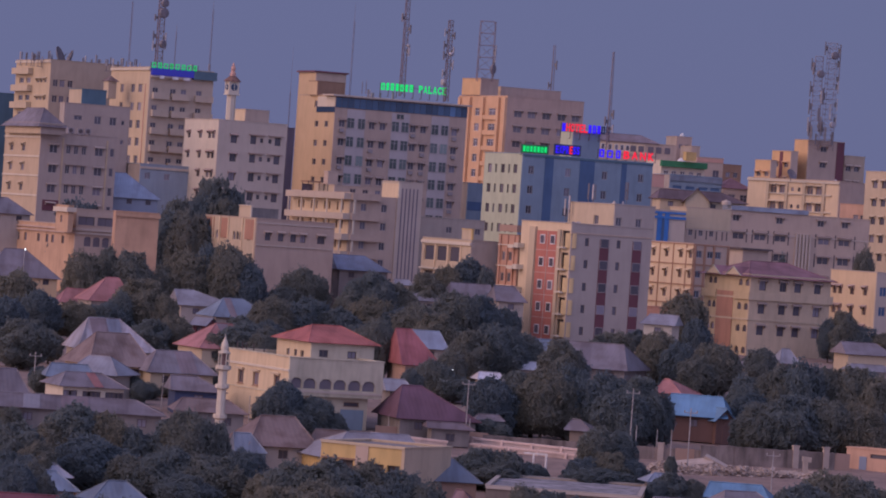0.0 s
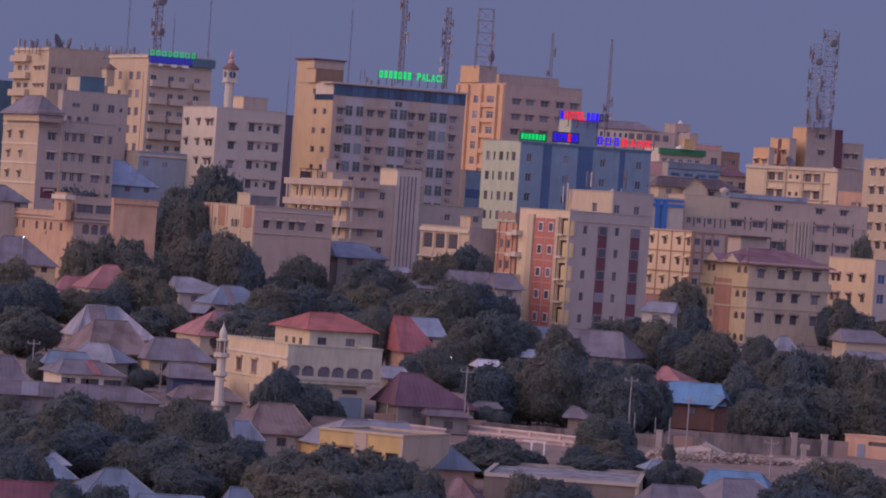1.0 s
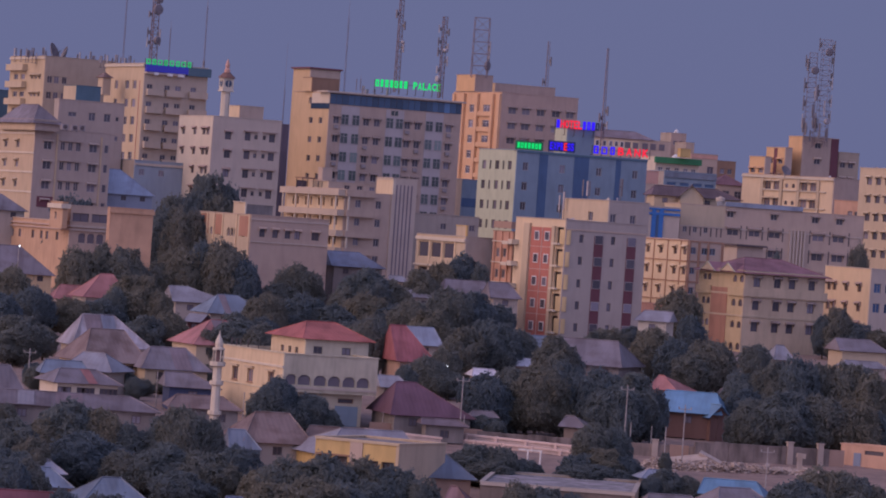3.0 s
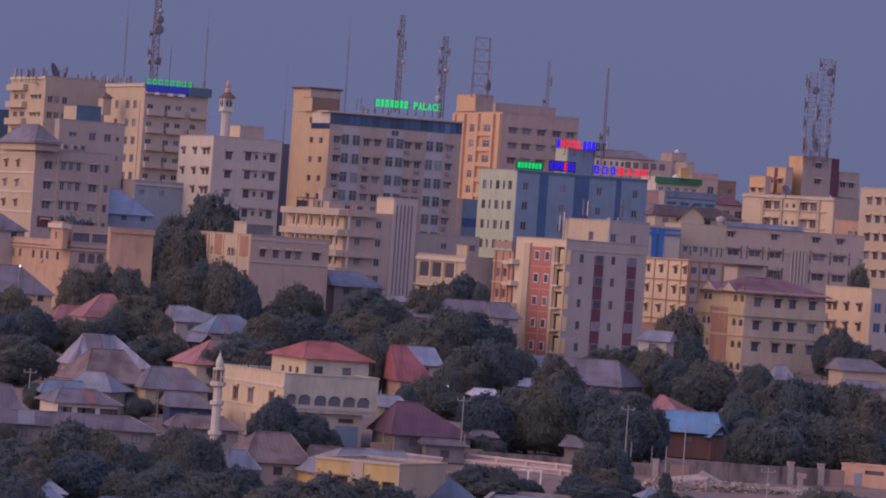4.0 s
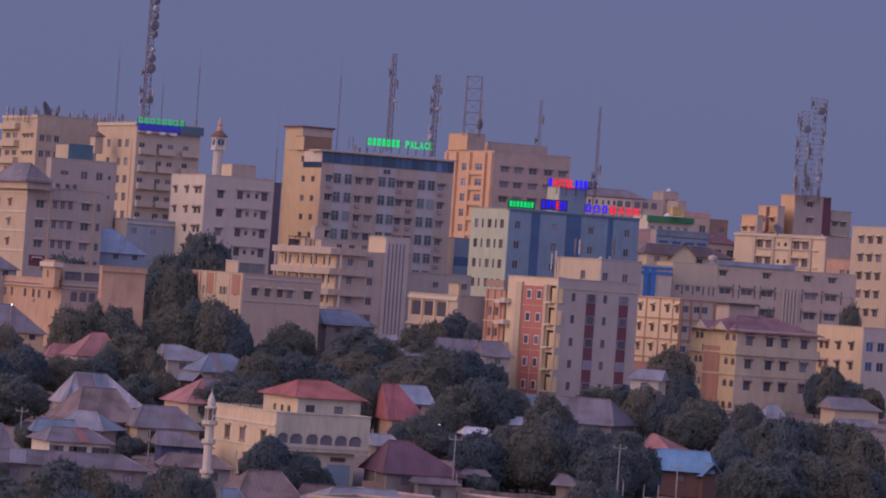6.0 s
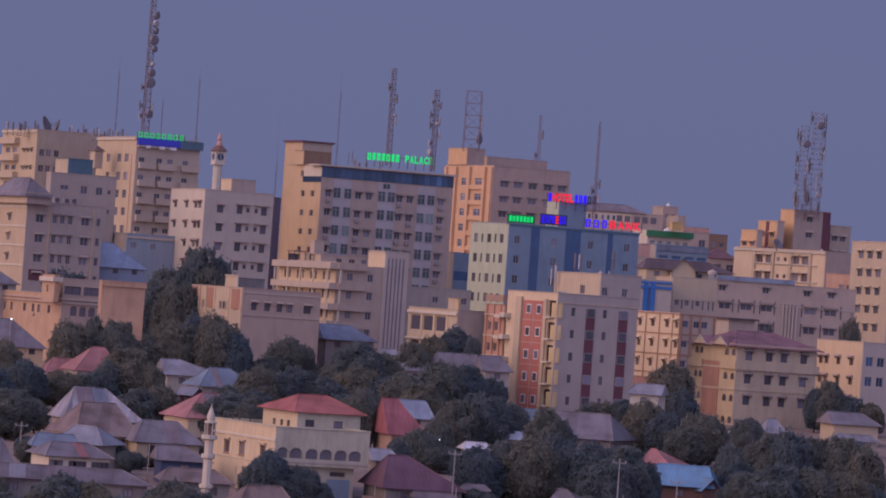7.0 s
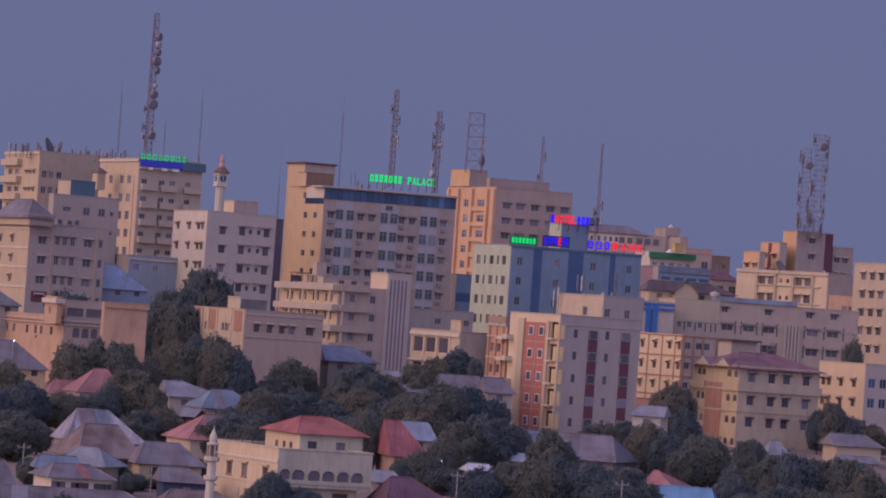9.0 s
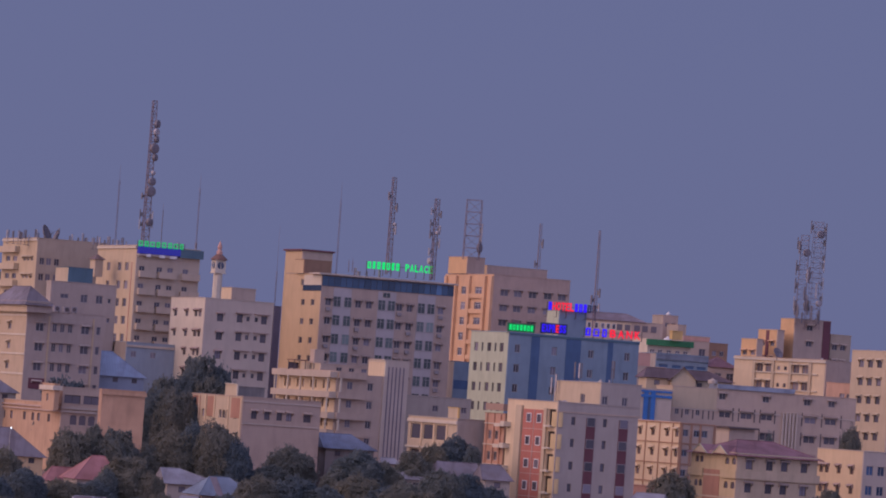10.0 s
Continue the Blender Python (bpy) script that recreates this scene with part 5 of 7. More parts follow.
# ---- masts ----
def lattice(label, x, y, z, h, w0, w1, legs=3, dishes=(), panels=(), mat=None, yaw=20, step=None, leg_r=0.055):
    """A lattice mast that stands at z; dishes are (height, radius, bearing), panels (height, length, bearing)."""
    mat = mat or PALESTEEL
    root = tagged(new("radio_mast"), label, "mast", group="rooftop masts")
    root.matrix_basis = pose(x, y, z, 0, 0, yaw)
    ang = [math.tau * i / legs for i in range(legs)]

    def node(i, f):
        r = (w0 + (w1 - w0) * f) / 2 / math.sin(math.pi / legs)
        return Vector((r * math.cos(ang[i]), r * math.sin(ang[i]), h * f))

    for i in range(legs):
        bm = bmesh.new()
        tube_into(bm, node(i, 0), node(i, 1), leg_r, leg_r * 0.7, 5)
        part("leg", bm, mat, root)
    n = max(4, int(h / (step or max(0.8, w0))))
    bm = bmesh.new()
    for k in range(n):
        a, b = k / n, (k + 1) / n
        for i in range(legs):
            j = (i + 1) % legs
            tube_into(bm, node(i, b), node(j, b), leg_r * 0.55, n=4)
            if k % 2:
                tube_into(bm, node(i, a), node(j, b), leg_r * 0.5, n=4)
            else:
                tube_into(bm, node(j, a), node(i, b), leg_r * 0.5, n=4)
    tagged(part("bracing", bm, mat, root), kind="stuff")
    for zz, r, brg in dishes:
        m = pose(0, 0, zz, 0, 0, brg - yaw) @ pose(0, -(w0 / 2 + 0.35), 0, 90, 0, 0)
        dish = part("dish", lathe([(r, -0.32), (r, 0.0), (r * 0.96, 0.14), (r * 0.6, 0.2), (0.05, 0.24)], 14), DISHDARK if r > 0.7 or brg % 7 == 0 else DISHPAINT, root, m=m)
        part("bracket", boxes((-0.06, 0.06, -0.06, 0.06, -0.75, -0.3)), STEEL, dish)
    for zz, ln, brg in panels:
        m = pose(0, 0, zz, 0, 0, brg - yaw) @ pose(0, -(w0 / 2 + 0.45), 0)
        pan = part("panel_antenna", boxes((-0.16, 0.16, -0.1, 0.1, -ln / 2, ln / 2)), DISHPAINT if brg % 2 else DISHDARK, root, m=m)
        part("bracket", boxes((-0.04, 0.04, 0.1, 0.5, -ln / 5, ln / 5)), STEEL, pan)
    return root


def whip(label, x, y, z, h, r=0.12):
    """A thin guyed pole mast."""
    root = tagged(new("antenna_pole"), label, "mast", group="rooftop masts")
    root.matrix_basis = pose(x, y, z)
    bm = bmesh.new()
    for i in range(3):
        a = math.tau * i / 3
        tube_into(bm, (r * math.cos(a), r * math.sin(a), 0), (r * math.cos(a), r * math.sin(a), h * 0.8), 0.028, n=4)
        for k in range(int(h * 0.8 / 0.6)):
            b = math.tau * (i + 1) / 3
            tube_into(bm, (r * math.cos(a), r * math.sin(a), k * 0.6), (r * math.cos(b), r * math.sin(b), k * 0.6 + 0.6), 0.02, n=3)
    part("pole", bm, PALESTEEL, root)
    bm = bmesh.new()
    tube_into(bm, (0, 0, h * 0.79), (0, 0, h), 0.035, 0.015, 5)
    part("tip", bm, PALESTEEL, root)
    return root


lattice("tall red-brown lattice mast hung with microwave dishes", -54.27, 818, 57.17, 25.91, 1.4, 0.9, 3, [(21.7, 0.75, 62), (20.2, 0.65, 55), (18.9, 0.65, 70), (17.2, 0.95, 45), (15.6, 0.65, 63), (12.8, 0.4, 50), (11.2, 0.75, 42), (9.4, 0.95, 35), (3.8, 0.75, 50)], [(5.2, 1.8, -80), (3.4, 1.8, -75), (5.0, 1.8, 75), (3.6, 1.6, 85), (8.5, 1.2, -60)], RUSTSTEEL, 20, 1.2, 0.085)
lattice("slim lattice mast on the hotel roof", -9.8, 808, 54.33, 17.39, 1.0, 0.8, 3, [(9.0, 0.3, 60)], [(12.0, 1.6, 60), (8.0, 1.6, 63), (14.0, 1.5, -50)], RUSTSTEEL, 20, 0.9, 0.075)
lattice("short lattice mast with antennas on the hotel roof", -1.87, 806, 53.81, 14.52, 0.9, 0.9, 3, [(3.4, 0.6, -60), (8.5, 0.35, 40)], [(12.3, 1.4, -85), (11.8, 1.3, 70), (10.0, 1.6, -80), (8.2, 1.6, -70), (6.6, 1.8, 75), (5.0, 1.4, -65), (9.0, 1.6, 65)], RUSTSTEEL, 20, 0.9, 0.075)
lattice("wide open steel frame tower with a drum antenna", 5.88, 985, 64.11, 13.07, 3.4, 3.2, 4, [(2.7, 1.1, 63)], [(2.6, 3.2, 60), (4.4, 2.6, 67), (6.5, 3.0, 71)], PALESTEEL, 40, 2.6, 0.085)
lattice("slim mast on the orange building", 20.53, 980, 63, 9.82, 0.7, 0.5, 3, [], [(5.5, 2.0, 60), (1.0, 1.6, -70)], PALESTEEL, 10, 0.8)
lattice("thin mast behind the blue building", 26.24, 770, 46.51, 16.67, 0.6, 0.3, 3, [], [(6.0, 1.6, 60), (4.8, 1.6, -60), (3.6, 1.4, 65)], PALESTEEL, 10, 0.7)
lattice("pale lattice tower crowded with antennas", 70.74, 889, 51.79, 18.47, 1.9, 1.5, 4, [(15.0, 0.78, 21)], [(16.8, 2.4, -88), (16.0, 2.4, -50), (12.0, 3.0, -86), (5.0, 2.8, -85), (4.0, 2.6, -60), (3.4, 2.4, -30), (4.8, 2.4, 30), (8.5, 3.0, -80), (7.0, 2.6, 20), (2.2, 2.2, 10), (10.5, 2.4, 35)], PALESTEEL, 35, 0.95, 0.045)
lattice("tall pale lattice tower crowded with antennas", 73.33, 889.5, 51.98, 21.05, 2.1, 1.7, 4, [(18.6, 0.8, 20), (5.0, 0.65, 40)], [(20.0, 2.6, -88), (19.6, 2.6, 76), (17.0, 3.2, 86), (14.0, 2.6, 80), (12.5, 2.6, 75), (9.0, 2.4, 83), (5.0, 3.0, -85), (4.0, 2.6, -60), (6.0, 2.4, 85), (3.0, 3.0, -20), (7.5, 3.0, 5), (10.5, 3.2, -70), (2.4, 2.6, 40)], PALESTEEL, 25, 1.0, 0.048)
whip("thin guyed antenna pole on a roof", -60.44, 830, 57.19, 14.53, 0.14)
whip("thin guyed antenna pole on a roof", -45.47, 828, 57.23, 13.89, 0.12)
whip("thin guyed antenna pole of grey steel", -31.52, 860, 19.94, 43.87, 0.12)
whip("thin guyed antenna pole on a roof", -19.23, 815, 53.89, 16.84, 0.14)
whip("short thin steel roof aerial", -51.55, 822, 57.4, 7.6, 0.06)
whip("short thin steel roof aerial", -16.77, 803, 54.09, 2.41, 0.06)
whip("short thin steel roof aerial", -16.07, 803, 54.14, 2.61, 0.06)


# ---- clutter on the roofs ----
def roof_antenna(label, x, y, z, h, panels=1, seed=0):
    """A short pole with cellular panels."""
    root = tagged(new("panel_aerial"), label, "antenna", group="roof aerials")
    root.matrix_basis = pose(x, y, z, 0, 0, seed * 67 % 90 - 45)
    bm = bmesh.new()
    tube_into(bm, (0, 0, 0), (0, 0, h), 0.06, 0.05, 6)
    part("pole", bm, STEEL, root)
    for i in range(panels):
        pan = part("panel_antenna", boxes((-0.12, 0.12, -0.30, -0.16, h * 0.42, h * 0.98)), DISHPAINT if (seed + i) % 2 else DISHDARK, root, m=pose(0, 0, 0, 0, 0, i * 120))
        part("bracket", boxes((-0.04, 0.04, -0.16, 0.0, h * 0.7, h * 0.75)), STEEL, pan)
    part("foot", boxes((-0.25, 0.25, -0.25, 0.25, 0, 0.08)), STEEL, root)


def roof_dish(label, x, y, z, r, heading, tilt):
    root = tagged(new("satellite_dish"), label, "dish")
    root.matrix_basis = pose(x, y, z)
    bm = bmesh.new()
    tube_into(bm, (0, 0, 0), (0, 0, r * 1.0), 0.09, 0.08, 8)
    part("mount", bm, STEEL, root)
    prof = [(0.05 + r * i / 7, 0.32 * r * (i / 7) ** 2) for i in range(8)]
    bm = lathe(prof + [(q, zz + 0.06) for q, zz in prof[::-1]], 20)
    bowl = part("bowl", bm, DISHDARK if r > 1 else DISHPAINT, root, m=pose(0, 0, r * 1.1, 0, 0, heading) @ pose(0, 0, 0, tilt, 0, 0))
    bm = bmesh.new()
    for i in range(3):
        a = math.tau * i / 3
        tube_into(bm, (r * 0.9 * math.cos(a), r * 0.9 * math.sin(a), 0.28 * r), (0, 0, r * 0.95), 0.03, n=4)
    part("feed_arm", bm, STEEL, bowl)


def tank(label, x, y, z, r, h, mat):
    root = tagged(new("water_tank"), label, "tank", group="roof tanks")
    root.matrix_basis = pose(x, y, z)
    part("body", lathe([(r * 0.97, 0), (r, 0.1), (r, h * 0.7), (r * 0.8, h * 0.85), (r * 0.35, h * 0.95), (r * 0.3, h)], 16), mat, root)
    part("lid", lathe([(r * 0.32, h), (r * 0.32, h + 0.08), (0.05, h + 0.12)], 12), mat, root)


roof_antenna("slim pole with cellular panel antennas on a roof", -80.51, 845, 56.26, 2.43, 1, 0)
roof_antenna("slim pole with cellular panel antennas on a roof", -79.66, 845, 56.21, 2.64, 2, 1)
roof_antenna("slim pole with cellular panel antennas on a roof", -79.23, 846, 56.28, 2.33, 3, 2)
roof_antenna("slim pole with cellular panel antennas on a roof", -69.92, 850, 56.55, 2.44, 1, 3)
roof_antenna("slim pole with cellular panel antennas on a roof", -68.96, 850, 56.51, 1.91, 2, 4)
roof_antenna("slim pole with cellular panel antennas on a roof", -65.2, 840, 56.09, 2.21, 3, 5)
roof_antenna("slim pole with cellular panel antennas on a roof", -64.46, 840, 56.14, 2.52, 1, 6)
roof_antenna("slim pole with cellular panel antennas on a roof", -81.67, 845, 56.18, 2.64, 2, 7)
roof_antenna("slim pole with cellular panel antennas on a roof", -78.48, 846, 56.23, 2.86, 3, 8)
roof_antenna("slim pole with cellular panel antennas on a roof", -77.84, 846, 56.16, 2.01, 1, 9)
roof_antenna("slim pole with cellular panel antennas on a roof", -76.58, 846, 56.25, 3.07, 2, 10)
roof_antenna("slim pole with cellular panel antennas on a roof", -76.24, 847, 56.21, 2.54, 3, 11)
roof_antenna("slim pole with cellular panel antennas on a roof", -70.55, 850, 56.4, 2.23, 1, 12)
roof_antenna("slim pole with cellular panel antennas on a roof", -68.12, 850, 56.57, 2.76, 2, 13)
roof_antenna("slim pole with cellular panel antennas on a roof", -67.37, 850, 56.62, 1.91, 3, 14)
roof_antenna("slim pole with cellular panel antennas on a roof", -63.77, 838, 55.9, 2.51, 1, 15)
roof_antenna("slim pole with cellular panel antennas on a roof", -63.05, 838, 56.06, 1.89, 2, 16)
roof_antenna("slim pole with cellular panel antennas on a roof", -62.2, 838, 55.91, 2.72, 3, 17)
roof_antenna("slim pole with cellular panel antennas on a roof", -61.22, 836, 55.91, 2.19, 1, 18)
roof_antenna("slim pole with cellular panel antennas on a roof", -60.38, 836, 55.96, 2.09, 2, 19)
roof_antenna("slim pole with cellular panel antennas on a roof", -59.4, 834, 55.86, 2.61, 3, 20)
roof_antenna("slim pole with cellular panel antennas on a roof", -58.67, 834, 55.91, 1.88, 1, 21)
roof_antenna("slim pole with cellular panel antennas on a roof", -51.95, 822, 55.43, 2.16, 2, 22)
roof_antenna("slim pole with cellular panel antennas on a roof", -48.58, 826, 55.6, 2.37, 3, 23)
roof_antenna("slim pole with cellular panel antennas on a roof", -47.97, 826, 55.64, 1.96, 1, 24)
roof_antenna("slim pole with cellular panel antennas on a roof", -45.8, 832, 55.69, 2.81, 2, 25)
roof_antenna("slim pole with cellular panel antennas on a roof", 17.72, 660, 32.58, 4.6, 1, 27)
roof_antenna("slim pole with cellular panel antennas on a roof", 18.14, 662, 32.53, 2.57, 1, 27)
roof_antenna("slim pole with cellular panel antennas on a roof", 18.55, 662, 32.56, 1.90, 2, 28)
roof_antenna("slim pole with cellular panel antennas on a roof", 17.2, 663, 32.48, 4.2, 1, 31)
roof_antenna("slim pole with cellular panel antennas on a roof", 20.27, 659, 35.07, 4.04, 1, 30)
roof_antenna("slim pole with cellular panel antennas on a roof", 20.95, 657, 35.11, 3.86, 2, 31)
roof_antenna("slim pole with cellular panel antennas on a roof", 26, 664, 35.16, 4.56, 3, 32)
roof_antenna("slim pole with cellular panel antennas on a roof", 25.5, 664, 35.13, 1.74, 1, 33)
roof_antenna("slim pole with cellular panel antennas on a roof", -15.63, 806, 52.56, 2.52, 2, 34)
roof_antenna("slim pole with cellular panel antennas on a roof", -14.93, 806, 52.61, 1.91, 3, 35)
roof_antenna("slim pole with cellular panel antennas on a roof", -13.6, 806, 52.3, 2.32, 1, 36)
roof_antenna("slim pole with cellular panel antennas on a roof", -11.37, 806, 52.25, 2.72, 2, 37)
roof_dish("dark satellite dish tipped up on a roof", -75.41, 852, 56.35, 1.9, 75, 68)
roof_dish("dark satellite dish tipped up on a roof", -72.94, 853, 56.55, 1.6, -75, 66)
roof_dish("dark satellite dish tipped up on a roof", 63.66, 848, 44.67, 1.05, 40, 55)
roof_dish("dark satellite dish tipped up on a roof", 18.36, 658, 32.54, 0.35, 30, 50)
roof_dish("dark satellite dish tipped up on a roof", 18.96, 656, 32.49, 0.4, -20, 55)
tank("white plastic water tank on a flat roof", 45.76, 903, 46.69, 0.85, 2.00, WHITETRIM)
tank("white dome-topped water tank on a flat roof", 43.9, 717, 37.97, 0.75, 0.7, PALE)
tank("white plastic water tank on a far roof", 49.06, 972, 54.04, 0.5, 1.4, WHITETRIM)
tank("black plastic water tank on a flat roof", 77.25, 812, 45.29, 0.8, 1.71, DISHDARK)
tank("white plastic water tank on a flat roof", 23.83, 653, 35.28, 0.4, 1.3, PALE)
tank("white plastic water tank on a flat roof", 72.95, 858, 44.15, 0.4, 1.56, WHITETRIM)


def roof_unit(x, y, z):
    root = tagged(new("condenser_unit"), "grey air conditioning condenser on a flat roof", "air conditioner", group="roof condensers")
    root.matrix_basis = pose(x, y, z, 0, 0, 25)
    part("case", boxes((-0.55, 0.55, -0.3, 0.3, 0.12, 1.05)), ACGREY, root)
    part("grille", lathe([(0.05, 0), (0.36, 0), (0.36, 0.05), (0.05, 0.05)], 14), DARKTRIM, root, "dark round fan grille", m=pose(0, -0.3, 0.6, 90, 0, 0))
    for u in (-0.45, 0.35):
        part("foot", boxes((u, u + 0.1, -0.3, 0.3, 0, 0.12)), STEEL, root)


for spec in ((-63.64, 752, 42.51), (-62.03, 752, 42.44), (-60.81, 752, 42.52)):
    roof_unit(*spec)


# ---- signs ----
# plain hollow shapes stand for lettering: (left, right, height, stroke)
SHAPES = ((0.04, 0.92, 1.0, 0.2), (0.12, 0.84, 1.0, 0.2), (0.0, 0.96, 0.94, 0.18), (0.1, 0.9, 1.0, 0.22))


def glyph(bm_or_none, char, w, h, seed):
    """A letter of a plain word in the built-in font, or a plain hollow shape of its size."""
    if char == "#":
        bm = bmesh.new()
        a, b, c, k = SHAPES[seed % len(SHAPES)]
        a, b, c, k = a * w, b * w, c * h, k * h
        outer = [(a, 0), (b, 0), (b, c), (a, c)]
        inner = [(a + k, k), (b - k, k), (b - k, c - k), (a + k, c - k)]
        vs = [[bm.verts.new((x, y, z)) for x, z in ring] for y in (-0.08, 0.0) for ring in (outer, inner)]
        for i in range(4):
            j = (i + 1) % 4
            bm.faces.new((vs[0][i], vs[0][j], vs[1][j], vs[1][i]))
            bm.faces.new((vs[2][j], vs[2][i], vs[3][i], vs[3][j]))
            bm.faces.new((vs[0][j], vs[0][i], vs[2][i], vs[2][j]))
            bm.faces.new((vs[1][i], vs[1][j], vs[3][j], vs[3][i]))
        return bm
    curve = bpy.data.curves.new("letter", "FONT")
    curve.body, curve.extrude, curve.size = char, 0.04, 1.0
    curve.offset = 0.03
    ob = bpy.data.objects.new("letter", curve)
    scene.collection.objects.link(ob)
    data = bpy.data.meshes.new_from_object(ob.evaluated_get(bpy.context.evaluated_depsgraph_get()))
    bpy.data.objects.remove(ob)
    bm = bmesh.new()
    bm.from_mesh(data)
    xs = [v.co.x for v in bm.verts]
    ys = [v.co.y for v in bm.verts]
    sx, sy = w / (max(xs) - min(xs)), h / (max(ys) - min(ys))
    for v in bm.verts:
        v.co = Vector(((v.co.x - min(xs)) * sx, -0.04 + v.co.z, (v.co.y - min(ys)) * sy))
    return bm


def sign(label, x, y, z, yaw, width, height, text, mats, board=None, posts=0.0, gap=0.22):
    root = tagged(new("illuminated_sign"), label, "sign", group="illuminated rooftop signs")
    root.matrix_basis = pose(x, y, z, 0, 0, yaw)
    cell = width / len(text)
    for i, ch in enumerate(text):
        if ch == " ":
            continue
        part("letter", glyph(None, ch, cell * (1 - gap), height, i * 7 + len(text)), mats[i] if isinstance(mats, (list, tuple)) else mats, root, m=pose(i * cell, 0, 0))
    if board:
        part("board", boxes((-0.3, width + 0.2, 0.02, 0.14, -0.25, height + 0.25)), board, root)
    if posts:
        n = max(2, int(width / 1.6))
        for i in range(n + 1):
            u = width * i / n - 0.1
            part("post", boxes((u - 0.05, u + 0.05, 0.05, 0.15, -posts, height)), DARKTRIM, root)
            part("brace", boxes((u - 0.04, u + 0.04, 0.16, 0.8, -posts, -posts + 0.08)), DARKTRIM, root)
        part("rail", boxes((-0.1, width, 0.152, 0.2, height * 0.5, height * 0.5 + 0.08)), DARKTRIM, root)
    return root


sign("green lit rooftop letters on black posts", -13.45, 803.61, 55.06, 25, 12.98, 1.3, "####### PALACE", NEONGREEN, None, 1.1)
sign("green lit letters on a blue rooftop board", -55.16, 815.38, 56.51, 25, 9.12, 1.02, "########", DIMGREEN, None, 0.6)
sign("green lit letters on a dark green board", 11.7, 754.66, 44.97, 25, 4.64, 0.94, "#######", NEONGREEN, GREEN, 0.6)
sign("blue and red lit letters on a rooftop frame", 17.24, 757.24, 45.08, 25, 4.56, 1.3, "EXPRESS", [NEONBLUE] * 4 + [NEONRED] + [NEONBLUE] * 2, NAVY, 0.6, 0.16)
sign("blue and red lit bank letters along a roof edge", 24.57, 760.66, 45.0, 25, 10.96, 1.35, "###BANK", [NEONBLUE] * 3 + [NEONRED] * 4, None, 0.3, 0.26)
sign("red and blue lit hotel letters, the last ones dark", 18.24, 767.6, 49.08, 25, 9.2, 1.4, "#HOTEL#####", [NEONBLUE] + [NEONRED] * 5 + [NEONBLUE] * 3 + [NAVY, NAVY], None, 1.2, 0.1)


# ---- low houses with sheet roofs ----
house("house with a grey hipped roof and beige walls", -61.75, 660.5, 16.70, 12, 10.00, 8.00, 3.43, 3.53, "hip", ZINC, SAND, (-2.49, 0.55))
house("house with a faded red hipped roof", -45.17, 606.5, 14.79, 20, 5.61, 7.00, 3.67, 2.77, "hip", FADEDRED, GREY, (0.08, 1.77))
house("lower wing with a faded red sheet roof", -49.73, 613.5, 15.04, 12, 4.00, 5.00, 2.69, 1.56, "hip", FADEDRED, GREY, (-1.25, 2.35))
house("house with a dark red roof edge behind trees", -57.08, 692.5, 17.80, 12, 2.86, 5.00, 3.09, 1.51, "hip", WINE, TAN, (-1.78, 1.68))
house("long house with a pale bluish sheet roof", -32.32, 620.5, 15.30, 14, 8.27, 8.00, 2.99, 1.78, "hip", PALEZINC, GREY, (-4.48, -1.76))
house("house with a patched pale blue and mauve roof", -27.04, 598.5, 14.50, 18, 7.72, 8.00, 3.04, 2.16, "hip", BLUEGREY, GREY, (-1.89, 0.79), patches=((0.0, 0.35, ROSEZINC),))
house("small house with a pale gabled roof", -30.45, 584.5, 14.00, -35, 2.00, 2.00, 2.56, 0.73, "gable", PALEZINC, MAROON)
house("house with a streaked white and rusty roof", -37.77, 521.0, 11.71, 16, 8.46, 9.00, 2.85, 3.16, "hip", STREAKED, GREY, (-2.78, 0.88), patches=((0.02, 0.55, ROSEZINC), (0.56, 0.98, BLUEZINC)))
house("house with a rusty brown hipped roof", -36.01, 494.0, 10.73, 24, 6.71, 9.00, 3.01, 3.08, "hip", RUST, SAND, (-1.49, 2.37))
house("house with a red roof and cream walls", -26.15, 533.0, 12.14, 22, 6.60, 9.00, 3.06, 2.58, "hip", FADEDRED, CREAM, (-0.22, 2.37), patches=((0.0, 0.5, ROSEZINC),))
house("house with a grey mauve hipped roof", -28.53, 491.5, 10.64, 16, 6.90, 8.00, 2.74, 2.01, "hip", ZINC, CREAM, (-2.05, 1.79), patches=((0.5, 1.0, ROSEZINC),))
house("house with a low white sheet roof", -35.45, 481.5, 10.28, -14, 4.82, 7.00, 2.71, 1.60, "hip", PALEZINC, GREY, (-1.67, 0.68))
house("shed with a low pale blue roof", -38.60, 475.5, 10.07, 10, 4.46, 5.00, 2.58, 1.09, "hip", BLUEGREY, CONCRETE, (-1.93, 1.93))
house("white-walled bungalow with a mauve sheet roof", -36.04, 464.0, 9.65, 20, 6.33, 7.00, 2.55, 1.16, "hip", ZINC, WHITE, (-2.04, 1.79), windows=(0.08, 0.17, 0.40, 0.48, 0.56, 0.78, 0.86, 0.94), patches=((0.55, 0.8, FADEDRED),))
house("house with dull blue walls and a grey roof", -24.85, 468.5, 9.81, 10, 4.90, 6.00, 2.58, 1.18, "hip", ZINC, NAVY, (-2.68, 0.18))
house("house with a rusty pink zinc roof", -22.21, 445.5, 8.70, 8, 6.45, 6.00, 2.57, 0.98, "hip", RUST, CONCRETE, (-2.64, 1.97))
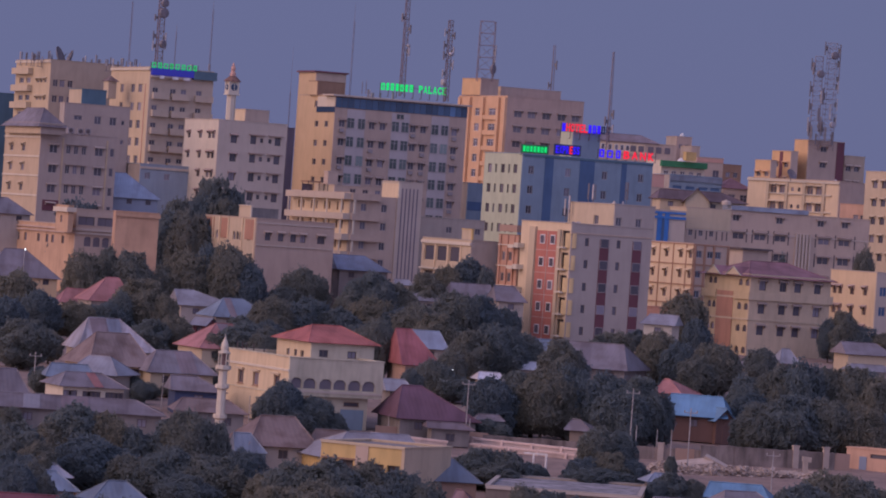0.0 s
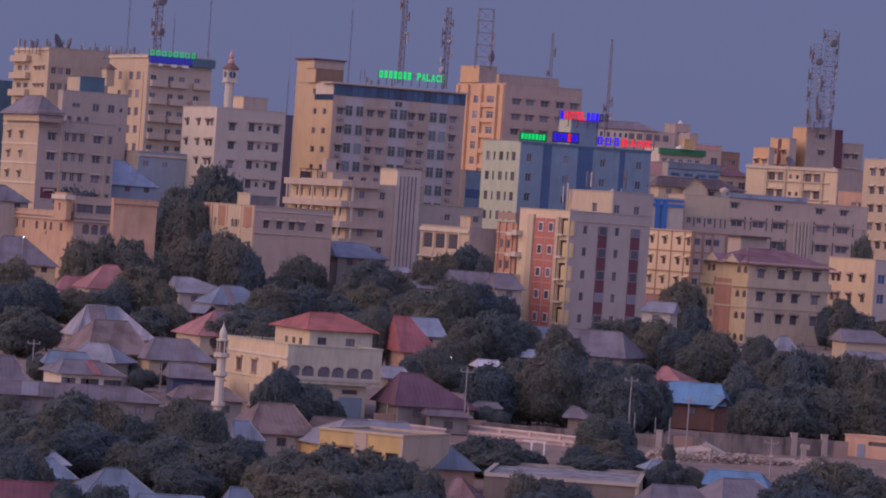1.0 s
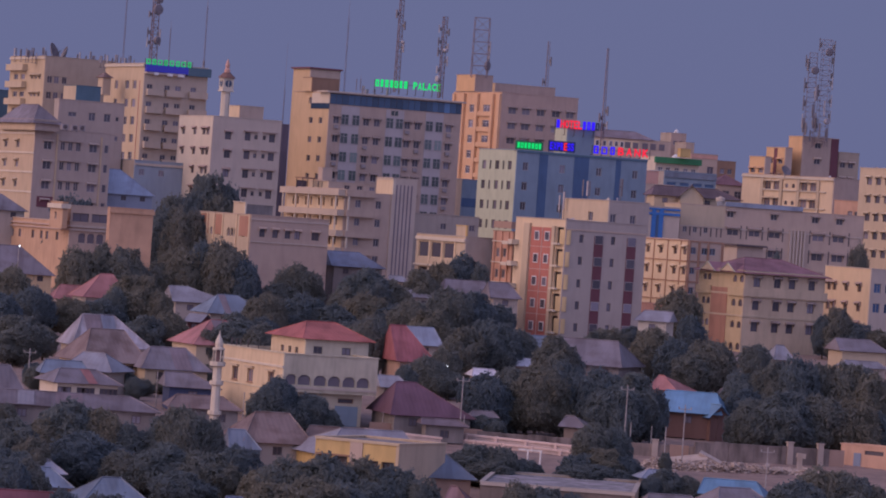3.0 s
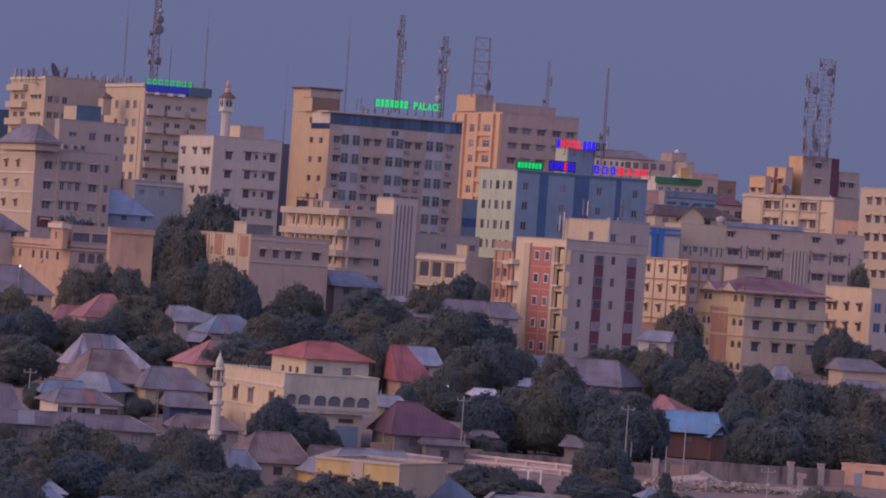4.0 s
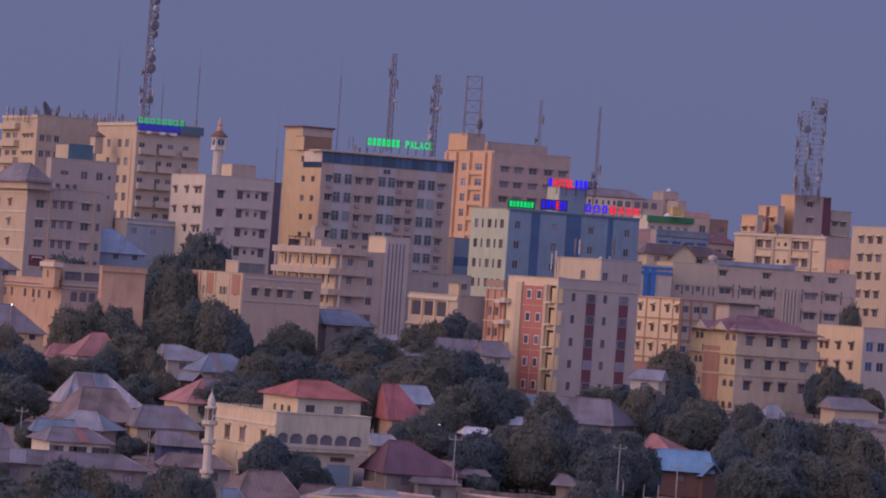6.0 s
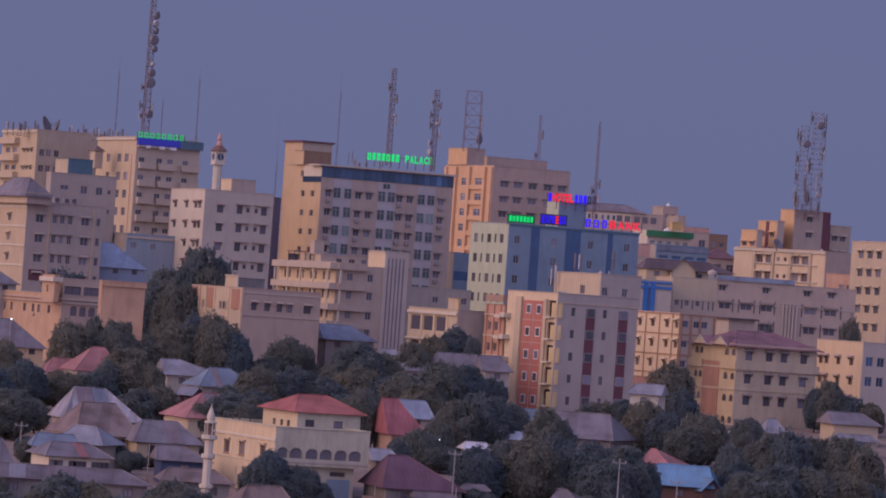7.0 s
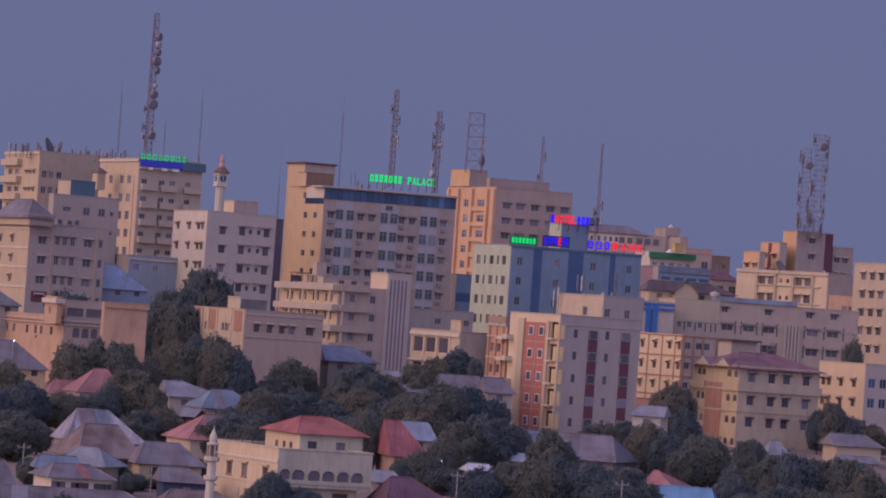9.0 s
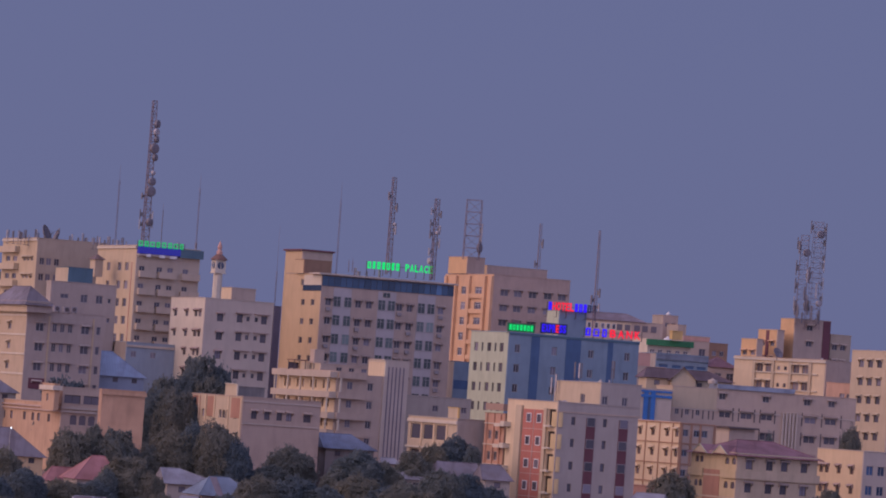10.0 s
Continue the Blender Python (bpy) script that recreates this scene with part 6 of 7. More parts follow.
house("long house with a weathered zinc roof", -35.69, 438.5, 8.28, 6, 18.33, 6.00, 2.54, 1.05, "hip", ZINC, CONCRETE, (-7.83, 6.83), patches=((0.25, 0.36, PALEZINC), (0.5, 0.68, ROSEZINC)))
house("shed with a mauve hipped roof", -42.75, 445.5, 8.70, 12, 4.50, 9.00, 2.65, 2.54, "hip", ZINC, CONCRETE, (-1.76, 1.42))
house("house with a wine red roof behind trees", -2.91, 525.0, 11.85, 14, 3.81, 9.00, 3.38, 3.61, "hip", REDWINE, TAN, (-2.26, -0.41))
house("house with a pale blue sheet roof", -1.44, 565.0, 13.30, 10, 3.50, 6.00, 2.79, 1.85, "hip", BLUEZINC, GREY, (-2.10, 1.43))
house("large house with a dark wine red roof", -0.77, 460.0, 9.51, 14, 7.87, 10.00, 2.14, 2.87, "hip", DARKWINE, CONCRETE, (-2.73, -0.71))
house("house with a pale grey roof behind the villa", -4.23, 489.0, 10.55, 10, 2.42, 6.00, 2.56, 0.97, "hip", PALEZINC, CONCRETE, (-1.56, 0.78))
house("low lean-to with a pale blue sheet roof", 1.55, 452.0, 9.10, 6, 3.81, 4.00, 1.43, 0.39, "hip", ROSEZINC, CONCRETE, (-2.22, 1.48))
house("long hall with a grey zinc roof", 19.05, 548.5, 12.70, -18, 10.35, 10.00, 2.85, 2.70, "hip", ZINC, CONCRETE, (-4.58, 3.50))
house("small house with a blue grey roof behind the hall", 13.40, 570.5, 13.49, 10, 2.29, 5.00, 2.71, 1.59, "hip", BLUEGREY, CONCRETE, (-1.45, 1.09))
house("small cream house with a zinc roof", 57.68, 615.5, 15.12, 14, 6.29, 6.00, 2.90, 1.34, "hip", ZINC, CREAM, (-3.25, 1.74), windows=False)
house("shed with a pale peaked roof", 45.52, 595.0, 14.38, 14, 2.00, 4.18, 2.35, 1.50, "hip", PALEZINC, GREY, (-0.46, 0.61))
house("low shed with a white sheet roof", 40.54, 580.5, 13.85, 10, 2.83, 4.00, 2.20, 0.82, "hip", PALEZINC, GREY, (-0.88, 1.11))
house("low shed with a bleached sheet roof", 56.15, 590.5, 14.21, 10, 5.01, 4.00, 2.14, 0.64, "hip", PALEZINC, GREY, (-2.40, 2.10))
house("house with a mauve roof between trees", 3.73, 642.0, 16.07, 12, 6.32, 7.00, 5.35, 1.97, "hip", ZINC, GREY, (-2.71, 3.04))
house("house with a pale mauve roof beside the tall building", 9.07, 636.0, 15.86, 12, 3.61, 6.00, 5.80, 1.81, "hip", ZINC, GREY, (-1.99, 1.02))
house("small house with a pale roof under the trees", -2.17, 640.0, 16.00, 12, 4.10, 5.00, 4.77, 0.89, "hip", PALEZINC, GREY, (-2.37, 0.90))
house("low white-roofed shed under the trees", -5.82, 655.0, 16.52, 8, 2.00, 3.00, 6.10, 0.60, "hip", PALEZINC, WHITE, (-1.24, 0.74))
house("house with a slate blue roof below the balconies", -13.25, 690.0, 17.72, 16, 7.55, 8.00, 6.29, 1.96, "hip", SLATEZINC, CONCRETE, (-4.12, 1.08))
house("house with a white roof edge among trees", 5.84, 518.0, 11.60, 10, 2.19, 4.00, 2.44, 0.63, "hip", WHITESHEET, GREY, (-1.05, 1.38))
house("small house with a bright roof among trees", 10.88, 541.0, 12.43, 10, 2.38, 4.00, 2.46, 0.66, "hip", WHITESHEET, GREY, (-0.62, 1.17))
house("low pale house between the tall buildings", 29.02, 594.0, 14.34, -12, 3.74, 6.00, 6.15, 1.11, "hip", PALEZINC, WHITE, (-1.59, 2.22))
house("house with a red roof among trees", 27.18, 509.0, 11.28, -30, 2.73, 4.00, 3.09, 1.20, "hip", FADEDRED, TAN, (-1.71, -1.10))
house("house with a bright blue gabled roof", 27.87, 479.0, 10.19, -10, 6.35, 7.00, 2.91, 1.83, "hip", BLUESHEET, RUSSET, (-2.92, 2.55))
house("porch with a small blue gabled roof", 30.04, 476.0, 10.09, -62, 2.00, 2.00, 2.87, 0.93, "gable", BLUESHEET, RUSSET)
house("small grey shed by the walled lot", 14.99, 454.0, 9.22, -20, 2.00, 2.00, 2.52, 0.69, "hip", ZINC, DRAB, (-1.18, -0.27), windows=False)
house("small mauve shed behind the low walls", 5.59, 460.0, 9.51, 5, 2.00, 3.00, 2.19, 0.39, "hip", ZINC, CONCRETE, (-1.07, 1.01), windows=False)
house("house with a pinkish weathered zinc roof", -14.81, 419.5, 7.13, 16, 5.84, 9.00, 2.71, 2.33, "hip", RUST, GREY, (-1.20, 2.02))
house("annex with a pink zinc roof", -9.11, 421.0, 7.22, 8, 3.76, 6.00, 2.51, 1.42, "hip", RUST, CONCRETE, (-1.81, 0.96))
house("low annex with a pale bluish roof", -16.91, 415.5, 6.89, 10, 2.00, 5.00, 2.32, 1.35, "hip", BLUEGREY, CONCRETE, (-1.35, 0.26))
house("house with a pale roof behind the yellow house", -6.70, 415.0, 6.86, 22, 9.03, 11.00, 2.49, 2.02, "hip", PALEZINC, YELLOW, (-1.23, 4.87))
house("annex with a pale blue sheet roof", 1.86, 403.0, 6.13, 10, 3.65, 6.00, 2.44, 1.72, "hip", BLUEGREY, TAN, (-1.41, -0.13), windows=False)
house("house with a bright blue roof by the lot", 27.75, 404.0, 6.19, -8, 4.95, 6.00, 2.46, 1.01, "hip", BLUESHEET, CONCRETE, (-2.75, 1.94))
house("house with a dull grey sheet roof", 26.82, 387.5, 5.46, 18, 5.65, 8.00, 2.59, 1.80, "hip", ZINC, NAVY, (-1.58, 1.32))
house("house with a plain mauve sheet roof", 20.75, 377.0, 5.04, 10, 5.40, 8.00, 2.61, 1.79, "hip", ZINC, CONCRETE, (-1.99, 1.65))
house("porch with a small bluish gabled roof", 22.95, 385.5, 5.38, 60, 2.00, 2.00, 2.18, 0.35, "gable", BLUEGREY, CONCRETE)
house("small house with a blue-white roof", 20.95, 414.0, 6.80, 10, 2.00, 3.00, 2.26, 0.55, "hip", BLUEZINC, CONCRETE, (-0.47, 0.58))
house("house with a faded red sheet roof", -31.54, 348.5, 3.92, 6, 5.69, 7.00, 2.58, 1.32, "hip", WINE, CONCRETE, (-3.20, 3.15))
house("house with a bluish hipped roof and a wing", -24.67, 357.0, 4.25, 14, 5.70, 9.00, 2.59, 1.97, "hip", BLUEGREY, CONCRETE, (-0.64, 0.83))
house("low wing with a bluish sheet roof", -19.00, 349.0, 3.94, 8, 6.08, 6.00, 2.45, 1.15, "hip", BLUEGREY, CONCRETE, (-3.24, 1.87))
house("house with a pale roof behind dense trees", -30.68, 370.0, 4.77, 14, 2.40, 6.00, 2.56, 1.18, "hip", BLUEGREY, CONCRETE, (-0.57, 0.19))
house("small house with a pale roof end among trees", -31.53, 379.5, 5.14, 14, 2.00, 2.00, 2.74, 0.69, "hip", PALEZINC, CONCRETE, (-0.39, 0.10))
house("small house with a dull blue roof among trees", -14.44, 354.5, 4.15, 10, 2.00, 5.00, 2.63, 1.35, "hip", SLATEZINC, CONCRETE, (-0.90, 0.36))
house("small house with a dull rusty red roof", 3.35, 375.5, 4.98, -18, 2.00, 2.00, 2.77, 1.21, "hip", RUSTRED, CONCRETE, (-1.09, -0.54), windows=False)
house("house with a low brown hipped roof on the slope", 40.21, 730.0, 19.09, 8, 13.91, 7.00, 19.48, 1.36, "hip", BROWNSHEET, CREAM, (-6.36, 3.96))
house("porch with a brown gable end over a cream wall", 39.58, 724, 18.89, 90, 3.00, 3.87, 19.59, 1.80, "gable", BROWNSHEET, CREAM, windows=False)


def foreground_blocks():
    b = Block("house_block", "yellow flat-roofed house with parapet", -2.3, 394.09, 5.72, 62, 8.7, 8.39, 5.51, OLIVE, YELLOW, parapet=0.1)
    b.slab("S", "band", 0, b.L, b.h - 0.12, b.h + 0.06, 0.1, CREAM)
    b.slab("S", "pier", b.L * 0.42, b.L * 0.57, 0.1, b.h - 0.1, 0.08, MAUVE)
    # the dark interior box shows through these openings as shade
    for u0, u1, drop in ((0.3, 1.6, 1.45), (1.9, 3.3, 1.45), (4.9, 6.4, 1.6), (6.7, 8.0, 1.6)):
        b.opening("S", u0, u1, 1.6, b.h - drop)
    b.slab("S", "lintel", 0.1, 3.5, b.h - 1.45, b.h - 1.3, 0.12, BROWN, "brown lintel")
    b.done()
    c = Block("house_block", "long flat-roofed house with broken concrete roof", 18.58, 396.04, 5.79, 86, 20.47, 13.62, 2.53, OLIVE, DRAB, parapet=0.1)
    c.slab("S", "band", 0, c.L, c.h - 0.22, c.h + 0.03, 0.16, PALE)
    c.done(roof=WEATHERED, cap=GREY)
    d = Block("hut", "small pink hut with a doorway beside the walled lot", 46.46, 454.55, 9.25, 60, 2.78, 5.25, 2.19, APRICOT, APRICOT, parapet=0.2)
    d.windows("S", [d.L * 0.14], [d.h - 0.55], d.L * 0.19, 0.42, trim=DARKTRIM, cross=False)
    d.windows("S", [d.L * 0.70], [d.h - 0.65], d.L * 0.40, 0.42, trim=DARKTRIM, cross=False)
    d.slab("S", "door", d.L * 0.28, d.L * 0.43, 0, d.h - 0.75, 0.05, SLATE, "grey metal door")
    d.done()


foreground_blocks()


# ---- the walled lot with its rubble ----
def yard_wall(label, a, b, h, mat, piers=(), group="yard walls"):
    a, b = Vector(a), Vector(b)
    root = tagged(new("yard_wall"), label, "wall", group=group)
    turn = math.degrees(math.atan2(b.y - a.y, b.x - a.x))
    root.matrix_basis = pose(a.x, a.y, a.z, 0, 0, turn)
    n = (b - a).length
    rng = random.Random(int(a.x * 10))
    u = 0.0
    while u < n - 0.01:
        w = min(rng.uniform(1.6, 3.2), n - u)
        part("panel", boxes((u + 0.01, u + w - 0.01, rng.uniform(0, 0.05), 0.22, -0.6, h * rng.uniform(0.9, 1.0))), rng.choice((mat, mat, mat, TAN)), root)
        u += w
    for f in piers:
        u = n * f
        part("pier", boxes((u - 0.3, u + 0.3, -0.15, 0.4, -0.5, h + 0.3), (u - 0.36, u + 0.36, -0.21, 0.46, h + 0.3, h + 0.42)), RUBBLE, root, "stone gate pier")
    return root


yard_wall("long weathered concrete yard wall", (26.78, 451, 9.04), (42.06, 454.5, 9.25), 2.0, STAINED, (0.634, 0.838))
yard_wall("weathered concrete yard wall", (5.02, 452.5, 9.13), (26.83, 452, 9.1), 1.3, STAINED, (0.675, 0.818))
yard_wall("low mauve yard wall behind the lot", (-5.8, 455, 9.28), (5.6, 455.5, 9.31), 1.2, TAN)


def low_walls():
    # long low garden walls with pale copings, one behind the other
    a, b = Vector((1.06, 451.5, 9.07)), Vector((15.85, 446.0, 8.73))
    turn = math.degrees(math.atan2(b.y - a.y, b.x - a.x))
    n = (b - a).length
    fall = math.degrees(math.asin((a.z - b.z) / n))
    for off, h, k in ((0.0, 0.55, 0.96), (1.6, 0.95, 1.0)):
        root = tagged(new("garden_wall"), "long low pinkish wall with a pale coping", "wall", group="low garden walls")
        root.matrix_basis = pose(*a, 0, fall, turn) @ pose(0, off, off * 0.06)
        part("wall", boxes((0, n * k, 0, 0.25, -0.5, h - 0.18)), PALEPINK, root)
        part("coping", boxes((-0.1, n * k + 0.1, -0.12, 0.37, h - 0.179, h)), LIMEWASH, root, "pale pink coping")
        for i in range(5):
            part("pier", boxes((n * k * i / 5 + 0.8 + off, n * k * i / 5 + 1.05 + off, -0.16, 0.39, -0.5, h + 0.04)), LIMEWASH, root, "pale wall pier")
    root = tagged(new("garden_wall"), "low pinkish wall beside the wine red house", "wall", group="low garden walls")
    root.matrix_basis = pose(-6.10, 446.5, 8.95, 0, 2.8, 0)
    part("wall", boxes((0, 7.53, 0, 0.25, -0.5, 1.00)), PALEPINK, root)
    part("coping", boxes((-0.1, 7.63, -0.1, 0.35, 1.00, 1.20)), LIMEWASH, root, "pale pink coping")
    g = tagged(new("gate_frame"), "white painted gate frame of two posts and beam", "gate")
    g.matrix_basis = pose(9.79, 437, 8.19, 0, 0, turn)
    part("post", boxes((0, 0.16, 0, 0.16, -0.2, 1.3)), WHITETRIM, g)
    part("post", boxes((1.3, 1.46, 0, 0.16, -0.2, 1.3)), WHITETRIM, g)
    part("beam", boxes((-0.9, 1.5, 0, 0.16, 1.301, 1.45)), WHITETRIM, g)


low_walls()


def rubble_heap():
    rng = random.Random(5)
    a, b = Vector((21.88, 442, 8.49)), Vector((38.62, 447, 8.79))
    root = tagged(new("rubble"), "heap of broken pale coral stone and rubble", "rubble", kind="stuff")
    bm = bmesh.new()
    for i in range(1900):
        f = rng.random()
        p = a.lerp(b, f) + Vector((rng.uniform(-0.8, 0.8), rng.uniform(-2.5, 3.5), 0))
        s = rng.uniform(0.05, 0.19) * (2.2 if i % 23 == 0 else 1)
        z = ground_z(p.y) + rng.random() ** 2 * 0.95 * math.exp(-((p.y - a.y - 0.5) / 2.2) ** 2)
        box_into(bm, -s, s, -s * 0.7, s * 0.7, -s * 0.4, s * 0.4, pose(p.x, p.y, z, rng.uniform(-40, 40), rng.uniform(-40, 40), rng.uniform(0, 180)))
    part("stones", bm, RUBBLE, root)
    fs = tagged(new("fallen_slab"), "broken pale concrete slab leaning on rubble", "slab")
    fs.matrix_basis = pose(26.21, 447.5, 8.82)
    part("slab", boxes((-2.0, 1.6, -1.0, 0.6, 0, 0.24)), RUBBLE, fs, m=pose(0, 0, 0.45, 18, -9, 5))
    part("slab", boxes((-0.9, 1.5, -0.5, 0.5, 0, 0.22)), RUBBLE, fs, m=pose(1.7, 0.2, 0.75, 10, 24, -12))
    bp = tagged(new("broken_post"), "broken pale gate post standing in rubble", "post")
    bp.matrix_basis = pose(37.07, 448, 8.86)
    part("post", boxes((-0.25, 0.25, -0.25, 0.25, -0.3, 1.3)), RUBBLE, bp)
    part("cap", boxes((-0.5, 0.4, -0.3, 0.3, 1.28, 1.75)), RUBBLE, bp, m=pose(0, 0, 0, 0, 6, 0))


rubble_heap()


# ---- street poles ----
def pole(label, x, y, z, h, arm=True, lamp=False):
    root = tagged(new("utility_pole"), label, "pole", group="street poles")
    root.matrix_basis = pose(x, y, z)
    bm = bmesh.new()
    tube_into(bm, (0, 0, -0.3), (0, 0, h), 0.07, 0.045, 8)
    part("shaft", bm, TRIM, root)
    if arm:
        part("crossarm", boxes((-0.65, 0.65, -0.035, 0.035, h - 0.5, h - 0.43)), TRIM, root)
        for u in (-0.6, 0.0, 0.6):
            part("insulator", lathe([(0.05, 0), (0.07, 0.1), (0.03, 0.2)], 6), TRIM, root, m=pose(u, 0, h - 0.42))
    if lamp:
        part("lamp_head", lathe([(0.03, -0.11), (0.08, -0.06), (0.08, 0.06), (0.03, 0.11)], 10), LAMPWHITE, root, "glowing white lamp", m=pose(0.1, -0.2, h - 0.2))


for spec in ((19.22, 440.0, 8.37, 8.07), (3.28, 453.0, 9.16, 6.58), (-42.46, 478.0, 10.16, 4.57), (25.14, 443.5, 8.58, 6.21), (32.15, 425.5, 7.49, 4.44)):
    pole("tall pale utility pole with a crossarm", *spec)
for spec in ((-28.28, 469.0, 9.83, 3.76), (-18.83, 461.0, 9.54, 2.77), (-15.44, 433.5, 7.98, 2.4), (-2.43, 465.5, 9.71, 3.6), (-4.52, 456.5, 9.37, 2.11), (23.19, 439.5, 8.34, 4.33), (20.46, 455.0, 9.28, 2.99), (-39.57, 438.5, 8.28, 2.66), (22.76, 459.0, 9.47, 2.39), (3.63, 451.0, 9.04, 2.95)):
    pole("thin bare street pole", *spec, arm=False)
for spec in ((16.3, 440, 8.37, 3.7), (1.67, 512, 11.38, 3.67), (-55.53, 598, 14.49, 10)):
    pole("short pole with a lit white lamp", *spec, arm=False, lamp=True)


# ---- trees ----
def tree_model(seed, h=7.0, r=3.6):
    """A short forked trunk and a crown of boughs, each bough a dome of small leaf tufts."""
    rng = random.Random(seed)
    root = tagged(new("tree"), "broad dark green tree with a dense crown", "tree", group="town trees")
    bm = bmesh.new()
    fork = h * 0.24
    tube_into(bm, (0, 0, -0.4), (0.1, 0, fork), 0.28, 0.2, 8)
    for i in range(6):
        a = math.tau * i / 6 + rng.uniform(-0.3, 0.3)
        e = Vector((math.cos(a) * r * rng.uniform(0.35, 0.6), math.sin(a) * r * rng.uniform(0.35, 0.6), h * rng.uniform(0.5, 0.75)))
        tube_into(bm, (0.1, 0, fork - 0.1), e, 0.15, 0.05, 6)
    part("trunk", bm, BARK, root)
    verts, faces = [], []

    def unit():
        v = Vector((rng.gauss(0, 1), rng.gauss(0, 1), rng.gauss(0, 1)))
        return v.normalized() if v.length > 1e-3 else Vector((0, 0, 1))

    def leaf(p, out, s, spread):
        n = (out + unit() * spread).normalized()
        t = (Matrix.Rotation(rng.uniform(0, math.tau), 3, n) @ n.orthogonal().normalized()) * s
        b = n.cross(t)
        i0 = len(verts)
        verts.extend([p - t + b * 0.8, p - t - b * 0.8, p + t * 1.2])
        faces.append((i0, i0 + 1, i0 + 2))

    heart = Vector((0, 0, h * 0.44))
    shift = Vector((seed * 3.1, seed * 1.7, seed * 0.9))

    def shell(d, deep=1.0):
        """The crown's skin in the direction d: an uneven dome, with shallow boughs."""
        k = 0.85 + 0.32 * noise.noise(d * 1.7 + shift) + 0.13 * noise.noise(d * 4.3 + shift)
        q = heart + Vector((d.x * r, d.y * r, d.z * h * (0.56 if d.z > 0 else 0.42))) * k * deep
        q.z = min(q.z, h - 0.12)
        return q

    for i in range(1250):
        d = unit()
        q = shell(d, rng.uniform(0.93, 1.04))
        tuft = rng.uniform(0.08, 0.24)
        for k in range(9):
            e = (unit() + d * 0.5).normalized()
            leaf(q + e * tuft * rng.uniform(0.3, 1.0), (e * 0.5 + d).normalized(), rng.uniform(0.06, 0.12), 1.3)
    for i in range(3400):
        d = unit()
        leaf(shell(d, rng.uniform(0.95, 1.0)), d, rng.uniform(0.11, 0.2), 1.2)
    # sprigs that break the outline
    for i in range(110):
        d = unit()
        q = shell(d, rng.uniform(1.05, 1.15))
        for k in range(7):
            leaf(q + unit() * rng.uniform(0.05, 0.3), d, rng.uniform(0.06, 0.11), 1.3)
    for i in range(420):
        d = unit()
        leaf(shell(d, rng.uniform(0.78, 0.88)), d, 0.6, 0.3)
    # the crown reaches its full height and width
    top = sorted(v.z for v in verts)[-60]
    wide = sorted(math.hypot(v.x, v.y) for v in verts)[int(len(verts) * 0.93)]
    for v in verts:
        v.x, v.y, v.z = v.x * r / wide, v.y * r / wide, v.z * h / top
    data = bpy.data.meshes.new("crown")
    data.from_pydata([tuple(v) for v in verts], [], faces)
    data.materials.append(LEAF)
    part("crown", data, None, root)
    return root


MODELS = [tree_model(s, 7.0, r) for s, r in ((11, 3.6), (12, 3.2), (13, 4.2), (14, 3.5), (15, 3.9))]
USED = set()
COUNT = iter(range(1000))


def tree(x, y, h, r):
    i = next(COUNT)
    z = ground_z(y)
    base = MODELS[i % len(MODELS)]
    rr = (3.6, 3.2, 4.2, 3.5, 3.9)[i % len(MODELS)]
    m = pose(x, y, z, 0, 0, (i * 77) % 360) @ Matrix.Diagonal((r / rr, r / rr, h / 7.0, 1))
    if i % len(MODELS) in USED:
        t = base
        t = copy_thing(t, m @ Matrix.Diagonal((1 / base.scale.x, 1 / base.scale.y, 1 / base.scale.z, 1)))
    else:
        USED.add(i % len(MODELS))
        base.matrix_basis = m


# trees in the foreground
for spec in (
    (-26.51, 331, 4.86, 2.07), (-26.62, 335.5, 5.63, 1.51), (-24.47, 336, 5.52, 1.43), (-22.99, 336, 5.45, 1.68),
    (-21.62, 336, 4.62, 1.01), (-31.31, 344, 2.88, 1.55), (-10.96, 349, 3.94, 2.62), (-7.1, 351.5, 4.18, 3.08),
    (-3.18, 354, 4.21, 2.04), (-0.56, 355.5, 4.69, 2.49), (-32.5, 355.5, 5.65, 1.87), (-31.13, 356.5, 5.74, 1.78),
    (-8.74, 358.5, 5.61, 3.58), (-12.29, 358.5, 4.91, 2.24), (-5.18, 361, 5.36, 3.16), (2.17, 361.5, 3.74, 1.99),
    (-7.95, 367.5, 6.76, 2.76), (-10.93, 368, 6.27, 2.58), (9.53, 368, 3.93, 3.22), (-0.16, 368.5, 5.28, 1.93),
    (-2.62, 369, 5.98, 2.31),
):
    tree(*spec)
# trees by the yellow house
for spec in (
    (-4.98, 369.5, 6.51, 2.31), (-34.73, 374, 4.91, 3.27), (-19.94, 375, 3.75, 2.81), (-32.64, 375.5, 3.18, 1.88),
    (27.58, 375.5, 3.66, 2.35), (-13.48, 377, 4.25, 1.88), (8.15, 378, 4.69, 1.8), (10.42, 378.5, 4.23, 1.99),
    (12.5, 379, 3.85, 1.99), (-33.11, 380, 5.22, 1.9), (-16.74, 381, 4.13, 1.9), (33.13, 381, 4.64, 3.81),
    (-18.5, 381.5, 4.92, 2.86), (37.03, 381.5, 4.29, 2.86), (-21.96, 383, 5.26, 3.35), (-35.3, 383.5, 6.45, 2.88),
    (-25.43, 385.5, 4.22, 2.89), (29.58, 385.5, 3.94, 2.41), (-15.93, 387.5, 5.2, 2.13), (-29.1, 388, 5.3, 3.88),
    (32.27, 392, 5.11, 2.65),
):
    tree(*spec)
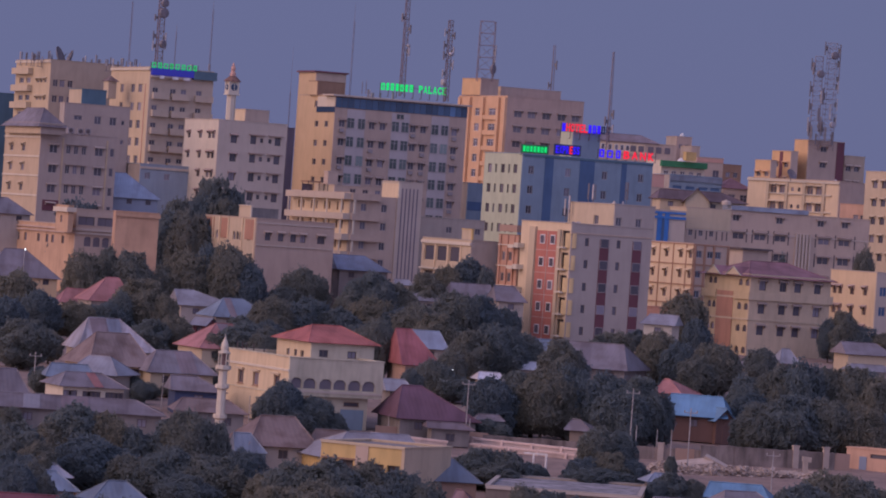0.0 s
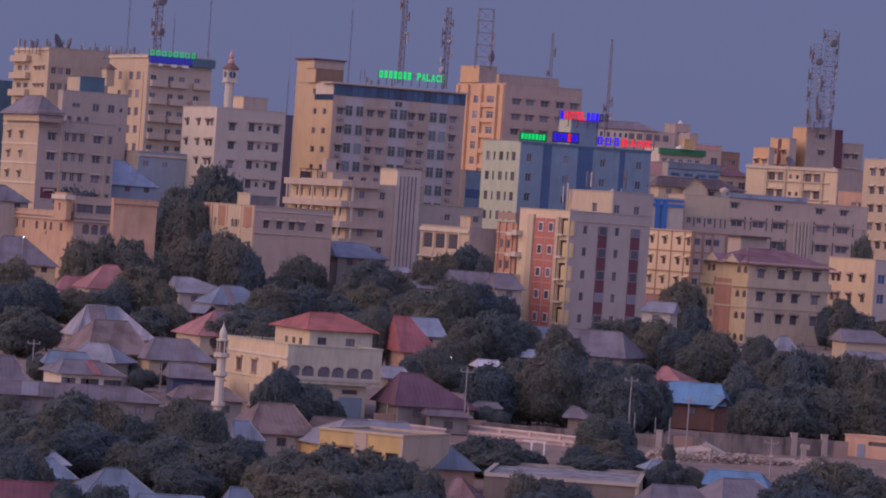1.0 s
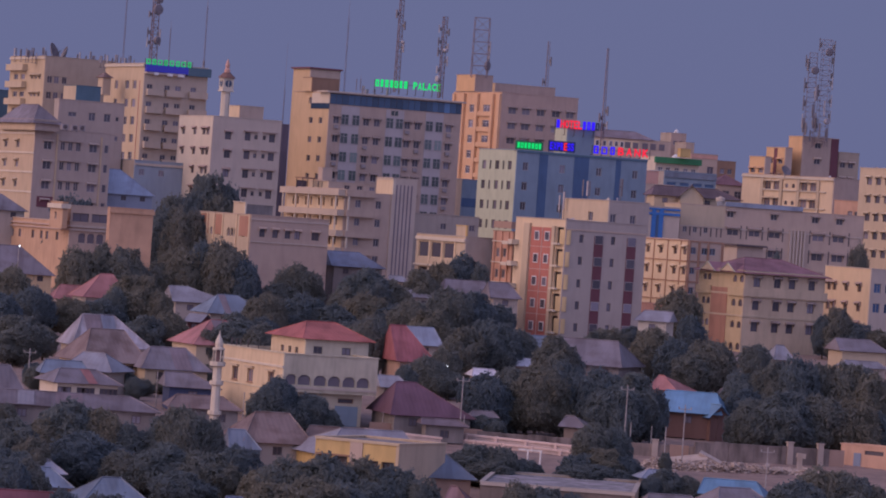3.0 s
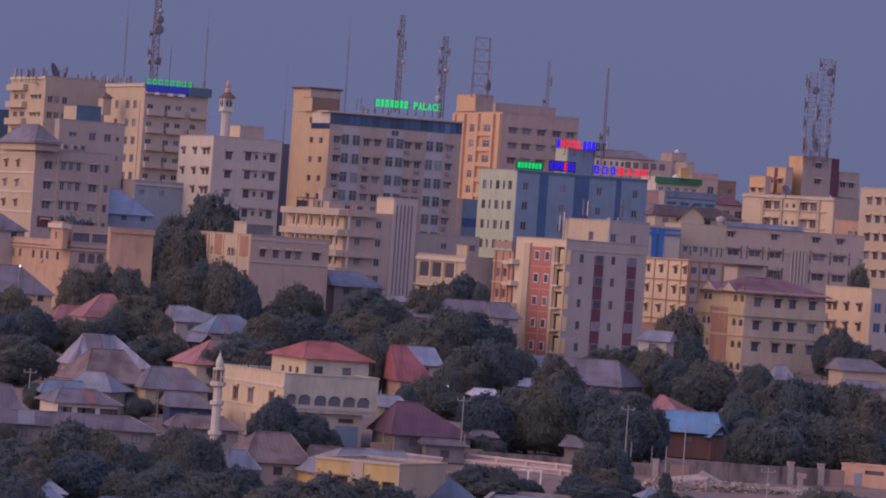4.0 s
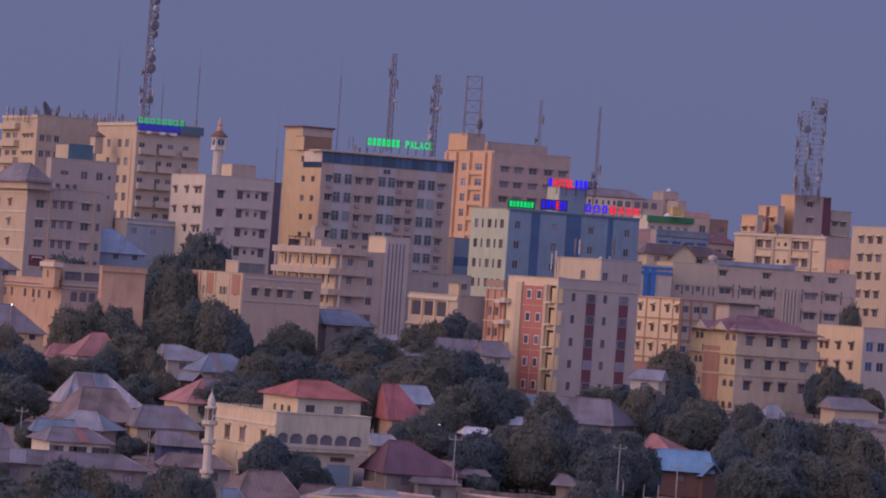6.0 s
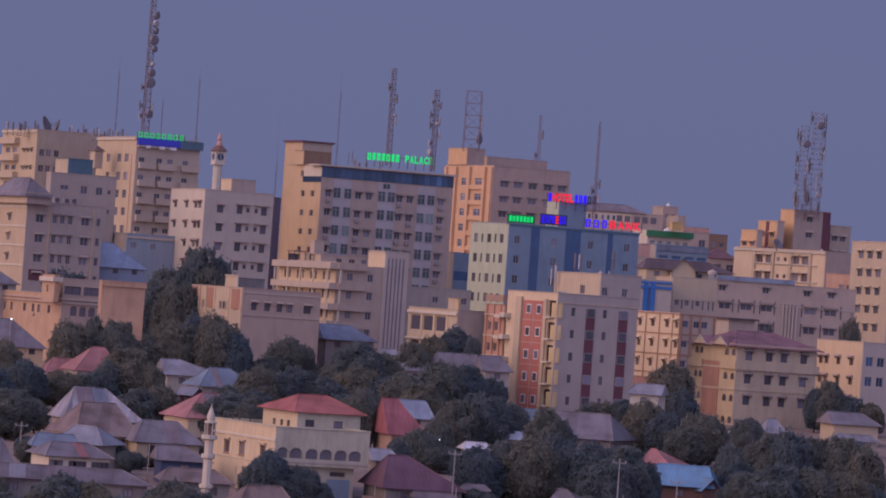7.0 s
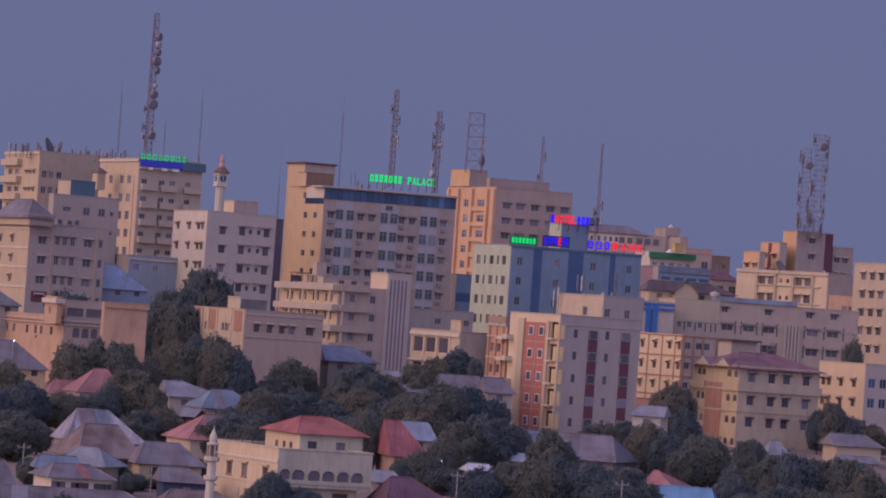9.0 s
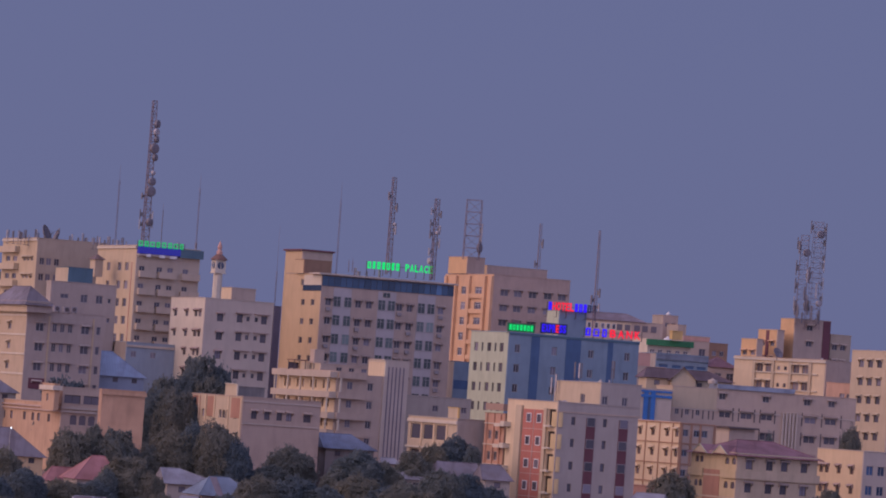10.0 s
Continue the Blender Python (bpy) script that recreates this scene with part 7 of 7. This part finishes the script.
# trees round the walled lot
for spec in (
    (39.49, 394, 4.94, 1.97), (37.62, 394.5, 5.5, 2.76), (35.23, 396, 6.09, 3.17), (-21.59, 398.5, 7.25, 2.49),
    (-33.59, 400, 5.49, 2.2), (-26.47, 400, 5.39, 2.2), (-23.11, 400, 6.23, 2.2), (-19.52, 400, 6.48, 2),
    (-28.93, 400.5, 6.37, 2.5), (-31.77, 401, 6.92, 3.11), (20.71, 410.5, 2.59, 1.23), (21.74, 411.5, 3.27, 1.75),
    (23.1, 412, 2.58, 1.03), (23.97, 412, 2.75, 1.34), (5.83, 416, 2.47, 2.6), (3.21, 417, 2.7, 1.56),
    (4.45, 418, 3.62, 2.4), (6.91, 418, 3.64, 2.09), (15.81, 418.5, 2.48, 3.14), (9.27, 419.5, 2.43, 1.78),
    (14.26, 421, 3.15, 2.1),
):
    tree(*spec)
# trees behind the yard walls
for spec in (
    (16.61, 421.5, 3.68, 2.32), (18.78, 422, 3.14, 1.79), (15.87, 427.5, 5.44, 2.35), (17.81, 428.5, 5.05, 1.71),
    (-40.71, 433.5, 2.8, 1.63), (23.19, 437, 2.08, 0.66), (-13.67, 447.5, 3.33, 2.57), (-14.98, 448, 5.77, 2.46),
    (-11.8, 448.5, 4.26, 2.13), (-9.74, 449, 2.78, 1.35), (-16.32, 449.5, 3.93, 1.69), (-16.27, 452.5, 3.79, 1.92),
    (6.96, 457, 2.09, 1.26), (5.69, 458, 2.38, 1.49), (19.13, 461.5, 6.32, 3.17), (36.5, 462, 6.63, 3.12),
    (33.85, 463, 5.79, 2.78), (39.82, 463.5, 6.46, 3.13), (5.74, 464, 6.26, 2.78), (43.37, 464, 6.21, 3.25),
    (20.92, 464.5, 7.28, 3.02),
):
    tree(*spec)
# trees by the villa
for spec in (
    (23.06, 464.5, 5.8, 1.74), (11.02, 465, 7.49, 2.79), (32.12, 465, 4.07, 1.74), (17.56, 465.5, 7.56, 2.91),
    (8.46, 466.5, 6.86, 2.57), (13.52, 466.5, 5.58, 2.92), (10.07, 466.5, 4.75, 3.5), (46.31, 466.5, 4.94, 2.33),
    (14.25, 473, 7.55, 2.48), (-30.89, 475.5, 2.42, 1.19), (-41.77, 478.5, 2.8, 1.32), (33.51, 480.5, 5.4, 2.04),
    (46.97, 481, 8.11, 2.4), (39.31, 482, 9.32, 2.77), (44.69, 483, 8.79, 2.54), (-30.73, 483, 1.82, 1.57),
    (36.64, 483.5, 8.44, 2.78), (-32.46, 484, 2.46, 1.33), (33.59, 484.5, 7.06, 2.91), (42.17, 484.5, 8.45, 2.18),
    (-34.77, 485.5, 2.62, 2.06),
):
    tree(*spec)
# trees along the lanes
for spec in (
    (-28.45, 487, 1.83, 1.22), (-42.77, 488, 2.39, 1.22), (-34.09, 488.5, 2.44, 1.47), (-25.21, 499, 2.8, 1.25),
    (-25.82, 501.5, 2.69, 1.38), (-2.8, 502, 4.08, 1.51), (1.96, 508, 3.16, 2.29), (-0.39, 510, 4.78, 2.55),
    (-47.18, 514, 5.77, 3.73), (1.48, 521, 5.19, 1.95), (-45.24, 526, 3.93, 1.84), (-20.01, 526.5, 6.16, 2.24),
    (-7.6, 527.5, 7.63, 2.37), (14.28, 529, 6.92, 2.64), (-26.34, 529.5, 4.75, 1.46), (16.09, 530.5, 5.3, 1.86),
    (-23.19, 531, 6.08, 3.85), (-9.28, 532.5, 6.57, 2.4), (3.71, 537.5, 6.69, 2.96), (7.05, 540.5, 7.57, 3.72),
    (10.23, 544, 6.44, 2.72),
):
    tree(*spec)
# trees among the low houses
for spec in (
    (31.17, 545, 5.11, 2.45), (-22.22, 545.5, 4.43, 2.05), (-35.1, 547.5, 4.78, 2.74), (33.59, 547.5, 6.7, 3.56),
    (-24.06, 549, 5.89, 2.06), (-52.73, 550, 6.17, 2.75), (-7.62, 550.5, 6.54, 2.34), (-10.66, 550.5, 5.64, 2.06),
    (-32.19, 551, 5.28, 2.62), (-20.8, 552.5, 5.37, 2.07), (29.43, 553, 6.22, 2.35), (52.25, 554.5, 4.21, 2.77),
    (25.62, 559, 4.89, 2.1), (27.31, 561, 7, 2.95), (-50.1, 564.5, 6.49, 2.96), (-46.04, 569.5, 5.11, 2.85),
    (-42.12, 574, 5.3, 3.3), (-0.48, 574.5, 6.45, 2.87), (41.02, 574.5, 5.03, 2.15), (-40.73, 575.5, 6.47, 2.16),
    (-35.12, 576, 6.26, 2.02),
):
    tree(*spec)
# trees below the town
for spec in (
    (-54.58, 578, 8.28, 3.47), (-38.3, 578.5, 8.02, 3.98), (33.56, 581, 3.63, 2.18), (-3.13, 583, 7.27, 3.06),
    (35.98, 583.5, 4.38, 2.48), (-21.83, 585.5, 6.72, 2.93), (20.61, 586, 4.52, 1.32), (22.77, 588, 5.07, 2.65),
    (1.5, 588.5, 8.79, 3.38), (-13.04, 589.5, 5.51, 2.95), (-17.23, 591, 6.62, 3.32), (5.25, 592.5, 8.27, 3.26),
    (-24.27, 595, 4.07, 1.64), (8.36, 595.5, 6.7, 2.23), (-5.33, 598.5, 5.58, 2.69), (-8.9, 600.5, 6.74, 3.38),
    (34.4, 605, 6.5, 2.12), (41.96, 607.5, 1.83, 1.52), (32.64, 610.5, 9.6, 3.21), (44.59, 613, 2.28, 1.99),
    (29.96, 613.5, 3.22, 2.3),
):
    tree(*spec)
# trees under the tall houses
for spec in (
    (-49.93, 616.5, 3.85, 1.7), (33.08, 624.5, 4.83, 3.12), (27.41, 627, 3.36, 1.72), (-12.66, 628.5, 5.87, 2.36),
    (-49.77, 629, 8.93, 3.54), (-43.46, 631, 9.14, 3.31), (-27.03, 632, 8.66, 2.69), (-10, 632, 8.58, 4.11),
    (-46.93, 632.5, 9.55, 1.74), (-29.84, 634, 11.24, 3.96), (-38.95, 634, 7.35, 2.38), (-35.99, 635, 9.66, 3.97),
    (-6.38, 636, 7.07, 3.18), (62.16, 636, 4.76, 2.38), (-32.8, 636.5, 10.62, 3.82), (56.59, 636.5, 7.45, 2.39),
    (59.11, 636.5, 5.71, 2.71), (54.8, 637, 6.34, 1.75), (-22.26, 637.5, 5.41, 2.87), (-19.78, 641, 8.23, 3.85),
    (-2.38, 641, 8.56, 3.04),
):
    tree(*spec)
# trees on the slope
for spec in (
    (6.07, 644.5, 9.81, 1.61), (0.59, 645, 9.65, 2.74), (3.34, 648.5, 10.92, 3.4), (49.43, 664, 13.99, 1.25),
    (65.4, 677.5, 5.07, 2.03), (-38.78, 683, 13.68, 3.84), (-35.37, 684, 13.03, 3.42), (-41.87, 685, 13.24, 3.42),
    (63.75, 690, 15.29, 1.9), (-41.45, 690, 15.02, 3.88), (-56.08, 690, 14, 4.31), (-34.17, 696, 15.37, 3.48),
    (10.77, 696.5, 6.25, 1.39), (-38.47, 697, 16.09, 3.66), (-36.61, 700, 18.43, 5.08), (-33.01, 700, 17.1, 3.06),
):
    tree(*spec)
